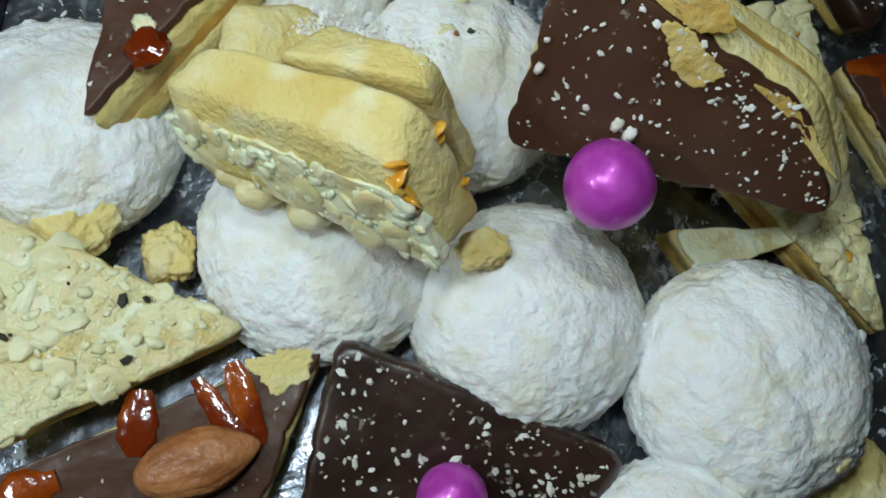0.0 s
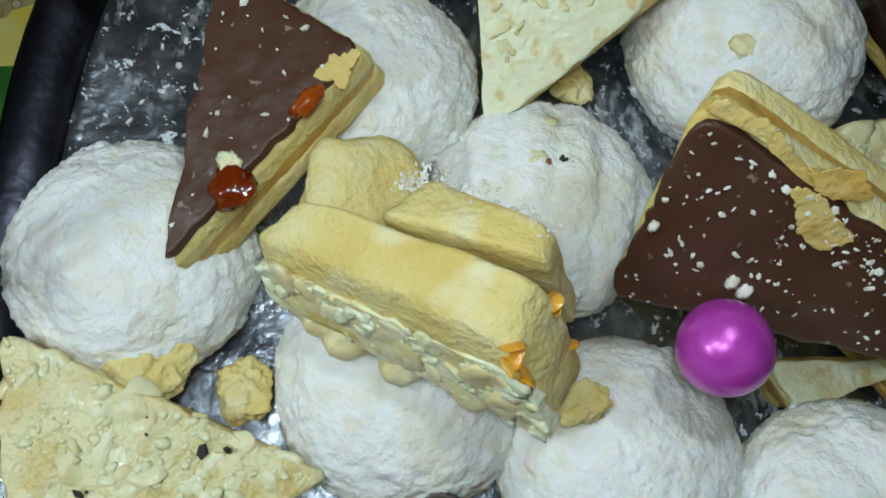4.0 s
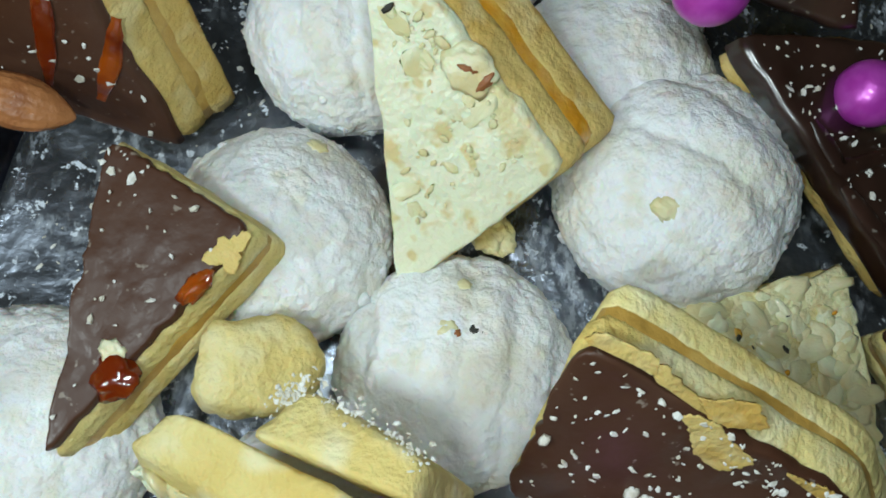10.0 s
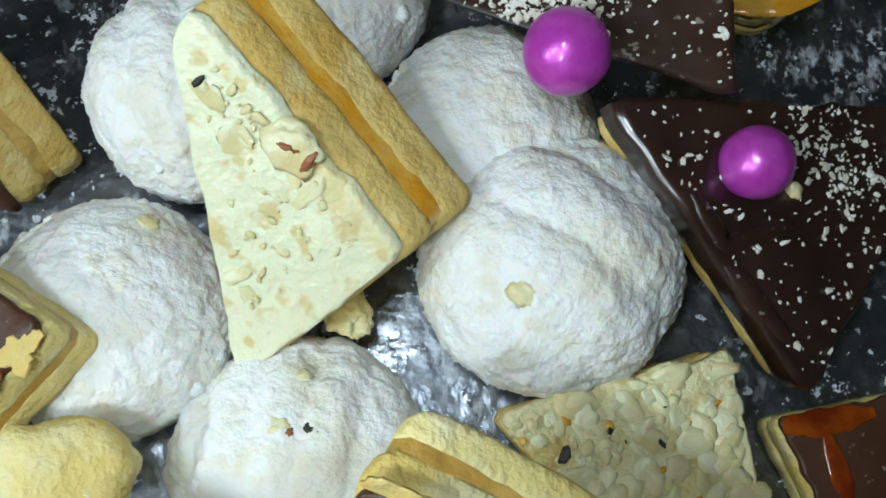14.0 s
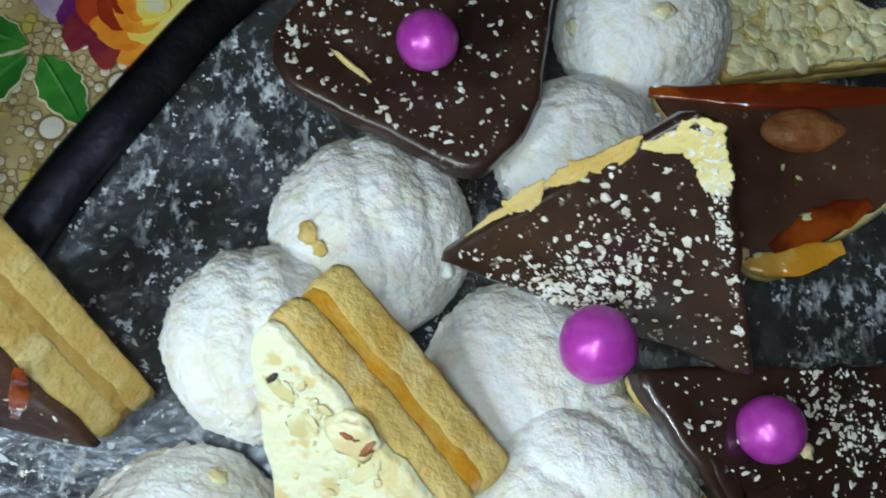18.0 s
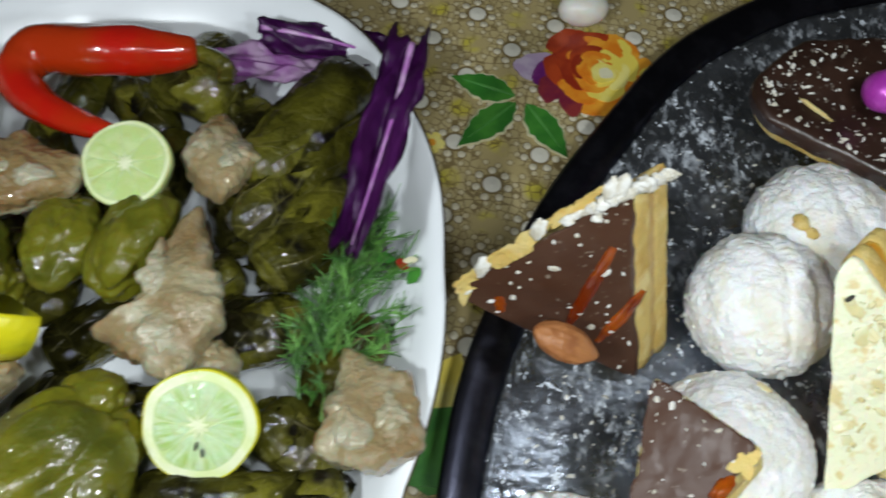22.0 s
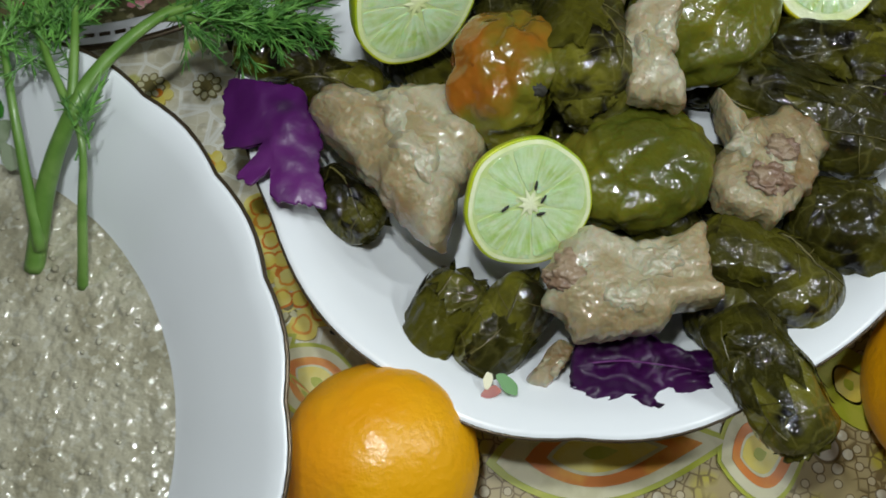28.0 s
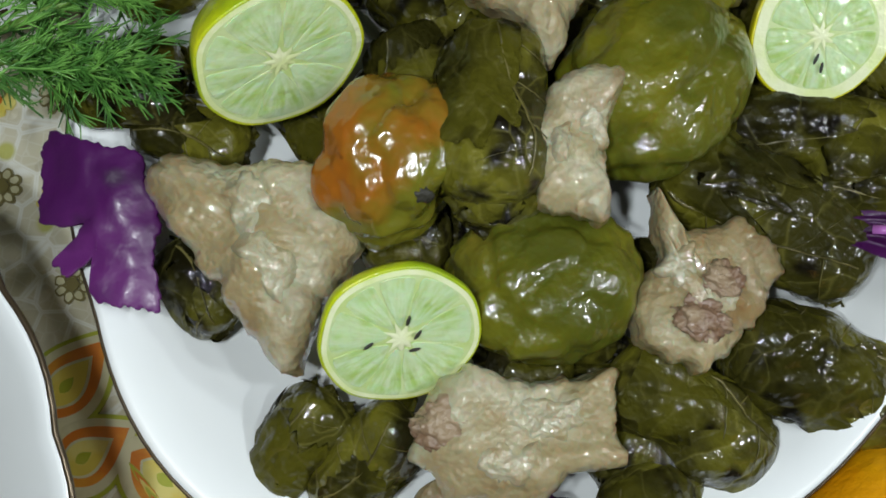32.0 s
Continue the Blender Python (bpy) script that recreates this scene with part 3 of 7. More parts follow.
def face_frame(pts):
    """a frame on the plane of the first three corners, looking up, with all the corners laid into it."""
    a, b, c = (Vector(p) for p in pts[:3])
    x = (b - a).normalized()
    z = x.cross(c - a).normalized()
    if z.z < 0:
        z = -z
    y = z.cross(x)
    m = Matrix((x, y, z)).transposed().to_4x4()
    m.translation = sum((Vector(p) for p in pts), Vector()) / len(pts)
    inv = m.inverted()
    flat = [(inv @ Vector(p)).to_2d() for p in pts]
    if (flat[1] - flat[0]).cross(flat[2] - flat[0]) < 0:
        flat.reverse()
    return m, flat


def grow(corners, d):
    mid = sum(corners, Vector((0, 0))) / len(corners)
    return [c + (c - mid).normalized() * d for c in corners]


def inside(corners, rng, spread=1.0):
    k = rng.randrange(1, len(corners) - 1)
    tri = (corners[0], corners[k], corners[k + 1])
    u, v = rng.random(), rng.random()
    if u + v > 1:
        u, v = 1 - u, 1 - v
    p = tri[0] + (tri[1] - tri[0]) * u + (tri[2] - tri[0]) * v
    mid = sum(corners, Vector((0, 0))) / len(corners)
    return mid + (p - mid) * spread


def pebble(bm, p, size, rng, flat=0.5, z=0.0):
    """adds one smooth nut-like fragment to bm."""
    m = Matrix.Translation((p[0], p[1], z)) @ Euler((rng.uniform(-0.3, 0.3), rng.uniform(-0.3, 0.3), rng.uniform(0, 6.3))).to_matrix().to_4x4()
    ax, ay, az = size * rng.uniform(0.7, 1.4), size * rng.uniform(0.55, 0.95), size * flat
    k = rng.uniform(0, 50)
    for v in bmesh.ops.create_icosphere(bm, subdivisions=2, radius=1)["verts"]:
        c = v.co * (1 + 0.50 * noise.noise(v.co * 1.9 + Vector((k, k, k))))
        v.co = m @ Vector((c.x * ax, c.y * ay, max(-0.5, min(0.75, c.z)) * az))


def chip(bm, p, size, rng, flat=0.45, z=0.0):
    """adds one small angular fragment to bm."""
    m = Matrix.Translation((p[0], p[1], z)) @ Euler((rng.uniform(-0.5, 0.5), rng.uniform(-0.5, 0.5), rng.uniform(0, 6.3))).to_matrix().to_4x4()
    ax, ay, az = size * rng.uniform(0.7, 1.6), size * rng.uniform(0.45, 1.0), size * flat * rng.uniform(0.5, 1.2)
    pts = []
    for dz, k in ((-0.5, 1.0), (0.5, 0.7)):
        for i in range(5):
            a = 6.283 * i / 5 + rng.uniform(-0.35, 0.35)
            r = k * rng.uniform(0.7, 1.1)
            pts.append(bm.verts.new(m @ Vector((ax * r * math.cos(a), ay * r * math.sin(a), az * dz))))
    for i in range(5):
        j = (i + 1) % 5
        bm.faces.new((pts[i], pts[j], pts[5 + j], pts[5 + i]))
    bm.faces.new(pts[5:])
    bm.faces.new(pts[4::-1])


def crumbs(parent, corners, count, size, mat, seed, name="sugar_flakes", label="", z=0.0004, dense=None, spread=0.95, flat=0.45, smooth=False):
    rng = random.Random(seed)
    bm = bmesh.new()
    for _ in range(count):
        p = inside(corners, rng, spread)
        if dense is not None and rng.random() < 0.75:
            p = Vector(dense) + Vector((rng.gauss(0, 0.014), rng.gauss(0, 0.0068)))
            if any((q - o).cross(p - o) < 0.0004 * (q - o).length for o, q in zip(corners, corners[1:] + corners[:1])):
                continue
        (pebble if smooth else chip)(bm, p, size * rng.choice((0.35, 0.45, 0.55, 0.7, 0.9, 1.3)), rng, flat, z)
    return part(name, bm, mat, parent, label, smooth=smooth, kind="stuff")


NUT_SHAPES = {}


def nut_chips(parent, corners, count, size, mat, seed, z=0.0, spread=0.95, flat=0.3, name="nut_chip"):
    """chopped nuts strewn one by one over a face."""
    rng = random.Random(seed)
    if mat.name not in NUT_SHAPES:
        shapes = []
        for k in range(10):
            bm = bmesh.new()
            bmesh.ops.create_icosphere(bm, subdivisions=2, radius=1)
            for v in bm.verts:
                v.co *= 1 + 0.45 * noise.noise(v.co * 1.2 + Vector((k * 7.1, k * 3.3, k)))
                v.co.z = max(-0.5, min(0.55 + 0.2 * v.co.x, v.co.z))
                v.co *= 0.003
            shapes.append(mesh_of("nut_chip", bm, mat))
        NUT_SHAPES[mat.name] = shapes
    for _ in range(count):
        p = inside(corners, rng, spread)
        s = size * rng.choice((0.45, 0.55, 0.7, 0.9, 1.2))
        ob = new(name, rng.choice(NUT_SHAPES[mat.name]))
        ob.parent = parent
        ob.matrix_local = Matrix.Translation((p[0], p[1], z)) @ Euler((rng.uniform(-0.3, 0.3), rng.uniform(-0.3, 0.3), rng.uniform(0, 6.3))).to_matrix().to_4x4() @ Matrix.Diagonal((s * rng.uniform(0.8, 1.3) / 0.003, s * rng.uniform(0.6, 0.9) / 0.003, s * flat / 0.003, 1))
        tagged(ob)


def bead(parent_name, place, r, seed=0):
    bm = lump((r, r, r * 0.94), seed, amp=0.03, scale=1.2, level=4)
    return solid(parent_name, bm, PEARL, "glossy magenta pearl sugar ball resting on chocolate", "candy ball", Matrix.Translation(place), "pearl sugar balls")


def almond(m, length=0.027, seed=0, parent=None):
    bm = bmesh.new()
    bmesh.ops.create_icosphere(bm, subdivisions=4, radius=1)
    for v in bm.verts:
        x, y, z = v.co
        taper = 1 - 0.42 * max(x, 0) ** 2
        groove = 1 + 0.05 * math.sin(14 * math.atan2(z, y) + 2 * fbm((x, y, seed), 2))
        v.co = Vector((x * length / 2, y * length * 0.26 * taper * groove, z * length * 0.17 * taper * groove))
    return solid("almond", bm, ALMOND, "whole brown skinned almond pressed on a chocolate slice", "almond", m, "almonds")


TOP = {}


def slice_of(corners, label, layers, seed, back=None, group="layered triangle slices", radius=0.0038, name="pastry_slice", out=0.0010):
    """a layered slice; corners are those of its top face; layers run from the top down; back = (face corner, matching corner of the underside) for a slanting cut."""
    m, flat = face_frame(corners)
    root = thing(name, label, "pastry", m=m, group=group)
    total = sum(x[1] for x in layers)
    lean = Vector((0, 0))
    if back:
        e = m.inverted().to_3x3() @ (Vector(back[1]) - Vector(back[0]))
        lean = e.to_2d() / total
    z = 0.0
    for i, (pname, thick, mat, inset, wobble) in enumerate(layers):
        loop = outline(grow(flat, out - inset), radius, wobble, seed + i, 96 if wobble > 0.0015 else 66)
        fill = 0.0014 if pname == "filling" else 0.0
        bm = slab(loop, z - thick - fill, z + fill, min(0.0022, thick * 0.32), 0.0004 if i else 0.0006, seed + i)
        for v in bm.verts:
            v.co.x -= lean.x * v.co.z
            v.co.y -= lean.y * v.co.z
        layer = part(pname, bm, mat, root)
        TOP.setdefault(root.name, layer)
        z -= thick + 0.00002
    return root, m, flat


# ---- the room and the table ----
def box(x0, y0, z0, x1, y1, z1):
    bm = bmesh.new()
    bmesh.ops.create_cube(bm, size=1, matrix=Matrix.Translation(((x0 + x1) / 2, (y0 + y1) / 2, (z0 + z1) / 2)) @ Matrix.Diagonal((x1 - x0, y1 - y0, z1 - z0, 1)))
    return bm


FL = -0.76
for nm, dims in (("wall_north", (-2.1, 2.0, FL, 2.1, 2.1, 1.9)), ("wall_south", (-2.1, -2.1, FL, 2.1, -2.0, 1.9)), ("wall_east", (2.0, -2.0, FL, 2.1, 2.0, 1.9)), ("wall_west", (-2.1, -2.0, FL, -2.0, 2.0, 1.9))):
    solid(nm, box(*dims), WALL, "plain unlit wall of the room", "wall", kind="structure", smooth=False)
solid("floor", box(-2.1, -2.1, FL - 0.1, 2.1, 2.1, FL), WOOD, "dark wooden floor of the room", "floor", kind="structure", smooth=False)
solid("ceiling", box(-2.1, -2.1, 1.9, 2.1, 2.1, 2.0), WALL, "plain unlit ceiling", "ceiling", kind="structure", smooth=False)

table = thing("dining_table", "dark wooden dining table under a printed cloth", "table", (-0.15, 0.15, FL))
part("tabletop", box(-0.75, -0.60, 0.735, 0.75, 0.60, 0.758), WOOD, table, smooth=False)
for sx in (-0.66, 0.66):
    for sy in (-0.51, 0.51):
        part("leg", box(sx - 0.03, sy - 0.03, 0, sx + 0.03, sy + 0.03, 0.735), WOOD, table, smooth=False)

cloth = thing("tablecloth", "tan printed oilcloth with roses, leaves and lace tracery", "tablecloth")
bm = bmesh.new()
bmesh.ops.create_grid(bm, x_segments=90, y_segments=72, size=0.5)
for v in bm.verts:
    v.co = Vector((-0.15 + v.co.x * 1.6, 0.15 + v.co.y * 1.3, 0.0003 * fbm((v.co.x, v.co.y, 0), 5)))
sheet = part("sheet", bm, CLOTH, cloth)


PRINTS = []


def printed(name, loop, mat, z, label=""):
    PRINTS.append(name)
    z += 0.000012 * (len(PRINTS) % 53)
    bm = bmesh.new()
    top = [bm.verts.new((p[0], p[1], z)) for p in loop]
    low = [bm.verts.new((p[0], p[1], 0.0)) for p in loop]
    bm.faces.new(top)
    for i in range(len(loop)):
        j = (i + 1) % len(loop)
        bm.faces.new((low[i], low[j], top[j], top[i]))
    return part(name, bm, mat, cloth, label, smooth=False)


def leaf_loop(base, tip, width, steps=14, tooth=0.10):
    a, b = Vector(base[:2]), Vector(tip[:2])
    d = b - a
    n = Vector((-d.y, d.x)).normalized()
    left, right = [], []
    for i in range(steps + 1):
        s = i / steps
        w = width * (math.sin(math.pi * s ** 0.8)) * (1 + tooth * math.sin(i * 2.4))
        left.append(a + d * s + n * w)
        right.append(a + d * s - n * w)
    return right + left[-2:0:-1]


def petal_loop(mid, r, seed, squash=1.0, turn=0.0):
    out = []
    for i in range(26):
        a = 6.283 * i / 26
        k = r * (1 + 0.16 * fbm((math.cos(a), math.sin(a), seed), 1.5) + 0.05 * math.sin(3 * a + seed))
        x, y = k * math.cos(a), k * squash * math.sin(a)
        out.append(Vector((mid[0] + x * math.cos(turn) - y * math.sin(turn), mid[1] + x * math.sin(turn) + y * math.cos(turn))))
    return out


def rose(x, y, r, seed):
    """a printed orange rose, rust on its shaded side, pale at the heart."""
    rng = random.Random(seed)
    for i in range(26):
        k = 1 - i / 26
        a = i * 2.39996
        px, py = x + 0.78 * r * k * math.cos(a), y + 0.78 * r * k * math.sin(a)
        shade = math.cos(a) + 0.25 * rng.uniform(-1, 1)
        mt = PRINT_RED if shade < -0.35 and k > 0.3 else (PRINT_ORANGE if shade < 0.55 or k > 0.75 else PRINT_YELLOW)
        printed("petal_print", petal_loop((px, py), r * (0.20 + 0.20 * k), seed + i, 0.62, a + 1.57), mt, 0.0008 + 0.00005 * i)
        if i % 3 == 0:
            printed("petal_print", petal_loop((px + 0.05 * r, py + 0.05 * r), r * (0.09 + 0.09 * k), seed + i, 0.5, a + 1.3), PRINT_YELLOW if mt is PRINT_ORANGE else PRINT_ORANGE, 0.00085 + 0.00005 * i)
    printed("petal_print", petal_loop((x + 0.12 * r, y - 0.1 * r), r * 0.22, seed + 30), PRINT_YELLOW, 0.0023)
    printed("petal_print", petal_loop((x + 0.16 * r, y - 0.1 * r), r * 0.12, seed + 31), PRINT_CREAM, 0.0024)


def leaves(join, tips, width):
    """three pointed leaves with pale edges and a lighter rib."""
    for tip in tips:
        near = tuple(0.90 * u + 0.10 * v for u, v in zip(join, tip))
        printed("leaf_print", leaf_loop(near, tip, width * 1.10), PRINT_CREAM, 0.0008)
        printed("leaf_print", leaf_loop(near, tip, width), PRINT_GREEN, 0.0011)
        printed("leaf_print", leaf_loop(near, tuple(0.15 * u + 0.85 * v for u, v in zip(join, tip)), width * 0.07), LEAF_LIGHT, 0.0018)


for k, (dx, dy, r, mt) in enumerate(((-0.026, -0.004, 0.012, PRINT_LILAC), (-0.022, -0.006, 0.009, PRINT_PURPLE), (-0.020, -0.015, 0.008, PRINT_PLUM), (-0.010, -0.022, 0.007, PRINT_PLUM))):
    printed("petal_print", petal_loop((-0.0768 + dx, 0.3165 + dy), r, k + 60, 0.75, k * 0.7), mt, 0.0008 + 0.0001 * k)
rose(-0.0768, 0.3165, 0.028, 3)
leaves((-0.1097, 0.2924, 0.0000), ((-0.1435, 0.2988, 0.0000), (-0.1350, 0.2607, 0.0000), (-0.0861, 0.2636, 0.0000)), 0.0072)
# broad green and yellow leaf forms beside the tray
for base, tip, w, mt in (((-0.1325, 0.1251, 0.0000), (-0.1197, 0.1637, 0.0000), 0.014, PRINT_YELLOW), ((-0.1352, 0.1103, -0.0000), (-0.1185, 0.1420, 0.0000), 0.016, PRINT_GREEN), ((-0.1241, 0.1073, 0.0000), (-0.1226, 0.1481, 0.0000), 0.018, PRINT_GREEN), ((-0.1322, 0.1488, 0.0000), (-0.1189, 0.1539, 0.0000), 0.007, PRINT_YELLOW)):
    printed("leaf_print", leaf_loop(base, tip, w), mt, 0.0009)
# small line flowers
for c in ((-0.4153, 0.0539), (-0.3639, -0.0269), (-0.4222, 0.0212), (-0.3918, -0.0030), (-0.4368, 0.0501)):
    for k in range(8):
        a = k * 0.785
        q = (c[0] + 0.0040 * math.cos(a), c[1] + 0.0040 * math.sin(a))
        printed("flower_print", petal_loop(q, 0.0021, k, 0.8, a), PRINT_OLIVE, 0.0007)
        printed("flower_print", petal_loop(q, 0.0014, k, 0.8, a), PRINT_CREAM, 0.0009)
    printed("flower_print", petal_loop(c, 0.0020, 2), PRINT_OLIVE, 0.0010)
# orange paisley forms and yellow blossoms
for base, tip, w in (((-0.3890, -0.0440), (-0.3765, -0.0170), 0.0085), ((-0.3800, -0.0600), (-0.3620, -0.0405), 0.0085), ((-0.3593, -0.0470), (-0.3300, -0.0600), 0.0085),
                     ((-0.1750, -0.0262), (-0.1604, -0.0161), 0.0110), ((-0.2739, -0.0655), (-0.2161, -0.0500), 0.0110), ((-0.2063, -0.0536), (-0.1851, -0.0462), 0.0110)):
    a, b = Vector(base), Vector(tip)
    for k, (lo, hi, ww, mt) in enumerate(((-0.22, 1.20, 1.50, PRINT_LIME), (-0.16, 1.13, 1.34, PRINT_CREAM), (0.0, 1.0, 1.0, PRINT_ORANGE), (0.12, 0.80, 0.68, PRINT_CREAM), (0.15, 0.75, 0.58, PRINT_YELLOW), (0.32, 0.52, 0.20, PRINT_LIME))):
        printed("paisley_print", leaf_loop(a.lerp(b, lo), a.lerp(b, hi), w * ww, 20, 0.0), mt, 0.0008 + 0.0002 * k)
for k in range(7):
    c = Vector((-0.3590 + 0.0022 * k, -0.0500 - 0.0018 * k))
    printed("stripe_print", leaf_loop(c, c + Vector((0.016, -0.012)), 0.0011), (PRINT_LIME, PRINT_ORANGE, PRINT_YELLOW)[k % 3], 0.0022)
for c in ((-0.3822, 0.0020), (-0.3696, -0.0157), (-0.3574, -0.0222), (-0.4049, 0.0215), (-0.1710, 0.2852), (-0.1467, 0.2607), (-0.4330, 0.0478)):
    for k in range(5):
        a = k * 1.257
        printed("blossom_print", petal_loop((c[0] + 0.0034 * math.cos(a), c[1] + 0.0034 * math.sin(a)), 0.0027, k, 0.85, a), PRINT_YELLOW, 0.00075)
    printed("blossom_print", petal_loop(c, 0.0017, 2), PRINT_ORANGE, 0.0011)

# ---- the steel tray of sweets ----
TRAY = [(-0.120, -0.10), (-0.120, 0.150), (-0.097, 0.232), (-0.047, 0.325), (0.005, 0.372), (0.08, 0.405), (0.20, 0.40), (0.29, 0.345), (0.33, 0.165), (0.33, -0.10), (0.25, -0.17), (-0.04, -0.17)]


def tray_mesh(levels):
    bm = bmesh.new()
    last = None
    for inset, z in levels:
        if inset is None:
            c = bm.verts.new((0.105, 0.115, z))
            for i in range(len(last)):
                bm.faces.new((last[i], last[(i + 1) % len(last)], c))
            break
        base = [Vector(c) for c in reversed(TRAY)]
        mid = Vector((0.105, 0.115))
        cs = [c + (mid - c).normalized() * inset for c in base]
        ring = [bm.verts.new((p.x, p.y, z)) for p in outline(cs, 0.03, 0, 0, 160)]
        if last:
            for i in range(160):
                j = (i + 1) % 160
                bm.faces.new((last[i], last[j], ring[j], ring[i]))
        last = ring
    bmesh.ops.recalc_face_normals(bm, faces=bm.faces)
    return bm


tray = thing("steel_tray", "wide shallow stainless steel tray dusted with icing sugar", "tray")
part("base", tray_mesh([(0.0155, 0.0050), (0.0155, 0.0098), (0.018, 0.0089), (0.021, 0.0081), (0.025, 0.0073), (0.030, 0.0066), (0.036, 0.0063), (0.05, 0.0062), (0.09, 0.0062), (None, 0.0062)]), DUSTED, tray, "scratched steel floor with fallen sugar")
part("rim", tray_mesh([(0.016, 0.0010), (0.009, 0.0012), (0.002, 0.0130), (0.0, 0.0142), (-0.0012, 0.0150), (0.0004, 0.0160), (0.004, 0.0157), (0.009, 0.0140), (0.0135, 0.0112), (0.0150, 0.0095), (0.0165, 0.0060)]), RIM_STEEL, tray, "raised sloping steel edge")


# ---- sugared shortbread balls ----
def sugar_ball(place, r, h, seed, ridges=0, turn=0.0, spots=()):
    bm = bmesh.new()
    bmesh.ops.create_icosphere(bm, subdivisions=6, radius=1)
    off = Vector((seed * 2.3, -seed * 1.1, seed * 0.7))
    for v in bm.verts:
        p = v.co.copy()
        k = 1.012 + 0.036 * fbm(p + off, 1.2) - 0.022 * abs(fbm(p + off, 2.6, 2)) + 0.018 * fbm(p + off, 4.6, 2) - 0.008 * max(0.0, 1 - 3.0 * abs(fbm(p + off, 6.0, 2))) + 0.028 * abs(fbm(p + off, 9.0, 3)) + 0.018 * fbm(p + off, 17.0, 2) + 0.015 * max(0.0, fbm(p + off, 36.0, 2))
        if ridges:
            k += 0.065 * (abs(math.sin(ridges * p.x + 0.5 * fbm(p + off, 1.5))) ** 0.8 - 0.5) * max(p.z + 0.3, 0)
        q = p * k
        z = q.z * h * 0.5 if q.z > 0 else q.z * h * 0.5 * (1.0 if q.z > -0.8 else 0.0) - (0.8 * 0.5 * h if q.z <= -0.8 else 0)
        v.co = Vector((q.x * r, q.y * r, z))
    m = Matrix.Translation((place[0], place[1], 0.0062 + 0.4 * h)) @ pose(0, 0, 0, 0, 0, turn)
    root = thing("sugar_biscuit", "round shortbread ball thickly coated in icing sugar", "biscuit", m=m, group="sugared biscuits")
    coat = part("sugar_coat", bm, SUGAR, root)
    for spot, size, mat, pname in spots:
        q = m.inverted() @ Vector(spot)
        k = math.sqrt((q.x / r) ** 2 + (q.y / r) ** 2 + (q.z / (0.5 * h)) ** 2)
        n = Vector((q.x / r ** 2, q.y / r ** 2, q.z / (0.5 * h) ** 2)).normalized()
        bm = lump((size, size * 0.75, size * 0.30), seed, amp=0.35, scale=1.6, level=3)
        bmesh.ops.transform(bm, matrix=Matrix.Translation(q / k * 1.008) @ n.to_track_quat("Z", "Y").to_matrix().to_4x4(), verts=bm.verts)
        part(pname, bm, mat, coat)
    rng = random.Random(seed)
    bm = bmesh.new()
    for _ in range(44):
        a, e = rng.uniform(0, 6.28), rng.uniform(-0.5, 0.5)
        p = Vector((math.cos(a) * math.cos(e) * r * 0.97, math.sin(a) * math.cos(e) * r * 0.97, math.sin(e) * 0.485 * h))
        size = rng.choice((0.0010, 0.0012, 0.0015, 0.0018, 0.0024))
        k = rng.uniform(0, 50)
        for v in bmesh.ops.create_icosphere(bm, subdivisions=2, radius=1)["verts"]:
            v.co = p + v.co * size * (1 + 0.5 * noise.noise(v.co * 1.3 + Vector((k, k, k))))
    part("sugar_clumps", bm, SUGAR, root, kind="stuff")
    return root


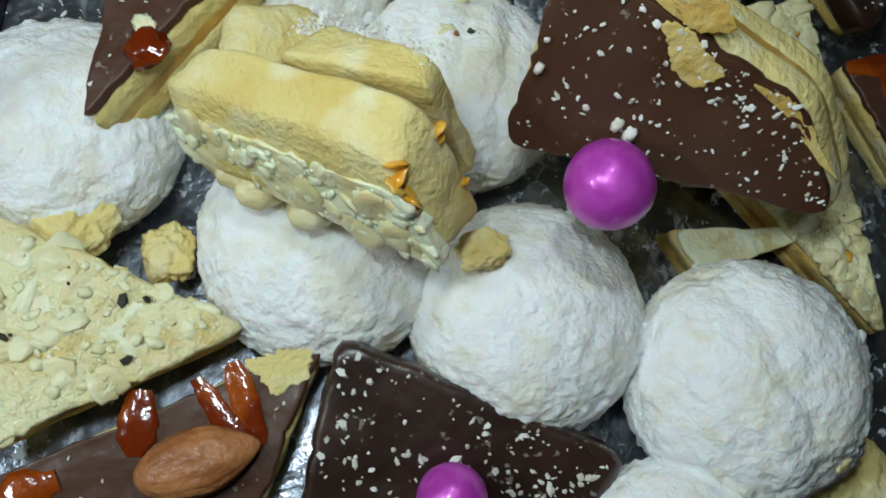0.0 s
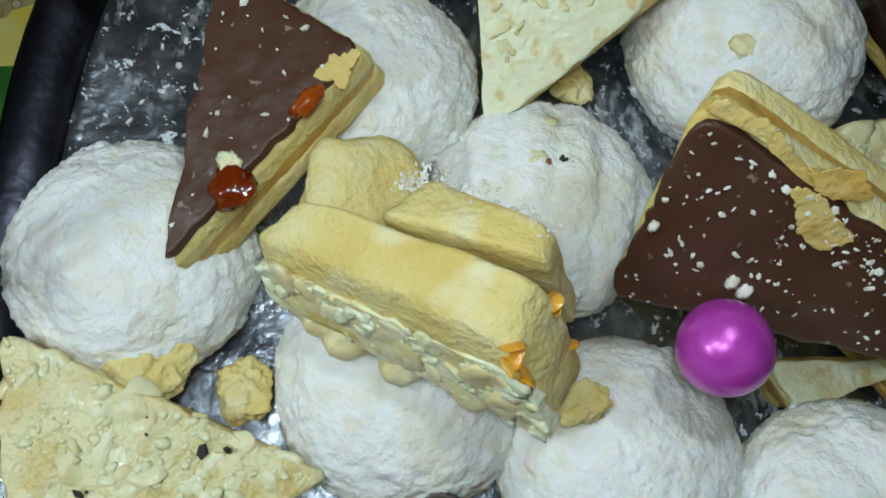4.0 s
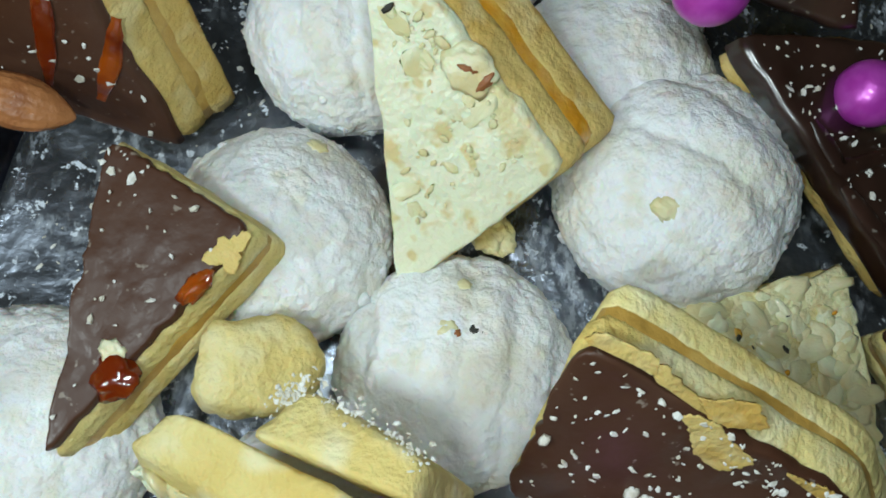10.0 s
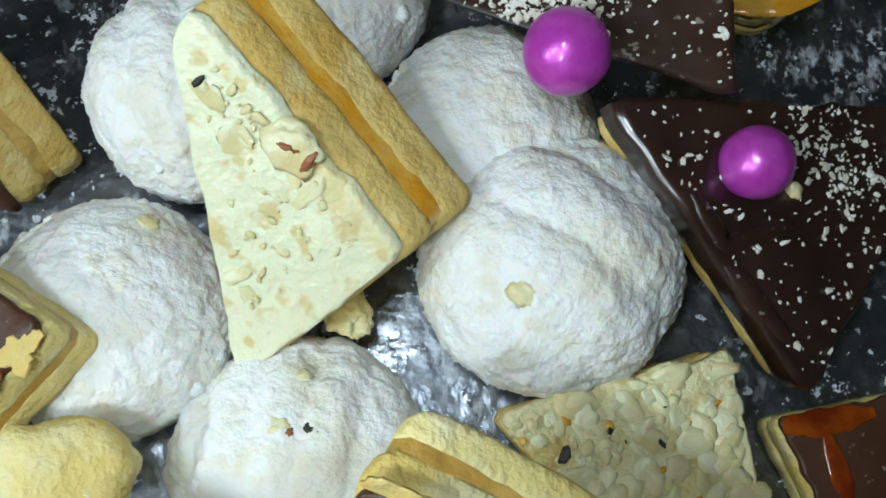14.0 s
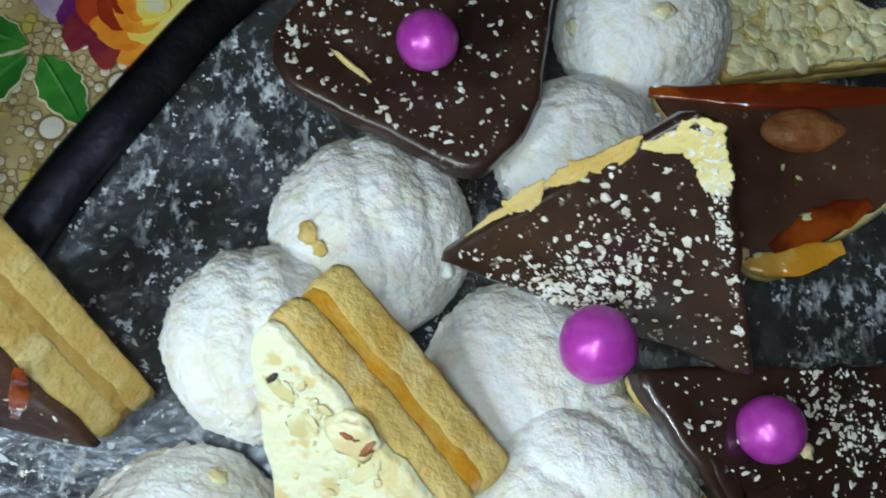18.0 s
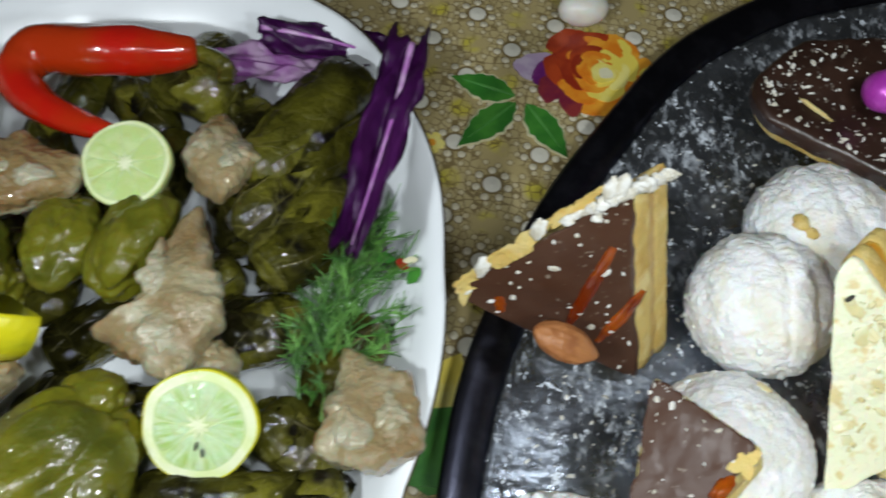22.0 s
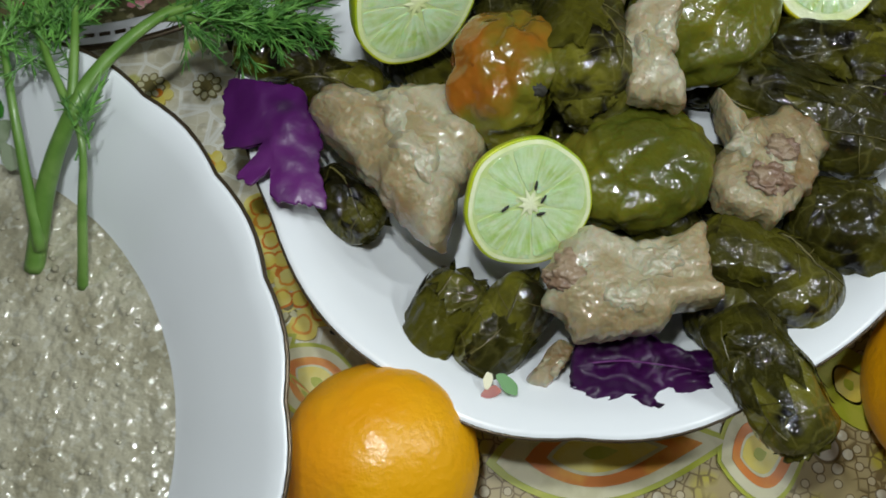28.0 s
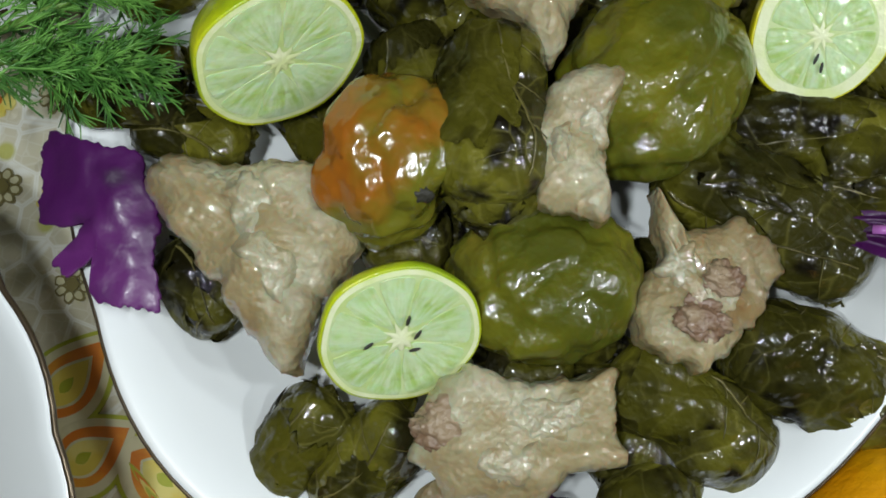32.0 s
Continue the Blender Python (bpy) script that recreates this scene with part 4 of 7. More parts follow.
# hollows in the coat have no depth: dark lumps give their shade
BALLS = [  # place, radius, height, seed, ridges, turn, spots
    ((-0.0777, 0.0800, 0.0260), 0.0305, 0.044, 1, 0, 0, (((-0.0934, 0.0636, 0.0250), 0.0011, CARDAMOM, "dark_speck"),)), ((-0.0234, 0.1332, 0.0260), 0.0290, 0.046, 2, 0, 0, (((-0.0142, 0.1564, 0.0400), 0.0030, NUT, "bare_spot"),)), ((-0.0111, 0.1928, 0.0300), 0.0275, 0.050, 3, 7, 15, ()),
    ((0.0254, 0.1024, 0.0260), 0.0302, 0.040, 4, 8, -5, (((0.0293, 0.1117, 0.0460), 0.0022, CARDAMOM, "dark_hollow"), ((0.0219, 0.1105, 0.0460), 0.0018, ALMOND, "nut_bit"), ((0.0194, 0.1120, 0.0460), 0.0030, NUT, "bare_spot"), ((0.0243, 0.1254, 0.0400), 0.0022, NUT, "bare_spot"))),
    ((0.0817, 0.1560, 0.0280), 0.0328, 0.052, 5, 5, 60, (((0.0717, 0.1427, 0.0500), 0.0040, NUT, "bare_spot"),)), ((0.0644, 0.1893, 0.0260), 0.0295, 0.044, 6, 0, 0, ()),
    ((0.0154, 0.2290, 0.0260), 0.0302, 0.046, 7, 6, 20, (((0.0052, 0.2244, 0.0360), 0.0036, SHORTBREAD, "bare_spot"), ((0.0079, 0.2219, 0.0360), 0.0026, SHORTBREAD, "bare_spot"))), ((0.0782, 0.2625, 0.0260), 0.0275, 0.042, 8, 0, 0, ()),
    ((0.0958, 0.3107, 0.0260), 0.0285, 0.046, 9, 0, 0, (((0.0968, 0.3042, 0.0460), 0.0036, NUT, "bare_spot"), ((0.0677, 0.3017, 0.0360), 0.0032, NUT, "bare_spot"))), ((-0.0072, 0.0548, 0.0260), 0.0325, 0.040, 10, 0, 0, ()), ((0.0471, 0.0380, 0.0260), 0.0305, 0.044, 11, 0, 0, ()),
    ((0.1053, 0.0243, 0.0260), 0.0322, 0.048, 12, 4, 30, (((0.1251, 0.0081, 0.0300), 0.0022, CARDAMOM, "dark_hollow"), ((0.1186, 0.0093, 0.0340), 0.0028, NUT, "bare_spot"))), ((0.0863, -0.0237, 0.0200), 0.0280, 0.042, 13, 0, 0, ())]
for args in BALLS:
    sugar_ball(*args)

# ---- layered slices ----
# brown seam paints the shade of a bare crack; PALE has real jam there
CHOC = [("chocolate_coat", 0.0022, MILK_CHOC, 0.0012, 0.0016), ("biscuit_layer", 0.0066, PALE_BISCUIT, 0.0, 0.0006), ("filling", 0.0010, FILLING, 0.0012, 0.0004), ("biscuit_layer", 0.0066, PALE_BISCUIT, 0.0002, 0.0006)]
DARK = [("chocolate_coat", 0.0090, DARK_CHOC, -0.0004, 0.0010), ("biscuit_layer", 0.0056, SHORTBREAD, 0.0032, 0.0006)]
PALE = [("cream_topping", 0.0024, CREAM, 0.0012, 0.0010), ("biscuit_layer", 0.0072, SHORTBREAD, 0.0, 0.0005), ("filling", 0.0020, JAM, 0.0012, 0.0006), ("biscuit_layer", 0.0085, SHORTBREAD, -0.0004, 0.0005)]

# milk chocolate slice leaning on two sugared balls
root, m, f2 = slice_of([(-0.0602, 0.1441, 0.0610), (-0.0253, 0.1254, 0.0620), (-0.0655, 0.0733, 0.0490)], "milk chocolate coated triangle slice with jelly drops", CHOC, 20, ((-0.0253, 0.1254, 0.0620), (-0.0174, 0.1251, 0.0500)))
crumbs(root, f2, 14, 0.0009, FLAKE, 20)
q = m.inverted() @ Vector((-0.0583, 0.1405, 0.0610))
crumbs(root, f2, 34, 0.0013, FLAKE, 73, dense=(q.x, q.y))


def dollop(root, m, place, radii, mat, seed, name="jelly_drop", label="", turn=0.0, lift=0.0003):
    q = m.inverted() @ Vector(place)
    bm = lump(radii, seed, amp=0.42, scale=1.7, level=3)
    bmesh.ops.transform(bm, matrix=Matrix.Translation((q.x, q.y, lift)) @ pose(0, 0, 0, 0, 0, turn), verts=bm.verts)
    return part(name, bm, mat, TOP[root.name], label)


def streak(root, m, points, width, mat=CARAMEL, seed=0, name="caramel_streak", thick=0.26):
    """a run of caramel laid along points on the face."""
    inv = m.inverted()
    pts = [inv @ Vector(p) for p in points]
    bm = bmesh.new()
    last = None
    n = len(pts)
    for i in range(8 * (n - 1) + 1):
        s = i / 8
        k = min(int(s), n - 2)
        c = pts[k].lerp(pts[k + 1], s - k)
        d = (pts[k + 1] - pts[k]).to_2d().normalized()
        t = i / (8 * (n - 1))
        w = width * 0.5 * (0.45 + 0.75 * math.sin(math.pi * min(0.97, max(0.06, t)))) * (1 + 0.35 * fbm((t * 3, seed, 0), 1.5))
        ring = []
        for a in range(9):
            g = math.pi * a / 8
            ring.append(bm.verts.new((c.x - d.y * w * math.cos(g), c.y + d.x * w * math.cos(g), 0.0002 + w * thick * math.sin(g))))
        if last:
            for a in range(8):
                bm.faces.new((last[a], last[a + 1], ring[a + 1], ring[a]))
        last = ring
    bmesh.ops.recalc_face_normals(bm, faces=bm.faces)
    return part(name, bm, mat, TOP[root.name])


def bare(root, m, corners, seed, mat=SHORTBREAD, label="uncoated biscuit", lift=0.0003):
    """a patch where the coating is missing and the biscuit shows."""
    inv = m.inverted()
    flat = [(inv @ Vector(c)).to_2d() for c in corners]
    mid = sum(flat, Vector((0, 0))) / len(flat)
    size = sum((p - mid).length for p in flat) / len(flat)
    loop = outline(flat, 0.0015, min(0.0024, 0.22 * size), seed, 150)
    loop = [p + (p - mid).normalized() * 0.0010 * fbm((p.x, p.y, seed * 0.7), 520, 3) for p in loop]
    a = sum(p.x * q.y - q.x * p.y for p, q in zip(loop, loop[1:] + loop[:1]))
    if a < 0:
        loop.reverse()
    return part("bare_biscuit", slab(loop, -0.0005, lift, 0.0003, 0.0006, seed), mat, TOP[root.name], label)


dollop(root, m, (-0.0515, 0.0908, 0.0560), (0.0052, 0.0048, 0.0022), CARAMEL, 1, label="amber jelly drop")
dollop(root, m, (-0.0361, 0.1115, 0.0600), (0.0046, 0.0024, 0.0016), CARAMEL, 2, label="amber jelly drop", turn=80)
dollop(root, m, (-0.0529, 0.0964, 0.0570), (0.0028, 0.0026, 0.0016), NUT, 3, "nut_piece")
bare(root, m, [(-0.0358, 0.1182, 0.0600), (-0.0283, 0.1242, 0.0620), (-0.0246, 0.1242, 0.0620), (-0.0281, 0.1150, 0.0600)], 2)

# pale cream slice standing high
root, m, f2 = slice_of([(-0.0010, 0.1882, 0.0808), (0.0454, 0.1480, 0.0560), (0.0088, 0.1210, 0.0270), (-0.0066, 0.1800, 0.0805)], "pale cream topped triangle slice with chopped almonds", PALE, 21, ((0.0454, 0.1480, 0.0560), (0.0600, 0.1660, 0.0490)))
nut_chips(TOP[root.name], f2, 12, 0.0036, NUT, 21, z=-0.0003, spread=0.62, flat=0.20)
crumbs(root, f2, 60, 0.0013, NUT, 22, "nut_crumbs", z=0.0002, spread=0.72, flat=0.3, smooth=True)
dollop(root, m, (0.0199, 0.1646, 0.0690), (0.0066, 0.0055, 0.0020), NUT, 4, "almond_piece", "pale almond with brown skin edge", 20)
dollop(root, m, (0.0236, 0.1624, 0.0680), (0.0012, 0.0028, 0.0012), ALMOND, 5, "almond_skin", "brown almond skin edge", 10, 0.0012)
dollop(root, m, (0.0192, 0.1643, 0.0700), (0.0022, 0.0009, 0.0008), ALMOND, 5, "almond_skin", "", 30, 0.0018)
dollop(root, m, (0.0000, 0.1745, 0.0750), (0.0007, 0.0018, 0.0010), CARDAMOM, 6, "dark_seed")

# milk chocolate slice with a pearl ball
root, m, f2 = slice_of([(0.0400, 0.1000, 0.0975), (0.0340, 0.0725, 0.0575), (0.1135, 0.0588, 0.0600), (0.0975, 0.0765, 0.0805)], "chocolate triangle slice with sugar flakes and pearl ball", CHOC, 23, ((0.0400, 0.1000, 0.0975), (0.0490, 0.1145, 0.0925)), radius=0.006)
crumbs(root, f2, 190, 0.0009, FLAKE, 23)
bead("pearl_ball", (0.0571, 0.0606, 0.0670), 0.0104, 1)
for q, s in (((0.0591, 0.0769, 0.0666), 0.0018), ((0.0623, 0.0752, 0.0655), 0.0020), ((0.0396, 0.0866, 0.0729), 0.0014)):
    dollop(root, m, q, (s, s * 0.75, s * 0.7), FLAKE, 8, "sugar_grain")
bare(root, m, [(0.0606, 0.0897, 0.0892), (0.0671, 0.0887, 0.0898), (0.0786, 0.0819, 0.0836), (0.0736, 0.0792, 0.0784), (0.0674, 0.0830, 0.0819)], 3)
bare(root, m, [(0.0623, 0.0921, 0.0932), (0.0740, 0.0910, 0.0952), (0.0765, 0.0872, 0.0907), (0.0672, 0.0883, 0.0893)], 4)
bare(root, m, [(0.0839, 0.0801, 0.0828), (0.0940, 0.0774, 0.0823), (0.1100, 0.0646, 0.0693), (0.1053, 0.0669, 0.0707), (0.0947, 0.0745, 0.0781)], 5)
bare(root, m, [(0.0404, 0.1002, 0.0980), (0.0420, 0.1012, 0.1000), (0.0533, 0.0985, 0.0990), (0.0682, 0.0884, 0.0897), (0.0621, 0.0909, 0.0914), (0.0492, 0.0979, 0.0973)], 6)

# golden slice on its edge, nutty face to the front
A, B, C, D = (-0.0445, 0.0775, 0.0660), (-0.0344, 0.0855, 0.0715), (0.0125, 0.0675, 0.0925), (0.0060, 0.0545, 0.0875)
E, BL, CL, F = (-0.0390, 0.0655, 0.0480), (-0.0280, 0.0745, 0.0520), (0.0335, 0.0570, 0.0520), (0.0215, 0.0395, 0.0640)
root = thing("pastry_slice", "golden layered slice on its side with nut topping", "pastry", (-0.005, 0.066, 0.05), "layered triangle slices")
front = part("biscuit_layer", block((A, B, C, D), (E, BL, CL, F), root, 0.0007, 24), PALE_BISCUIT, root)
P, Q, R, S = (-0.0200, 0.0805, 0.0775), (-0.0084, 0.0910, 0.0755), (0.0150, 0.0780, 0.0880), (0.0135, 0.0700, 0.0905)
drop = Vector((0.0150, -0.0050, -0.0390))
back = part("biscuit_layer", block((P, Q, R, S), [Vector(p) + drop for p in (P, Q, R, S)], root, 0.0007, 25), PALE_BISCUIT, root)
face = [Vector(A).lerp(Vector(E), 0.36), Vector(D).lerp(Vector(F), 0.32), Vector(F), Vector(E)]
m, f2 = face_frame(face)
inv = root.matrix_world.inverted()
bm = slab(outline(grow(f2, 0.0012), 0.005, 0.0022, 24, 96), -0.0030, 0.0004, 0.0004, 0.0010, 24)
topping = part("nut_topping", bm, CREAM, root)
topping.matrix_local = inv @ m
TOP[root.name] = topping
nut_chips(topping, f2, 46, 0.0044, NUT, 24, z=-0.0006, spread=0.88, flat=0.5)
ob = crumbs(root, f2, 110, 0.0018, CREAM, 44, "nut_crumbs", z=0.0004, spread=1.0, flat=0.45, smooth=True)
ob.matrix_local = inv @ m
rng = random.Random(17)
for k in range(9):
    u, v = (rng.uniform(0.02, 0.22), rng.uniform(0.08, 0.48)) if k < 6 else (rng.uniform(0.80, 0.98), rng.uniform(0.15, 0.65))
    c = Vector(D).lerp(Vector(C), u).lerp(Vector(F).lerp(Vector(CL), u), v)
    size = rng.uniform(0.0014, 0.0028)
    bm = lump((size * 1.5, size * 1.1, size * 0.40), k, amp=0.35, scale=1.2, level=3)
    bmesh.ops.transform(bm, matrix=Matrix.Translation(inv @ (c - Vector((0.0010, 0.0, 0.0005)))) @ pose(0, 0, 0, 0, 62, rng.uniform(0, 180)), verts=bm.verts)
    part("jam_drop", bm, JAM, front, "apricot jam oozing out")
for q, rr in (((-0.0225, 0.0600, 0.0480), (0.0062, 0.0050, 0.0040)), ((-0.0100, 0.0545, 0.0500), (0.0056, 0.0046, 0.0036)), ((-0.0290, 0.0640, 0.0470), (0.0046, 0.0040, 0.0034))):
    bm = lump(rr, 5, amp=0.2, scale=1.4, level=3)
    bmesh.ops.translate(bm, verts=bm.verts, vec=inv @ Vector(q))
    bmesh.ops.transform(bm, matrix=(inv @ m).inverted(), verts=bm.verts)
    part("nut_piece", bm, NUT, topping)
rng = random.Random(71)
bm = bmesh.new()
for i in range(240):
    w = rng.random()
    q = Vector(Q).lerp(Vector(R), w ** 0.8) if i % 2 else Vector(P).lerp(Vector(Q), 0.55 + 0.45 * w)
    chip(bm, inv @ (q + Vector((rng.gauss(0, 0.0016), rng.gauss(0, 0.0016), 0))), rng.choice((0.0003, 0.0004, 0.0007)), rng, 0.4, (inv @ q).z - 0.0006)
part("sugar_flakes", bm, FLAKE, back, "icing sugar clinging to the edge", smooth=False, kind="stuff")
bm = slab(outline([Vector((-0.014, -0.010)), Vector((0.010, -0.013)), Vector((0.017, 0.000)), Vector((0.008, 0.011)), Vector((-0.012, 0.010))], 0.006, 0.0015, 5), 0.0, 0.012, 0.003, 0.0012, 3, 0.002)
solid("biscuit_piece", bm, PALE_BISCUIT, "broken golden biscuit piece between the slices", "biscuit", Matrix.Translation((-0.0240, 0.0987, 0.0400)) @ pose(0, 0, 0, 12, 10, 10), "broken biscuit pieces")

NUTTY = [("nut_topping", 0.0040, TOPPING, 0.0004, 0.0018), ("biscuit_layer", 0.0060, SHORTBREAD, 0.0, 0.0006), ("filling", 0.0014, FILLING, 0.0013, 0.0004), ("biscuit_layer", 0.0060, SHORTBREAD, 0.0, 0.0006)]
root, m, f2 = slice_of([(0.0701, 0.1169, 0.0320), (0.1255, 0.1367, 0.0340), (0.1478, 0.0385, 0.0240)], "flat slice topped with pale cream and chopped nuts", NUTTY, 25)
nut_chips(TOP[root.name], f2, 220, 0.0037, NUT, 65, z=-0.0006, flat=0.55)
crumbs(root, f2, 160, 0.0016, NUT, 45, "nut_crumbs", z=-0.0001, flat=0.5, smooth=True)
crumbs(root, f2, 10, 0.0016, CARDAMOM, 26, "dark_seeds", z=0.0008)
crumbs(root, f2, 12, 0.0018, JAM, 47, "jam_bits", z=0.0003, flat=0.3, smooth=True)

root, m, f2 = slice_of([(0.0893, 0.1899, 0.0550), (0.1463, 0.1278, 0.0330), (0.1869, 0.2053, 0.0360)], "glossy dark chocolate coated slice with sugar flakes", [("chocolate_coat", 0.0100, GLOSSY_CHOC, -0.0006, 0.0012), ("biscuit_layer", 0.0056, SHORTBREAD, 0.0020, 0.0008)], 27, radius=0.006)
q = m.inverted() @ Vector((0.1488, 0.1880, 0.0380))
crumbs(root, f2, 90, 0.0010, FLAKE, 27)
crumbs(root, f2, 380, 0.0009, FLAKE, 57, dense=(q.x, q.y))
bead("pearl_ball", (0.1266, 0.1797, 0.0490), 0.0090, 2)
dollop(root, m, (0.1385, 0.1761, 0.0420), (0.0024, 0.0020, 0.0016), NUT, 12, "nut_piece")
for pts in ([(0.1088, 0.1735, 0.0340), (0.1184, 0.1617, 0.0320), (0.1363, 0.1689, 0.0340)], [(0.1188, 0.1576, 0.0310), (0.1373, 0.1411, 0.0280)]):
    streak(root, m, pts, 0.0050, DARK_CHOC, 3, "chocolate_ridge", 0.35)

root, m, f2 = slice_of([(0.0348, 0.2140, 0.0570), (0.0838, 0.2323, 0.1150), (0.0910, 0.2299, 0.1150), (0.1167, 0.1891, 0.0620)], "dark chocolate slice thickly scattered with white flakes", DARK, 28, ((0.0838, 0.2323, 0.1150), (0.0858, 0.2415, 0.1010)))
q = m.inverted() @ Vector((0.0716, 0.2070, 0.0662))
crumbs(root, f2, 620, 0.0010, FLAKE, 28, dense=(q.x, q.y), flat=0.3)
crumbs(root, f2, 420, 0.0005, FLAKE, 29, dense=(q.x, q.y), flat=0.3)
crumbs(root, f2, 50, 0.0010, FLAKE, 58)
bare(root, m, [(0.0751, 0.2288, 0.1042), (0.0834, 0.2321, 0.1144), (0.0906, 0.2297, 0.1145), (0.0913, 0.2259, 0.1086), (0.0828, 0.2274, 0.1063)], 13, PALE_BISCUIT)
bare(root, m, [(0.0832, 0.2290, 0.1092), (0.0907, 0.2296, 0.1144), (0.0975, 0.2198, 0.1020), (0.0916, 0.2206, 0.1000)], 16, PALE_BISCUIT)
bare(root, m, [(0.0415, 0.2173, 0.0663), (0.0515, 0.2238, 0.0827), (0.0583, 0.2259, 0.0901), (0.0575, 0.2216, 0.0823), (0.0484, 0.2199, 0.0745)], 14)
bare(root, m, [(0.0552, 0.2239, 0.0849), (0.0624, 0.2278, 0.0955), (0.0756, 0.2304, 0.1072), (0.0748, 0.2267, 0.1006), (0.0638, 0.2247, 0.0912)], 15)
bead("pearl_ball", (0.0759, 0.1925, 0.0700), 0.0096, 3)

root, m, f2 = slice_of([(0.0955, 0.2867, 0.0330), (0.1254, 0.2295, 0.0350), (0.1344, 0.2265, 0.0370), (0.1980, 0.2752, 0.0600)], "milk chocolate slice edged with shining caramel", CHOC, 29)
almond(Matrix.Translation(Vector((0.1394, 0.2688, 0.0431)) + Vector((0, 0, 0.003))) @ pose(0, 0, 0, 0, 0, 8), 0.026, 2)
streak(root, m, [(0.1327, 0.2329, 0.0374), (0.1441, 0.2412, 0.0414), (0.1582, 0.2479, 0.0460)], 0.0080)
streak(root, m, [(0.1262, 0.2287, 0.0351), (0.1371, 0.2297, 0.0383), (0.1513, 0.2348, 0.0427)], 0.0075, JAM, 2)
streak(root, m, [(0.0965, 0.2834, 0.0329), (0.1205, 0.2817, 0.0393), (0.1462, 0.2809, 0.0464), (0.1722, 0.2810, 0.0535)], 0.0070, CARAMEL, 4)
crumbs(root, f2, 14, 0.0020, NUT, 30, "nut_crumbs", smooth=True)

root, m, f2 = slice_of([(-0.0200, 0.2820, 0.0490), (0.0000, 0.3060, 0.0510), (0.0620, 0.3190, 0.0530), (0.0595, 0.2640, 0.0490), (0.0435, 0.2425, 0.0460), (-0.0145, 0.2665, 0.0480)], "dark chocolate triangle slice with sugar flakes", DARK, 31, radius=0.009)
crumbs(root, f2, 230, 0.0011, FLAKE, 31)
bead("pearl_ball", (0.0265, 0.2753, 0.0620), 0.0088, 4)
dollop(root, m, (0.0049, 0.2721, 0.0500), (0.0009, 0.0075, 0.0010), SHORTBREAD, 17, "bare_biscuit", "crack showing biscuit", 5)

root, m, f2 = slice_of([(0.1206, 0.3430, 0.0340), (0.1232, 0.2954, 0.0300), (0.1988, 0.3138, 0.0320)], "pale crumbly slice with chopped nuts", NUTTY, 32)
nut_chips(TOP[root.name], f2, 170, 0.0036, NUT, 32, z=-0.0004, flat=0.5)

root, m, f2 = slice_of([(-0.1274, 0.1680, 0.0447), (-0.0782, 0.1875, 0.0955), (-0.0548, 0.1589, 0.0160)], "milk chocolate slice with caramel lines on the tray edge", [("chocolate_coat", 0.0022, MILK_CHOC, 0.0002, 0.0014), ("biscuit_layer", 0.0078, SHORTBREAD, 0.0, 0.0005), ("filling", 0.0010, FILLING, 0.0010, 0.0005), ("biscuit_layer", 0.0078, SHORTBREAD, -0.0004, 0.0005)], 33, ((-0.0782, 0.1875, 0.0955), (-0.0648, 0.1989, 0.0936)))
crumbs(root, f2, 26, 0.0014, FLAKE, 33)
almond(Matrix.Translation((-0.0859, 0.1552, 0.0480)) @ pose(0, 0, 0, 0, 22, -4), 0.026, 3)
streak(root, m, [(-0.0774, 0.1800, 0.0750), (-0.0805, 0.1735, 0.0574), (-0.0848, 0.1657, 0.0361)], 0.0044)
streak(root, m, [(-0.0630, 0.1744, 0.0591), (-0.0668, 0.1697, 0.0464), (-0.0727, 0.1645, 0.0323)], 0.0044, CARAMEL, 2)
streak(root, m, [(-0.1107, 0.1692, 0.0471), (-0.1087, 0.1665, 0.0397)], 0.0040, CARAMEL, 3)
bare(root, m, [(-0.1276, 0.1690, 0.0474), (-0.1206, 0.1731, 0.0584), (-0.1173, 0.1720, 0.0551), (-0.1221, 0.1663, 0.0396)], 15)
bare(root, m, [(-0.1203, 0.1736, 0.0597), (-0.0999, 0.1823, 0.0826), (-0.0995, 0.1799, 0.0760), (-0.1128, 0.1730, 0.0577)], 17)
bare(root, m, [(-0.0999, 0.1823, 0.0826), (-0.0854, 0.1884, 0.0987), (-0.0888, 0.1847, 0.0885), (-0.0994, 0.1801, 0.0765)], 18)
for k, q in enumerate(((-0.1181, 0.1733, 0.0588), (-0.1026, 0.1805, 0.0778), (-0.0836, 0.1876, 0.0964), (-0.0806, 0.1882, 0.0979))):
    dollop(root, m, q, (0.0046, 0.0024, 0.0008), FLAKE, k + 3, "sugar_clump", "", 40)
rng = random.Random(90)
for k in range(54):
    w = rng.random()
    c = Vector((-0.0960, 0.1815, 0.0830)).lerp(Vector((-0.0785, 0.1880, 0.0965)), w) if k % 3 == 0 else Vector((-0.0785, 0.1880, 0.0965)).lerp(Vector((-0.0640, 0.1995, 0.0935)), w)
    size = rng.uniform(0.0010, 0.0026)
    bm = lump((size * 1.3, size, size * 0.35), k, amp=0.4, scale=2.2, level=3)
    bmesh.ops.transform(bm, matrix=Matrix.Translation(m.inverted() @ (c - Vector((0, 0, 0.0008)))) @ pose(0, 0, 0, rng.uniform(-25, 25), rng.uniform(-25, 25), rng.uniform(0, 180)), verts=bm.verts)
    part("sugar_clump", bm, FLAKE, TOP[root.name])
q = m.inverted() @ Vector((-0.0826, 0.1875, 0.0960))
crumbs(root, f2, 60, 0.0020, FLAKE, 63, dense=(q.x, q.y))

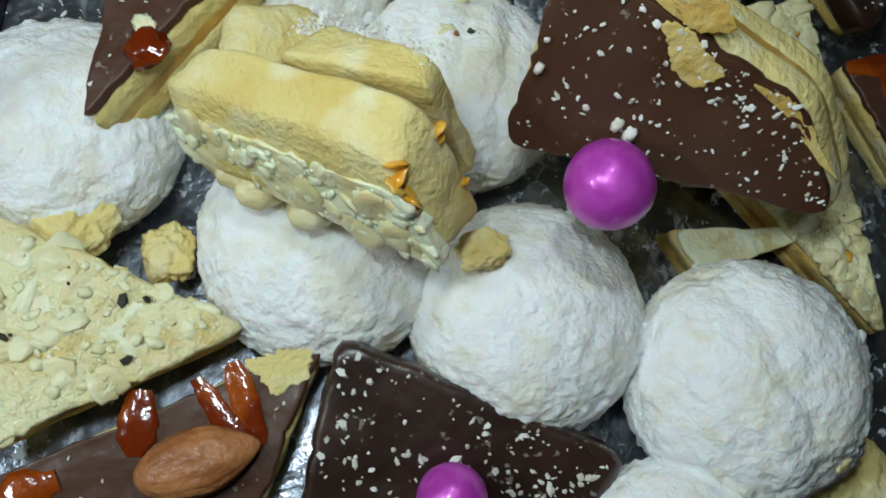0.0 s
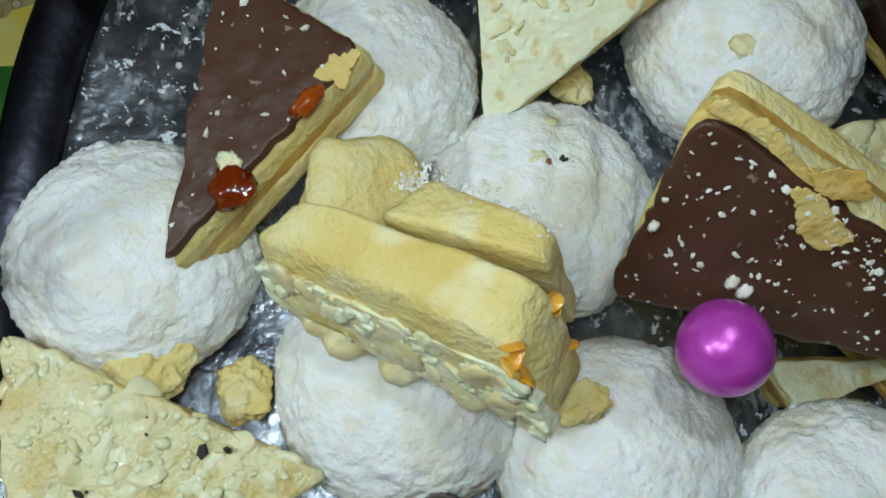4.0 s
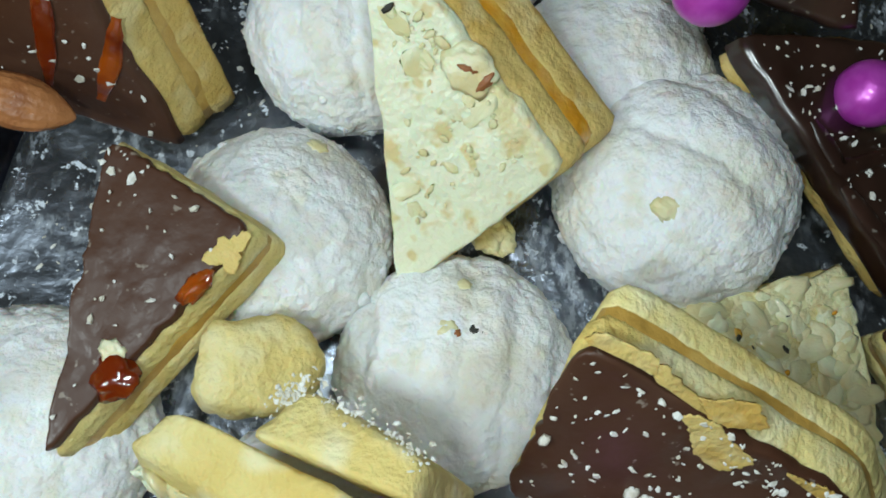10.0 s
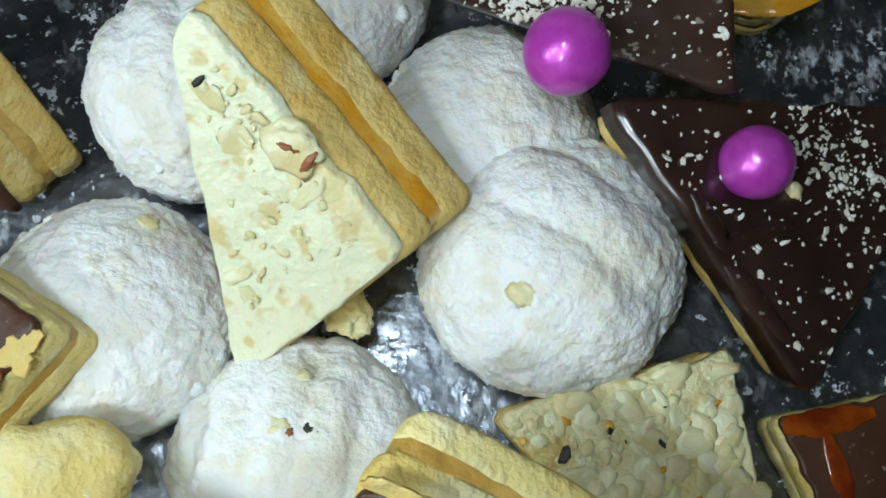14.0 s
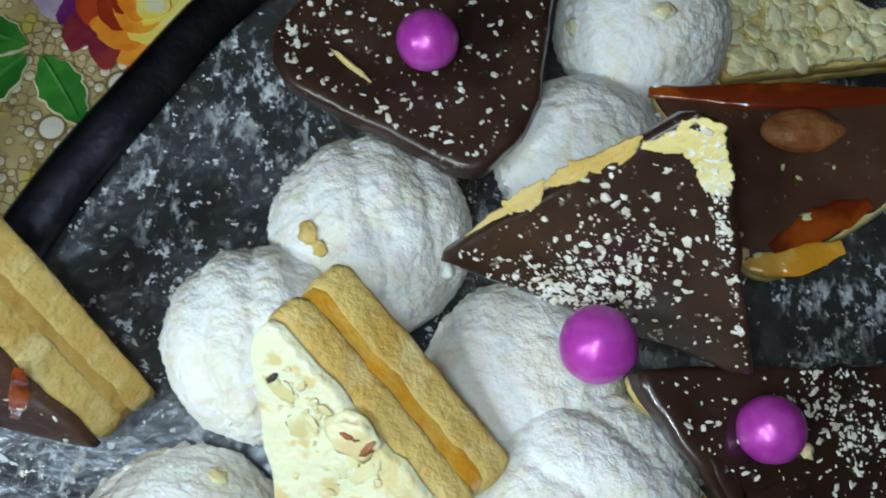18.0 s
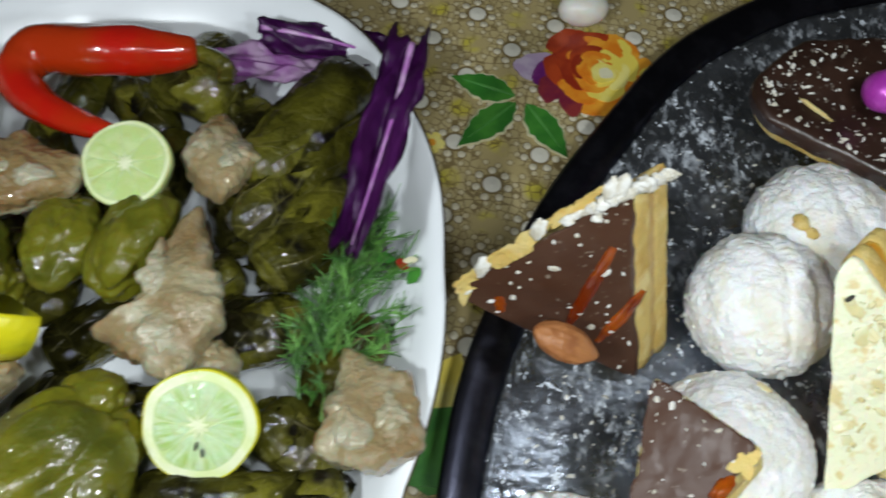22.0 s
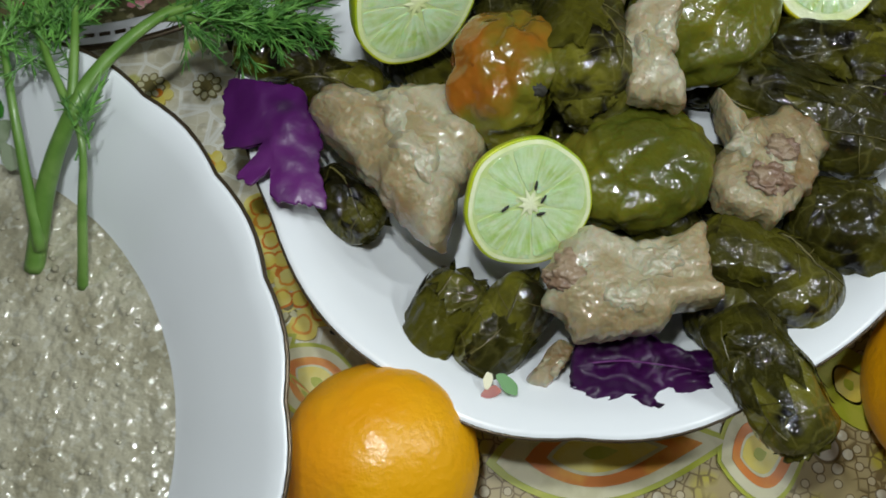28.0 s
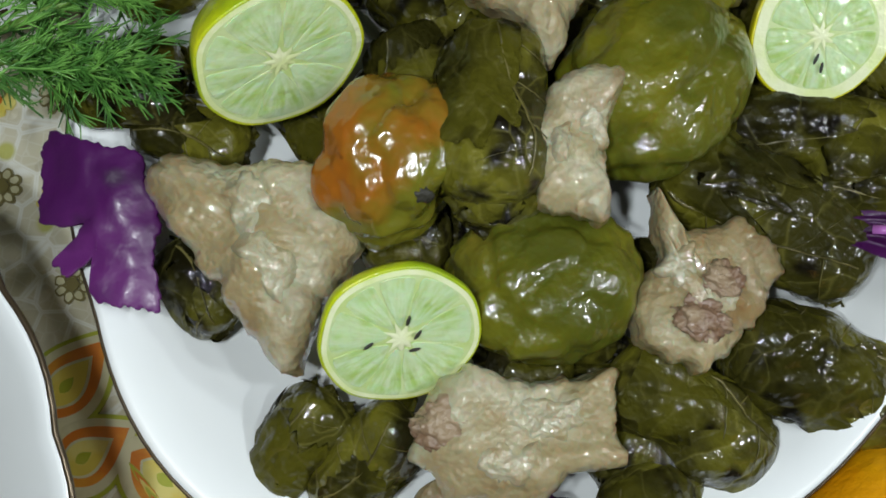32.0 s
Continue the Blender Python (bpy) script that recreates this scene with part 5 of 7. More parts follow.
root, m, f2 = slice_of([(-0.0894, -0.0134, 0.0240), (-0.0049, 0.0282, 0.0300), (-0.0206, -0.0208, 0.0240)], "milk chocolate slice with caramel streaks", CHOC, 34)
streak(root, m, [(-0.0481, 0.0135, 0.0280), (-0.0481, -0.0025, 0.0270)], 0.0085)
streak(root, m, [(-0.0355, 0.0168, 0.0290), (-0.0271, 0.0064, 0.0280), (-0.0199, 0.0015, 0.0270)], 0.0060, CARAMEL, 2)
streak(root, m, [(-0.0272, 0.0214, 0.0290), (-0.0186, 0.0016, 0.0270)], 0.0070, CARAMEL, 3)
streak(root, m, [(-0.0651, -0.0085, 0.0260), (-0.0797, -0.0155, 0.0250)], 0.0090, CARAMEL, 4)
almond(Matrix.Translation((-0.0322, -0.0029, 0.0310)) @ pose(0, 0, 0, 0, 0, 20), 0.030, 4)
bare(root, m, [(-0.0245, 0.0216, 0.0290), (-0.0053, 0.0279, 0.0300), (-0.0084, 0.0197, 0.0290), (-0.0156, 0.0139, 0.0280)], 16, PALE_BISCUIT)
crumbs(root, f2, 10, 0.0014, FLAKE, 34)

root, m, f2 = slice_of([(-0.0010, 0.0268, 0.0370), (0.0690, 0.0030, 0.0330), (0.0585, -0.0240, 0.0235), (-0.0095, -0.0254, 0.0225)], "dark chocolate slice with white sugar flakes", DARK, 35)
crumbs(root, f2, 260, 0.0011, FLAKE, 35)
bead("pearl_ball", (0.0278, -0.0088, 0.0360), 0.0085, 5)

root, m, f2 = slice_of([(-0.0235, 0.0300, 0.0310), (-0.1000, 0.0567, 0.0420), (-0.0878, -0.0072, 0.0360)], "pale triangle slice covered in chopped nuts", NUTTY, 36)
nut_chips(TOP[root.name], f2, 120, 0.0044, NUT, 66, z=-0.0013, flat=0.48)
crumbs(root, f2, 160, 0.0015, NUT, 46, "nut_crumbs", z=-0.0001, flat=0.5, smooth=True)
crumbs(root, f2, 8, 0.0014, CARDAMOM, 37, "dark_seeds", z=0.0010)

root, m, f2 = slice_of([(0.0881, 0.0662, 0.0220), (0.0973, 0.0535, 0.0200), (0.1350, 0.0699, 0.0240)], "small pale cream slice beneath a chocolate one", PALE, 38)
root, m, f2 = slice_of([(0.1421, 0.1225, 0.0220), (0.1852, 0.1345, 0.0240), (0.1606, 0.0871, 0.0220)], "caramel glazed chocolate slice", CHOC, 39)
streak(root, m, [(0.1435, 0.1208, 0.0220), (0.1519, 0.1220, 0.0230), (0.1670, 0.1260, 0.0230)], 0.0060)
streak(root, m, [(0.1547, 0.1194, 0.0230), (0.1602, 0.1031, 0.0220)], 0.0050, CARAMEL, 2)

for place, s, seed in (((-0.0692, 0.0511, 0.0300), 0.010, 1), ((-0.0470, 0.0492, 0.0220), 0.008, 2), ((0.1381, -0.0007, 0.0140), 0.014, 3), ((0.0318, 0.0495, 0.0460), 0.006, 4), ((0.0435, 0.0118, 0.0200), 0.006, 5), ((0.0319, 0.1400, 0.0260), 0.007, 6)):
    bm = lump((s, s * 0.8, s * 0.5), seed, amp=0.35, scale=1.3, level=5, fine=0.10, fine_scale=5.0, square=True)
    solid("biscuit_piece", bm, PALE_BISCUIT, "broken golden biscuit piece between the slices", "biscuit", Matrix.Translation(place) @ pose(0, 0, 0, 0, 0, seed * 50), "broken biscuit pieces")

# fallen flakes on the tray
rng = random.Random(5)
bm = bmesh.new()
for _ in range(300):
    s = rng.random()
    if s < 0.55:
        p = (rng.uniform(-0.09, 0.02), rng.uniform(0.17, 0.30))
        if p[0] < -0.09 + (p[1] - 0.17) * 0.5:
            continue
    elif s < 0.8:
        p = (rng.uniform(-0.10, -0.05), rng.uniform(0.09, 0.17))
    else:
        p = (rng.uniform(-0.05, 0.25), rng.uniform(-0.02, 0.30))
    chip(bm, p, rng.choice((0.0004, 0.0005, 0.0007, 0.0009, 0.0014)), rng, 0.3, 0.0066)
solid("fallen_sugar_flakes", bm, FLAKE, "scattered white sugar flakes on the steel tray", "sugar flakes", kind="stuff", smooth=False)


# ---- china ----
def dish(name, label, centre, rx, ry, depth, lift, waves, seed, well=0.62, turn=0.0, square=2.0, line=1.0):
    """an oval dish with a wavy, line-edged rim."""
    m = Matrix.Translation((*centre, 0)) @ pose(0, 0, 0, 0, 0, turn)
    root = thing(name, label, "plate", m=m)
    N = 144

    def ring_mesh(levels, closed=True):
        bm = bmesh.new()
        last = None
        for k, z in levels:
            ring = []
            for i in range(N):
                a = 6.28319 * i / N
                w = 1 + 0.012 * abs(math.sin(waves * 0.5 * a)) * max(0, (k - 0.7) / 0.3) if waves else 1
                c, s = math.cos(a), math.sin(a)
                w /= (abs(c) ** square + abs(s) ** square) ** (1 / square)
                ring.append(bm.verts.new((rx * k * w * c, ry * k * w * s, z)))
            if last:
                for i in range(N):
                    j = (i + 1) % N
                    bm.faces.new((last[i], last[j], ring[j], ring[i]))
            elif closed:
                bm.faces.new(list(reversed(ring)))
            last = ring
        if closed:
            bm.faces.new(last)
        return bm

    w = well
    part("body", ring_mesh([(w * 0.8, 0.0015), (w * 0.85, 0.0008), (w * 0.9, 0.004), (0.985, lift - 0.003), (1.0, lift - 0.0006), (0.998, lift), (0.985, lift + 0.0002), (0.94, lift - depth * 0.22), (w + 0.06, lift - depth * 0.55), (w, lift - depth), (w * 0.85, lift - depth - 0.001), (w * 0.4, lift - depth - 0.001)]), CHINA, root)
    part("rim_line", ring_mesh([(0.9985, lift - 0.0008), (1 + 0.0040 * line, lift - 0.0006), (1 + 0.0040 * line, lift + 0.0005), (1 - 0.006 * line, lift + 0.0007), (1 - 0.006 * line, lift + 0.0001)], closed=False), RIM_LINE, root, "thin dark gilt edge line")
    return root


platter = dish("oval_platter", "white oval china platter with dark line edge", (-0.262, 0.121), 0.1323, 0.1852, 0.026, 0.042, 14, 1, 0.82, turn=-9.2, line=0.45)
soup_plate = dish("soup_plate", "white china soup plate with wavy edge, full", (-0.4707, -0.1038), 0.1332, 0.1332, 0.032, 0.070, 24, 2, 0.70, line=0.8)
far_plate = dish("salad_plate", "white china plate of cured meat and pepper", (-0.499, 0.172), 0.124, 0.124, 0.010, 0.017, 0, 3, 0.7, square=2.2, line=1.6)

bm = bmesh.new()
bmesh.ops.create_circle(bm, cap_ends=True, segments=96, radius=0.0985)
bmesh.ops.inset_region(bm, faces=bm.faces[:], thickness=0.002)
bmesh.ops.translate(bm, verts=bm.verts, vec=(0, 0, 0.0450))
soup = thing("broth", "greyish green broth with frothy glistening surface", "soup", (-0.4707, -0.1038, 0))
part("surface", bm, SOUP, soup, smooth=False)
rng = random.Random(8)
bm = bmesh.new()
for _ in range(500):
    a, r = rng.uniform(0, 6.28), 0.095 * math.sqrt(rng.random())
    bmesh.ops.create_icosphere(bm, subdivisions=1, radius=rng.uniform(0.0005, 0.0016), matrix=Matrix.Translation((r * math.cos(a), r * math.sin(a), 0.0453)) @ Matrix.Diagonal((1, 1, 0.5, 1)))
part("foam", bm, SOUP, soup, "small bubbles and grains floating on broth", kind="stuff")


def decal(place, turn, seed):
    """a small flower spray fired on the platter's rim."""
    for i, (mt, dx, dy, s) in enumerate(((PRINT_GREEN, -0.006, 0.003, 0.0042), (PRINT_GREEN, 0.005, -0.004, 0.0040), (PRINT_RED, 0.001, 0.000, 0.0032), (PRINT_CREAM, 0.004, 0.002, 0.0026))):
        bm = bmesh.new()
        vs = [bm.verts.new((p.x, p.y, 0.0002 * i)) for p in petal_loop((dx, dy), s, seed + i, 0.55, i * 1.1)]
        bm.faces.new(vs)
        ob = part("flower_decal", bm, mt, platter, smooth=False)
        ob.matrix_local = platter.matrix_world.inverted() @ Matrix.Translation(place) @ pose(0, 0, 0, 0, 0, turn)


decal((-0.1474, 0.1788, 0.0385), 10, 3)
decal((-0.2892, -0.0530, 0.0370), 80, 5)


# ---- stuffed vegetables ----
def roll(a, b, width, seed, mat=LEAF, label="dark cooked vine leaf roll, wet and wrinkled", name="vine_leaf_roll", z_flat=0.8):
    """a filled leaf roll from a to b with an overlapping flap and a ragged end."""
    a, b = Vector(a), Vector(b)
    L = (b - a).length
    m = along(a, b)
    root = thing(name, label, "stuffed vine leaf", m=m, group="vine leaf rolls")
    r = width / 2

    def shell(k, x0, x1, a0, a1, amp, U=40, V=36, closed=True):
        bm = bmesh.new()
        grid = []
        for i in range(U + 1):
            s = i / U
            row = []
            for j in range(V if closed else V + 1):
                g = a0 + (a1 - a0) * j / V
                x = x0 + (x1 - x0) * s
                if not closed:
                    x += (0.30 * L * s * fbm((j * 0.22, seed, 0), 1.0, 4)) if s > 0.3 else 0
                    x = max(-0.47 * L, min(0.47 * L, x))
                    g += 0.35 * (j / V - 0.5) * fbm((s * 5, seed, 4), 1.0, 3)
                t = 2 * x / L
                end = max(0.0, 1 - abs(t) ** 6) ** 0.45
                d = r * end * k * (1 + amp * fbm((x * 55, math.cos(g) * 1.2 + seed, math.sin(g) * 1.2), 1.0, 4) + 0.03 * math.sin(x * 330 + 3 * g + seed) - 0.10 * abs(fbm((x * 60, math.cos(g) * 2.6 + seed, math.sin(g) * 2.6), 1.0, 3)) + 0.03)
                row.append(bm.verts.new((x, d * math.cos(g), d * math.sin(g) * z_flat)))
            grid.append(row)
        n = len(grid[0])
        for i in range(U):
            for j in range(n if closed else n - 1):
                q = (j + 1) % n
                bm.faces.new((grid[i][j], grid[i][q], grid[i + 1][q], grid[i + 1][j]))
        if closed:
            bm.faces.new(grid[0][::-1])
            bm.faces.new(grid[-1])
        else:
            geo = bmesh.ops.solidify(bm, geom=bm.faces[:], thickness=0.0006)
        bmesh.ops.recalc_face_normals(bm, faces=bm.faces)
        return bm

    part("roll_body", shell(1.0, -L / 2, L / 2, 0, 6.28319, 0.12), mat, root)
    flap = part("leaf_flap", shell(1.07, -L * 0.44, L * (0.0 + 0.25 * ((seed * 7) % 10) / 10), 0.35 + 0.9 * math.sin(seed * 2.4), 3.2 + 0.9 * math.sin(seed * 2.4), 0.12, 22, 26, False), mat, root, "overlapping leaf flap")
    # leaf rib and side veins as thin raised cords
    def cord(bm, path, w):
        prev = None
        for n, (x, g) in enumerate(path):
            end = max(0.0, 1 - abs(2 * x / L) ** 6) ** 0.45
            d = 1.025 * r * end * (1 + 0.12 * fbm((x * 55, math.cos(g) * 1.2 + seed, math.sin(g) * 1.2), 1.0, 4) + 0.03 * math.sin(x * 330 + 3 * g + seed) - 0.10 * abs(fbm((x * 60, math.cos(g) * 2.6 + seed, math.sin(g) * 2.6), 1.0, 3)) + 0.03)
            c = Vector((x, d * math.cos(g), d * math.sin(g) * z_flat))
            k2 = w * (1.15 - 0.8 * n / len(path))
            ring = [bm.verts.new(c + Vector((0.4 * k2 * math.sin(k * 2.094), k2 * math.cos(k * 2.094), k2 * math.sin(k * 2.094)))) for k in range(3)]
            if prev:
                for k in range(3):
                    bm.faces.new((prev[k], prev[(k + 1) % 3], ring[(k + 1) % 3], ring[k]))
            prev = ring

    g0 = 1.57 + 0.7 * math.sin(seed * 1.3)
    bm = bmesh.new()
    cord(bm, [(-L * 0.40 + L * 0.80 * n / 20, g0 + 0.4 * math.sin(n / 7 + seed)) for n in range(21)], 0.0007)
    if seed < 50:
        for q in range(6):
            x0, sd = -L * 0.34 + L * 0.12 * q, 1 if q % 2 else -1
            cord(bm, [(x0 + L * 0.11 * n / 8, g0 + 0.4 * math.sin((x0 / L + 0.4) * 25 / 7 + seed) + sd * 1.0 * n / 8) for n in range(9)], 0.00032)
    part("leaf_rib", bm, LEAF_RIB, flap)
    if seed < 50:
        for e in (-1, 1):
            bm = bmesh.new()
            grid = []
            for i in range(9):
                s = i / 8
                row = []
                for j in range(15):
                    u = -1 + j / 7
                    reach = r * (0.45 + 0.4 * fbm((u * 1.2, seed, e), 1.0, 3))
                    x = e * (L * 0.40 + reach * s)
                    row.append(bm.verts.new((x, u * r * (0.85 - 0.25 * s) * (1 + 0.2 * fbm((s * 3, u, seed), 1.5)), -0.15 * r - 0.25 * r * s * e * math.sin(seed) + 0.35 * r * fbm((s * 2, u * 2.5, seed + e), 1.2, 3))))
                grid.append(row)
            for i in range(8):
                for j in range(14):
                    bm.faces.new((grid[i][j], grid[i + 1][j], grid[i + 1][j + 1], grid[i][j + 1]))
            bmesh.ops.solidify(bm, geom=bm.faces[:], thickness=0.0006)
            bmesh.ops.recalc_face_normals(bm, faces=bm.faces)
            part("leaf_end", bm, mat, root, "ragged folded leaf end")
    return root


LEAF_RIB = material("vine_leaf_rib", (0.17, 0.145, 0.040), 0.4, other=(0.07, 0.06, 0.015), scale=80, coat=0.4)

ROLLS = [  # end, end, width
    ((-0.3896, 0.1334, 0.0400), (-0.3543, 0.1225, 0.0400), 0.0230), ((-0.3826, 0.1099, 0.0400), (-0.3181, 0.1047, 0.0400), 0.0267), ((-0.3928, 0.0794, 0.0340), (-0.3629, 0.0985, 0.0360), 0.0220),
    ((-0.1781, 0.2631, 0.0400), (-0.2077, 0.1996, 0.0420), 0.0281), ((-0.1726, 0.2435, 0.0360), (-0.2073, 0.1783, 0.0420), 0.0223), ((-0.1956, 0.1651, 0.0400), (-0.1671, 0.2084, 0.0360), 0.0264),
    ((-0.1917, 0.0748, 0.0340), (-0.1497, 0.0979, 0.0300), 0.0266), ((-0.2252, 0.0685, 0.0360), (-0.1807, 0.0582, 0.0320), 0.0249), ((-0.2829, 0.0696, 0.0500), (-0.2678, 0.0362, 0.0520), 0.0257),
    ((-0.1653, 0.1239, 0.0300), (-0.1536, 0.1602, 0.0280), 0.0232), ((-0.3197, 0.1076, 0.0340), (-0.2834, 0.0934, 0.0340), 0.0289), ((-0.3841, 0.2049, 0.0360), (-0.3506, 0.1834, 0.0360), 0.0253),
    ((-0.2588, 0.2490, 0.0360), (-0.2256, 0.2435, 0.0360), 0.0289), ((-0.2937, 0.0645, 0.0280), (-0.3032, 0.0815, 0.0280), 0.0283), ((-0.2065, 0.1427, 0.0260), (-0.1838, 0.1539, 0.0260), 0.0262),
    ((-0.3746, 0.0448, 0.0340), (-0.3413, 0.0440, 0.0360), 0.0188), ((-0.3578, 0.0118, 0.0300), (-0.3341, -0.0048, 0.0280), 0.0186), ((-0.3141, -0.0436, 0.0260), (-0.3016, -0.0158, 0.0340), 0.0211),
    ((-0.2976, -0.0454, 0.0280), (-0.2801, -0.0151, 0.0380), 0.0208), ((-0.2304, 0.0696, 0.0360), (-0.1691, 0.0491, 0.0340), 0.0295), ((-0.2170, 0.0829, 0.0360), (-0.1643, 0.0897, 0.0340), 0.0221),
    ((-0.2024, 0.0252, 0.0340), (-0.1435, 0.0147, 0.0280), 0.0306), ((-0.2324, 0.0085, 0.0380), (-0.1857, -0.0076, 0.0300), 0.0270), ((-0.2266, -0.0038, 0.0300), (-0.2038, -0.0275, 0.0260), 0.0243),
    ((-0.2224, -0.0151, 0.0380), (-0.1971, -0.0552, 0.0480), 0.0235), ((-0.3918, 0.0521, 0.0300), (-0.3656, 0.0628, 0.0320), 0.0210), ((-0.2820, 0.0852, 0.0560), (-0.2741, 0.0382, 0.0620), 0.0278),
    ((-0.3057, 0.0282, 0.0280), (-0.2807, 0.0323, 0.0300), 0.0204), ((-0.2345, 0.0459, 0.0260), (-0.2429, 0.0078, 0.0280), 0.0235), ((-0.3101, 0.0856, 0.0360), (-0.2960, 0.0685, 0.0360), 0.0238), ((-0.1900, 0.0700, 0.0330), (-0.1500, 0.0850, 0.0310), 0.0240), ((-0.3930, 0.0470, 0.0420), (-0.3610, 0.0520, 0.0420), 0.0200), ((-0.1850, 0.1180, 0.0330), (-0.1560, 0.1010, 0.0310), 0.0220), ((-0.2404, -0.0010, 0.0240), (-0.2640, 0.0027, 0.0280), 0.0231)]
for i, (a, b, w) in enumerate(ROLLS):
    roll(a, b, w, i + 1)
rng = random.Random(3)
for i in range(34):
    g, k = i * 2.39996, 0.78 * math.sqrt((i + 0.5) / 34)
    x, y, d = -0.262 + 0.112 * k * math.cos(g), 0.140 + 0.165 * k * math.sin(g), rng.uniform(0, 3.14)
    u = (0.019 * math.cos(d), 0.019 * math.sin(d))
    roll((x - u[0], y - u[1], 0.023), (x + u[0], y + u[1], 0.023), 0.021, 60 + i)


def pepper(place, radii, turn, seed, mat=PEPPER, label="soft cooked green pepper, glossy and wrinkled", tilt=0.0, lobes=3, name="stuffed_pepper"):
    m = Matrix.Translation(place) @ pose(0, 0, 0, 0, tilt, turn)
    root = thing(name, label, "stuffed pepper", m=m, group="stuffed peppers")
    bm = bmesh.new()
    bmesh.ops.create_icosphere(bm, subdivisions=5, radius=1)
    off = Vector((seed * 3.7, seed * 1.3, -seed * 2.1))
    for v in bm.verts:
        p = v.co.copy()
        g = math.atan2(p.z, p.y) + 0.5 * fbm(p + off, 0.9, 2)
        rim = math.sqrt(max(0.0, 1 - p.x * p.x))
        k = 1 + 0.13 * fbm(p + off, 1.1) + 0.20 * rim * (abs(math.cos(lobes * 0.5 * g + seed)) ** 0.65 - 0.6) - 0.09 * max(0.0, 1 - 4.0 * abs(fbm(p * 1.0 + off * 2, 0.9, 2))) - 0.012 * max(0.0, 1 - 4.0 * abs(fbm(p + off, 2.6, 1))) + 0.008 * fbm(p + off, 5.0, 2) + 0.04
        v.co = Vector((p.x * k * radii[0], p.y * k * radii[1], p.z * k * radii[2]))
    flesh = part("flesh", bm, mat, root)
    bm = lump((0.0028, 0.0024, 0.0022), seed, amp=0.2, level=2)
    bmesh.ops.translate(bm, verts=bm.verts, vec=(radii[0] * 0.97, 0, 0.001))
    part("stalk_scar", bm, LEAF_RIB, flesh)
    return root


pepper((-0.2993, 0.1550, 0.0460), (0.019, 0.014, 0.013), -20, 1)
pepper((-0.2653, 0.1636, 0.0440), (0.018, 0.012, 0.012), 95, 2)
pepper((-0.2398, 0.1672, 0.0460), (0.022, 0.013, 0.013), 80, 3)
pepper((-0.2390, 0.0839, 0.0460), (0.028, 0.023, 0.020), 60, 4, lobes=4)
ripe = pepper((-0.3000, 0.0468, 0.0520), (0.0225, 0.0185, 0.018), 70, 5, RED_PEPPER, "cooked pepper ripening orange with a charred spot", lobes=4)
bm = lump((0.0026, 0.0021, 0.0009), 3, amp=0.5, scale=1.8, level=3)
bmesh.ops.transform(bm, matrix=ripe.matrix_world.inverted() @ Matrix.Translation((-0.2895, 0.0355, 0.0655)) @ pose(0, 0, 0, 35, 35, 0), verts=bm.verts)
part("char_spot", bm, CARDAMOM, ripe, "black charred spot")
pepper((-0.2542, 0.0257, 0.0420), (0.024, 0.021, 0.016), 30, 6)
pepper((-0.3046, 0.1172, 0.0400), (0.016, 0.013, 0.012), 10, 7)
pepper((-0.2331, 0.1087, 0.0500), (0.0105, 0.0100, 0.009), 10, 8, lobes=2)
pepper((-0.2568, 0.0311, 0.0400), (0.024, 0.014, 0.013), 20, 9)
pepper((-0.2977, 0.1478, 0.0360), (0.020, 0.014, 0.012), 10, 10)


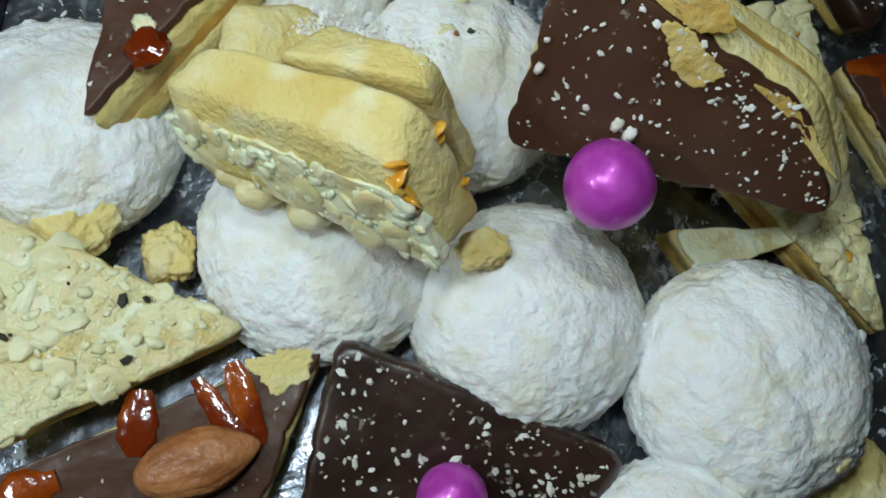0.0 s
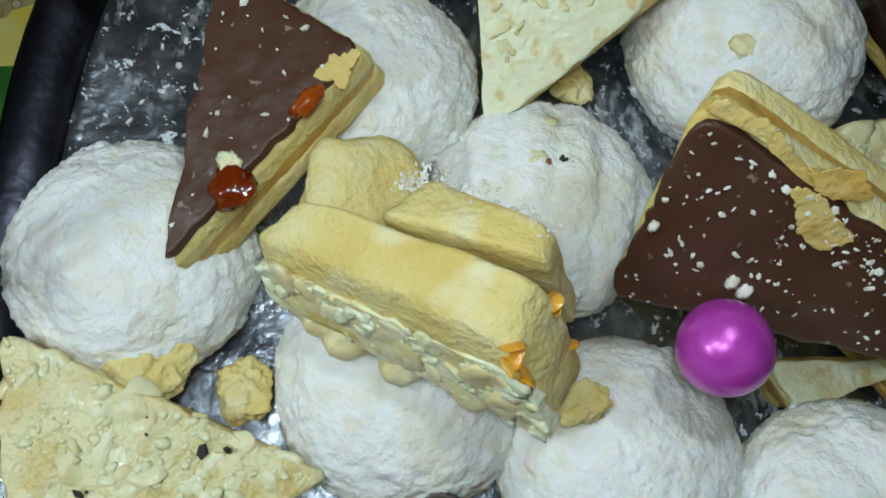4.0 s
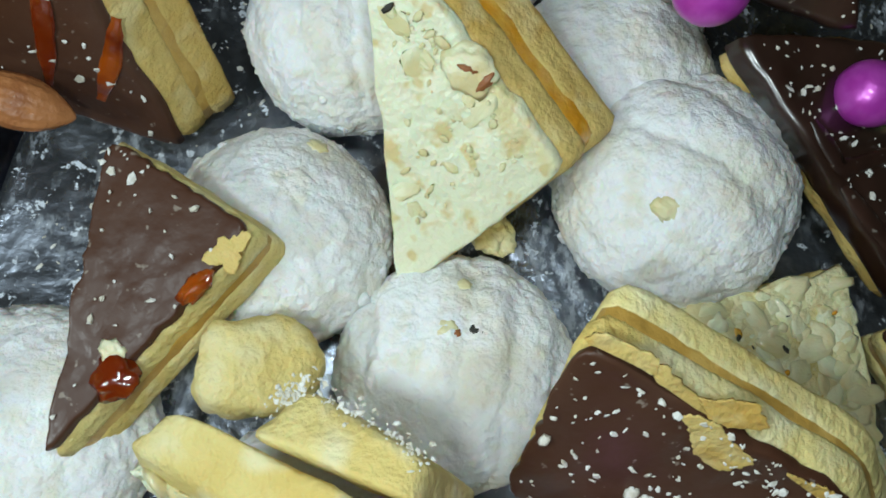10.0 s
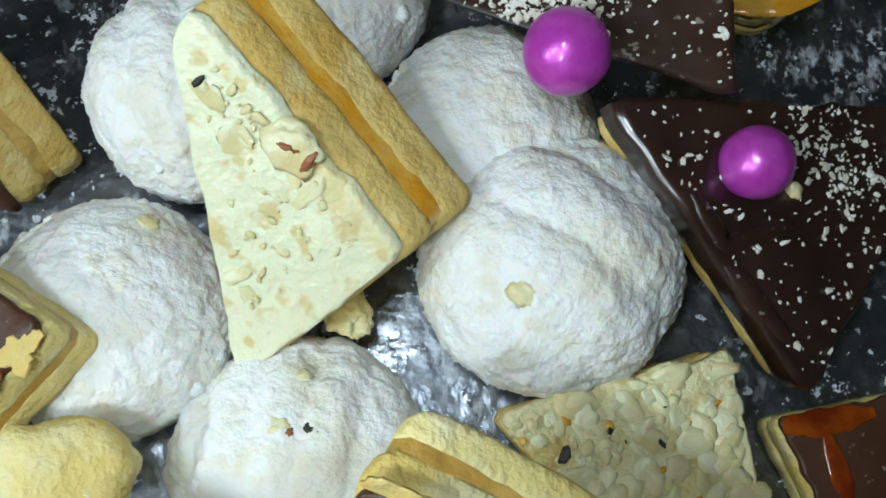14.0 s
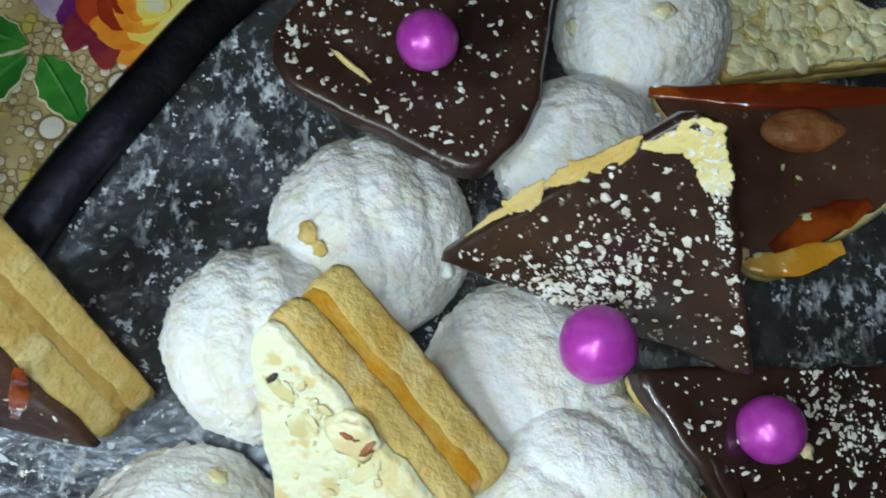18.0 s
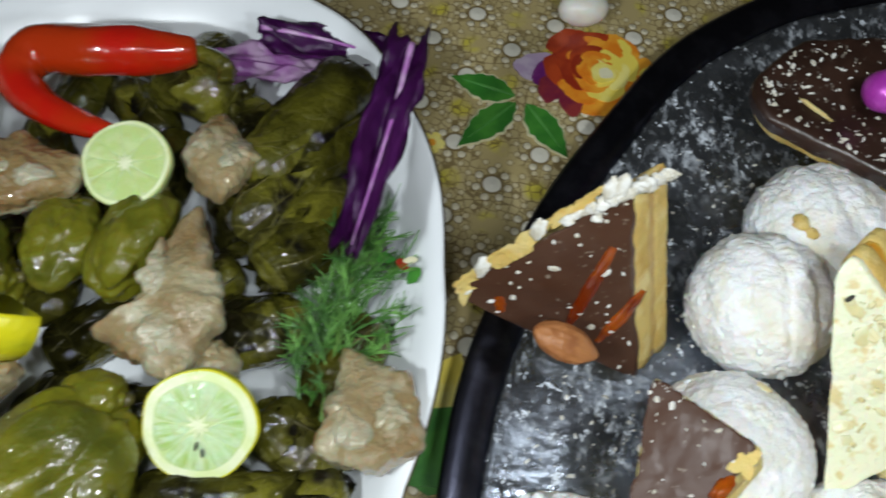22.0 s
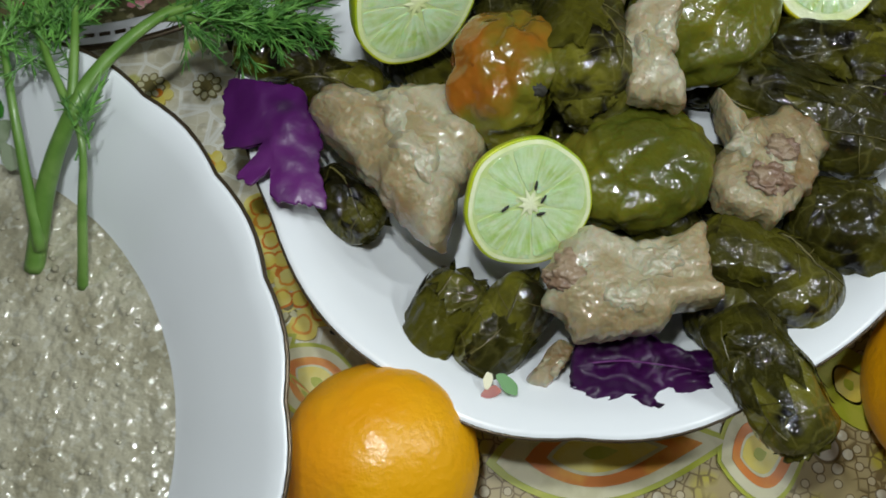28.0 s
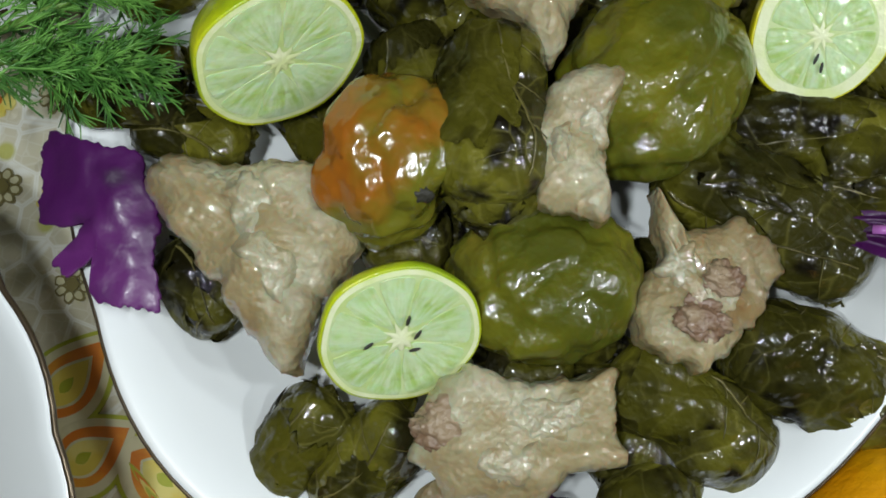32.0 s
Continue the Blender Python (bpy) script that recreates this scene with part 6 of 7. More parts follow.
def meat(corners, thick, seed, dark=(), turn=0.0):
    """a torn piece of boiled meat: an uneven slab with a ragged outline and a folded skin."""
    pts = [Vector(p) for p in corners]
    mid = sum(pts, Vector()) / len(pts)
    root = thing("meat_piece", "pale boiled meat chunk, ragged and glistening", "meat", mid, "boiled meat pieces")
    flat = [(p - mid).to_2d() for p in pts]
    area = sum(p.x * q.y - q.x * p.y for p, q in zip(flat, flat[1:] + flat[:1]))
    if area < 0:
        flat.reverse()
    loop = outline(flat, 0.0028, 0.0022, seed, 160)
    ca, sa = math.cos(seed * 1.3), math.sin(seed * 1.3)
    bm = slab(loop, -thick * 0.50, thick * 0.40, thick * 0.24, 0.0, seed, thick * 0.25, 14)
    for v in bm.verts:
        p = v.co.copy()
        low = fbm((p.x + seed, p.y, 0.1 * seed), 34, 2)
        v.co.z += thick * (0.34 * low - 0.09 * max(0.0, 1 - 4 * abs(fbm((0.4 * (ca * p.x + sa * p.y) + seed, 1.3 * (ca * p.y - sa * p.x), 3), 55, 2))) + 0.05 * fbm((p.x, p.y + seed, 0.5), 130, 3)) * (1 if p.z > 0 else 0.3)
        v.co.x += 0.0012 * fbm((p.y, p.z, seed), 150, 3)
        v.co.y += 0.0012 * fbm((p.x, p.z, seed + 2), 150, 3)
    flesh = part("flesh", bm, MEAT, root)
    for k in range(2):
        g = seed * 1.7 + k * 2.6
        big = max(p.length for p in flat)
        shrunk = outline([q * 0.34 + Vector((math.cos(g), math.sin(g))) * big * 0.26 for q in flat], 0.004, 0.0030, seed + 7 + k, 60)
        bm = slab(shrunk, -thick * 0.2, thick * 0.12, thick * 0.1, 0.0004, seed + k, thick * 0.12, 8)
        for v in bm.verts:
            p = v.co.copy()
            low = fbm((p.x + seed, p.y, 0.1 * seed), 34, 2)
            v.co.z += thick * (0.44 + 0.34 * low + 0.10 * fbm((p.x + 3, p.y + seed, 0.5), 130, 3))
        part("fat_layer", bm, FAT, flesh, "pale glistening fat")
    for k, (spot, size) in enumerate(dark):
        q = Vector(spot) - mid
        bm = lump((size * 1.25, size * 0.95, thick * 0.22), seed + k, amp=0.45, scale=1.6, level=5, fine=0.12, fine_scale=6)
        bmesh.ops.translate(bm, verts=bm.verts, vec=(q.x, q.y, thick * 0.50))
        part("marrow", bm, MARROW, flesh, "dark marrow spot")
    return root


meat(((-0.3590, 0.2034, 0.0500), (-0.3458, 0.2278, 0.0500), (-0.3131, 0.2330, 0.0500), (-0.3093, 0.2082, 0.0500), (-0.3216, 0.1839, 0.0500), (-0.3452, 0.1841, 0.0500)), 0.016, 1)
meat(((-0.3126, 0.1745, 0.0540), (-0.2913, 0.2011, 0.0540), (-0.2636, 0.1925, 0.0540), (-0.2657, 0.1797, 0.0540), (-0.2897, 0.1646, 0.0540)), 0.013, 2)
meat(((-0.3676, 0.1312, 0.0500), (-0.3612, 0.1531, 0.0500), (-0.3432, 0.1380, 0.0500), (-0.3056, 0.1314, 0.0500), (-0.3183, 0.1092, 0.0500), (-0.3403, 0.1128, 0.0500)), 0.011, 3)
meat(((-0.2974, 0.0959, 0.0560), (-0.2882, 0.1141, 0.0560), (-0.2567, 0.1153, 0.0560), (-0.2625, 0.0996, 0.0560), (-0.2657, 0.0774, 0.0560), (-0.2794, 0.0872, 0.0560)), 0.013, 4)
meat(((-0.2201, 0.1840, 0.0520), (-0.2079, 0.1596, 0.0520), (-0.1998, 0.1413, 0.0520), (-0.2096, 0.1158, 0.0520), (-0.2241, 0.1223, 0.0520), (-0.2411, 0.1302, 0.0520), (-0.2290, 0.1407, 0.0520), (-0.2290, 0.1613, 0.0520)), 0.013, 5)
meat(((-0.1603, 0.1420, 0.0450), (-0.1360, 0.1368, 0.0450), (-0.1264, 0.1110, 0.0450), (-0.1460, 0.0993, 0.0450), (-0.1624, 0.1048, 0.0450)), 0.010, 6)
meat(((-0.3619, 0.0245, 0.0480), (-0.3570, 0.0334, 0.0480), (-0.3409, 0.0358, 0.0480), (-0.3193, 0.0403, 0.0480), (-0.3025, 0.0222, 0.0480), (-0.3085, 0.0028, 0.0480), (-0.3114, -0.0139, 0.0480), (-0.3265, -0.0045, 0.0480), (-0.3464, 0.0130, 0.0480)), 0.018, 7)
meat(((-0.2640, 0.0755, 0.0600), (-0.2482, 0.0797, 0.0600), (-0.2497, 0.0631, 0.0600), (-0.2429, 0.0405, 0.0600), (-0.2612, 0.0400, 0.0600), (-0.2670, 0.0566, 0.0600)), 0.014, 8)
meat(((-0.2336, 0.0572, 0.0460), (-0.2227, 0.0443, 0.0460), (-0.2101, 0.0531, 0.0460), (-0.1952, 0.0465, 0.0460), (-0.1997, 0.0288, 0.0460), (-0.2111, 0.0108, 0.0460), (-0.2282, 0.0159, 0.0460), (-0.2323, 0.0216, 0.0460), (-0.2274, 0.0378, 0.0460)), 0.013, 9, (((-0.2157, 0.0245, 0.0500), 0.0055), ((-0.2125, 0.0349, 0.0500), 0.0045)))
meat(((-0.2792, -0.0089, 0.0460), (-0.2689, 0.0001, 0.0460), (-0.2497, -0.0003, 0.0460), (-0.2338, 0.0072, 0.0460), (-0.2308, -0.0037, 0.0460), (-0.2255, -0.0152, 0.0460), (-0.2382, -0.0197, 0.0460), (-0.2436, -0.0279, 0.0460), (-0.2651, -0.0338, 0.0460), (-0.2783, -0.0244, 0.0460)), 0.014, 10, (((-0.2693, -0.0167, 0.0500), 0.0075),))
meat(((-0.2339, 0.2078, 0.0500), (-0.2227, 0.2245, 0.0500), (-0.2041, 0.2066, 0.0500), (-0.2144, 0.1870, 0.0500), (-0.2267, 0.1930, 0.0500)), 0.012, 11)
meat(((-0.2180, 0.1308, 0.0420), (-0.1999, 0.1406, 0.0420), (-0.1917, 0.1294, 0.0420), (-0.2052, 0.1134, 0.0420)), 0.010, 12)
meat(((-0.2784, -0.0455, 0.0300), (-0.2714, -0.0310, 0.0320), (-0.2660, -0.0335, 0.0320), (-0.2724, -0.0461, 0.0300)), 0.005, 13)


# ---- limes ----
def lime(place, r, aim, seed, half=False, arc=6.28319, rind=RIND, pulp=PULP, label="cut lime slice with pale green pulp", thick=0.004, roll_deg=0.0, ring=0.90):
    """a lime slice, or half lime, whose cut face looks along aim."""
    q = Vector(aim).to_track_quat("Z", "Y").to_matrix().to_4x4()
    m = Matrix.Translation(place) @ q @ pose(0, 0, 0, 0, 0, roll_deg)
    root = thing("lime_half" if half else "lime_slice", label, "lime", m=m, group="cut limes")
    N = 64 if arc > 6 else 36
    full = arc > 6

    def turned(levels, cap=True):
        bm = bmesh.new()
        last = None
        for k, z in levels:
            ring = [bm.verts.new((r * k * (1 + 0.022 * math.sin(3 * a + seed) + 0.012 * math.sin(7 * a + 2 * seed)) * math.cos(a), r * k * (1 + 0.025 * math.sin(2 * a + seed) + 0.012 * math.sin(5 * a + seed)) * math.sin(a), z)) for a in [arc * i / (N if full else N - 1) for i in range(N)]]
            if last:
                for i in range(N if full else N - 1):
                    j = (i + 1) % N
                    bm.faces.new((last[i], last[j], ring[j], ring[i]))
            last = ring
        if cap and full:
            bm.faces.new(last)
        elif not full:
            bmesh.ops.holes_fill(bm, edges=bm.edges[:])
        bmesh.ops.recalc_face_normals(bm, faces=bm.faces)
        return bm

    if half:
        lv = [(0.10, -0.92 * r)] + [(math.cos(t) * 1.0, -math.sin(t) * 0.9 * r) for t in np.linspace(1.35, 0.0, 10)] + [(0.985, 0.0006), (0.955, 0.0003)]
    else:
        lv = [(0.90, -thick), (0.97, -thick * 0.9), (1.0, -thick * 0.5), (1.0, -0.0004), (0.985, 0.0003), (0.955, 0.0)]
    skin = part("rind", turned(lv), rind, root)
    part("pith", turned([(0.95, -thick * 0.6), (0.962, 0.0004), (ring, 0.0005)], cap=False), PITH, skin, smooth=False)
    inner = part("membrane", turned([(ring + 0.005, 0.0002), (ring, 0.0005), (0.06, 0.0004)]), MEMBRANE, root, smooth=False)
    count = 9
    for k in range(count):
        if not full and (k + 1) * 6.28319 / count > arc:
            break
        a0, a1 = 6.28319 * (k + 0.18 * math.sin(5 * k + seed)) / count + 0.003 + seed, 6.28319 * (k + 1 + 0.18 * math.sin(5 * ((k + 1) % count) + seed)) / count - 0.003 + seed
        if not full:
            a0, a1 = a0 - seed, a1 - seed
        bm = bmesh.new()
        loop = [Vector((r * 0.13 * math.cos((a0 + a1) / 2), r * 0.13 * math.sin((a0 + a1) / 2)))]
        loop += [Vector((r * rr * math.cos(a), r * rr * math.sin(a))) for rr, a in [(0.5, a0)] + [(ring - 0.03, a0 + (a1 - a0) * s) for s in (0.06, 0.3, 0.5, 0.7, 0.94)] + [(0.5, a1)]]
        loop = outline(loop, 0.0012, 0.0002, k, 30)
        part("segment", slab(loop, 0.0003, 0.00064, 0.00010, 0.00010, k + seed, 0.0001, 5), pulp, root, smooth=False)
    bm = bmesh.new()
    star = []
    for k in range(count * 4):
        a = 6.28319 * k / (count * 4) + seed
        if not full and a - seed > arc:
            break
        reach = (0.23, 0.15, 0.11, 0.15)[k % 4] * (1 + 0.35 * fbm((k, seed, 0), 0.7))
        star.append(bm.verts.new((r * reach * math.cos(a if full else a - seed), r * reach * math.sin(a if full else a - seed), 0.00085)))
    hub = bm.verts.new((0, 0, 0.0014))
    for k in range(len(star) if full else len(star) - 1):
        bm.faces.new((hub, star[k], star[(k + 1) % len(star)]))
    part("core", bm, PITH, inner, "white star shaped core")
    return root


def seeds(root, spots):
    # empty pip hollows drawn flat, their inner shade as slim dark lumps
    for x, y, t in spots:
        bm = lump((0.0016, 0.0005, 0.0003), 1, amp=0.1, level=2)
        bmesh.ops.transform(bm, matrix=Matrix.Translation((x, y, 0.0017)) @ pose(0, 0, 0, 0, 0, t), verts=bm.verts)
        part("pip_hollow", bm, CARDAMOM, root.children[0])


one = lime((-0.1985, 0.1060, 0.0510), 0.0183, (0.05, -0.5, 0.85), 1, label="round lime slice with yellow green rind", rind=YELLOW_RIND, thick=0.006, ring=0.80)
seeds(one, ((0.000, -0.006, 80), (0.002, -0.008, 95)))
lime((-0.3320, 0.0610, 0.0640), 0.0218, (0.60, -0.68, 0.36), 2, half=True, label="lime half with cut face turned up")
one = lime((-0.2868, 0.0022, 0.0572), 0.0202, (0.38, -0.56, 0.73), 3, label="round pale lime slice with dark pip hollows")
seeds(one, ((-0.008, 0.002, 20), (0.003, 0.005, 60), (0.004, 0.000, 40), (0.002, -0.004, -10)))
lime((-0.3313, 0.1864, 0.0460), 0.0196, (-0.2, -0.5, 0.85), 4, arc=3.3, label="lime wedge lying on meat", thick=0.008, roll_deg=160)
lime((-0.2702, 0.1253, 0.0680), 0.0150, (-0.65, -0.3, 0.65), 5, arc=3.6, half=False, rind=YELLOW_RIND, label="yellow rinded lime wedge standing up", thick=0.014, roll_deg=215)
lime((-0.2481, 0.1916, 0.0580), 0.0157, (0.0, -0.3, 0.95), 6, pulp=PALE_PULP, rind=PALE_PULP, label="pale end slice of a lime", thick=0.006)


# ---- chilli, cabbage, herbs ----
def tube(points, radius, sides=14, taper=None, wob=0.0, seed=0):
    """a tube along a smooth line through points; taper gives the width along it."""
    pts = [Vector(p) for p in points]
    line = []
    for i in range(len(pts) - 1):
        p0, p1, p2, p3 = pts[max(i - 1, 0)], pts[i], pts[i + 1], pts[min(i + 2, len(pts) - 1)]
        for k in range(8):
            s = k / 8
            line.append(0.5 * ((2 * p1) + (p2 - p0) * s + (2 * p0 - 5 * p1 + 4 * p2 - p3) * s * s + (3 * p1 - p0 - 3 * p2 + p3) * s ** 3))
    line.append(pts[-1])
    bm = bmesh.new()
    last = None
    for i, c in enumerate(line):
        d = (line[min(i + 1, len(line) - 1)] - line[max(i - 1, 0)]).normalized()
        u = d.cross(Vector((0, 0, 1)))
        u = u.normalized() if u.length > 1e-4 else Vector((1, 0, 0))
        v = u.cross(d)
        s = i / (len(line) - 1)
        w = radius * (taper(s) if taper else 1)
        ring = []
        for k in range(sides):
            a = 6.28319 * k / sides
            g = w * (1 + wob * fbm((math.cos(a), math.sin(a), s * 6 + seed), 1.4))
            ring.append(bm.verts.new(c + u * g * math.cos(a) + v * g * math.sin(a)))
        if last:
            for k in range(sides):
                q = (k + 1) % sides
                bm.faces.new((last[k], last[q], ring[q], ring[k]))
        else:
            bm.faces.new(ring[::-1])
        last = ring
    bm.faces.new(last)
    bmesh.ops.recalc_face_normals(bm, faces=bm.faces)
    return bm


chilli = thing("red_chilli", "shiny bent red chilli pepper lying on meat", "chilli")
part("flesh", tube([(-0.2406, 0.2498, 0.0520), (-0.2695, 0.2406, 0.0560), (-0.2976, 0.2372, 0.0540), (-0.3005, 0.2227, 0.0520), (-0.2823, 0.2104, 0.0540), (-0.2534, 0.2026, 0.0580)], 0.0099, 20, lambda s: min(1.0, 0.55 + 3 * s) * (1 - 0.75 * s ** 3), 0.10), CHILLI, chilli)
part("stalk", tube([(-0.2406, 0.2498, 0.0520), (-0.2290, 0.2463, 0.0520), (-0.2263, 0.2394, 0.0500)], 0.0035, 8), LEAF, chilli, "dark dried stalk")


def frill(name, label, a, b, width, mat, seed, lift=0.010, ruffle=0.006, curl=0.0, rib=False, arch=0.0):
    """a crumpled leaf sheet from a to b."""
    a, b = Vector(a), Vector(b)
    L = (b - a).length
    m = along(a, b)
    root = thing(name, label, "cabbage", m=m, group="red cabbage pieces")
    U, V = 34, 18
    bm = bmesh.new()
    grid = []
    for i in range(U + 1):
        s = i / U
        row = []
        for j in range(V + 1):
            t = -1 + 2 * j / V
            edge = width * 0.5 * (1 + 0.30 * fbm((s * 4, seed, 3.0 if t > 0 else 9.0), 1.0, 4)) * (0.55 + 0.45 * math.sin(math.pi * min(1, s * 1.1 + 0.05))) * (1 + 0.25 * fbm((s * 3, t, seed), 1.6))
            z = ruffle * fbm((s * 4 + seed, t * 1.6, 0.3), 1.0, 3) + curl * t * t + arch * math.sin(math.pi * s) + 0.0004 * math.sin(s * 22 + t * 5)
            x = -L / 2 + L * s + 0.10 * L * abs(t) * fbm((t * 2, seed, s), 1.2)
            row.append(bm.verts.new((x, t * edge, z)))
        grid.append(row)
    for i in range(U):
        for j in range(V):
            bm.faces.new((grid[i][j], grid[i + 1][j], grid[i + 1][j + 1], grid[i][j + 1]))
    bmesh.ops.solidify(bm, geom=bm.faces[:], thickness=0.0011)
    bmesh.ops.recalc_face_normals(bm, faces=bm.faces)
    part("leaf_blade", bm, mat, root)
    if rib:
        part("leaf_rib", tube([(-L * 0.48, 0, 0.001), (-L * 0.1, 0.001, 0.0015 + arch), (L * 0.46, 0, 0.001)], 0.0012, 8, lambda s: 1.1 - 0.8 * s), CABBAGE_RIB, root, "pale pink rib")
    else:
        part("leaf_vein", tube([(-L * 0.44, 0.0, 0.0008), (-L * 0.1, 0.0015, 0.0012), (L * 0.40, -0.001, 0.0008)], 0.0004, 6, lambda s: 1.1 - 0.8 * s), CABBAGE_VEIN, root)
    return root


torn = thing("cabbage_leaf", "torn flat purple cabbage leaf over the platter edge", "cabbage", (-0.370, 0.016, 0.047), "red cabbage pieces")
TORN = [(-0.390, 0.033), (-0.380, 0.033), (-0.364, 0.032), (-0.354, 0.016), (-0.353, 0.005), (-0.349, -0.001), (-0.349, -0.006), (-0.354, -0.007), (-0.366, -0.006), (-0.367, -0.001), (-0.366, 0.004), (-0.370, 0.001), (-0.375, -0.003), (-0.379, 0.000), (-0.374, 0.007), (-0.371, 0.013), (-0.379, 0.009), (-0.385, 0.009), (-0.389, 0.021), (-0.390, 0.027)]
loop = outline([Vector((x + 0.370, y - 0.016)) for x, y in reversed(TORN)], 0.0012, 0.0020, 12, 240)
loop = [p * (1 + 0.05 * fbm((p.x, p.y, 0.4), 420, 3)) for p in loop]
bm = slab(loop, -0.0007, 0.0007, 0.0004, 0.0, 12, 0.0, 14)
for v in bm.verts:
    v.co.z += 0.0022 * fbm((v.co.x + 3, v.co.y, 0.2), 45, 3) + 0.0035 * math.cos(110 * v.co.x + 40 * v.co.y) - 0.10 * max(0.0, -v.co.y - 0.010)
part("leaf_blade", bm, CABBAGE, torn)
frill("cabbage_leaf", "dark purple cabbage frill at the platter edge", (-0.2664, -0.0390, 0.0340), (-0.2222, -0.0332, 0.0360), 0.0247, CABBAGE, 2, ruffle=0.006)
frill("cabbage_strip", "long purple cabbage strip bridging platter and tray", (-0.1895, 0.0495, 0.0750), (-0.1186, 0.0537, 0.0850), 0.0132, CABBAGE, 3, ruffle=0.004, rib=True, arch=0.008)
frill("cabbage_strip", "long purple cabbage strip bridging platter and tray", (-0.1350, 0.0522, 0.0830), (-0.1038, 0.0803, 0.0880), 0.0088, CABBAGE, 9, ruffle=0.003)
frill("cabbage_strip", "purple cabbage strip along the platter edge", (-0.1565, 0.2566, 0.0700), (-0.1640, 0.1714, 0.0550), 0.0187, CABBAGE, 4, rib=True, curl=0.008)
frill("cabbage_leaf", "purple cabbage frill behind the chilli", (-0.2231, 0.2733, 0.0440), (-0.1585, 0.2748, 0.0340), 0.0225, CABBAGE, 5, rib=True)
frill("cabbage_leaf", "purple cabbage frill behind the chilli", (-0.2459, 0.2501, 0.0460), (-0.1886, 0.2577, 0.0420), 0.0181, CABBAGE_RIB, 6)
frill("cabbage_leaf", "ragged purple cabbage beside the cured meat", (-0.4274, 0.1829, 0.0400), (-0.3784, 0.2061, 0.0400), 0.0301, CABBAGE, 7, ruffle=0.010)
frill("cabbage_leaf", "purple cabbage peeping under a roll", (-0.1711, 0.0673, 0.0220), (-0.1548, 0.0696, 0.0220), 0.0131, CABBAGE, 8)
frill("cabbage_leaf", "small purple scrap beside the lime slice", (-0.1790, 0.2206, 0.0300), (-0.1537, 0.1816, 0.0260), 0.0173, CABBAGE, 10)
heart = thing("cabbage_heart", "glossy purple cabbage heart sitting on dark leaf", "cabbage", (-0.3840, 0.1740, 0.0440), "red cabbage pieces")
part("heart_body", lump((0.0190, 0.0170, 0.0170), 3, amp=0.14, scale=1.5, level=4, fine=0.03, fine_scale=4), CABBAGE, heart)
for k, (x, y, turn) in enumerate(((-0.017, 0.006, 165), (-0.012, 0.014, 120), (0.010, 0.013, 60), (-0.024, -0.002, 185))):
    bm = bmesh.new()
    grid = [[bm.verts.new((0.022 * a / 10, (b - 3) / 3 * 0.0062 * math.sin(3.1 * min(1, 0.12 + a / 11)), 0.004 * math.sin(a * 0.5 + k) + 0.003 * abs(b - 3) / 3)) for b in range(7)] for a in range(11)]
    for a in range(10):
        for b in range(6):
            bm.faces.new((grid[a][b], grid[a + 1][b], grid[a + 1][b + 1], grid[a][b + 1]))
    bmesh.ops.solidify(bm, geom=bm.faces[:], thickness=0.0009)
    bmesh.ops.recalc_face_normals(bm, faces=bm.faces)
    part("leaf_tip", bm, CABBAGE, heart, "curled purple leaf tip").matrix_local = Matrix.Translation((x, y, 0.008)) @ pose(0, 0, 0, 0, -12, turn)
roll((-0.3990, 0.1560, 0.0400), (-0.3640, 0.1560, 0.0420), 0.0230, 41, label="black wet vine leaf under the cabbage heart")


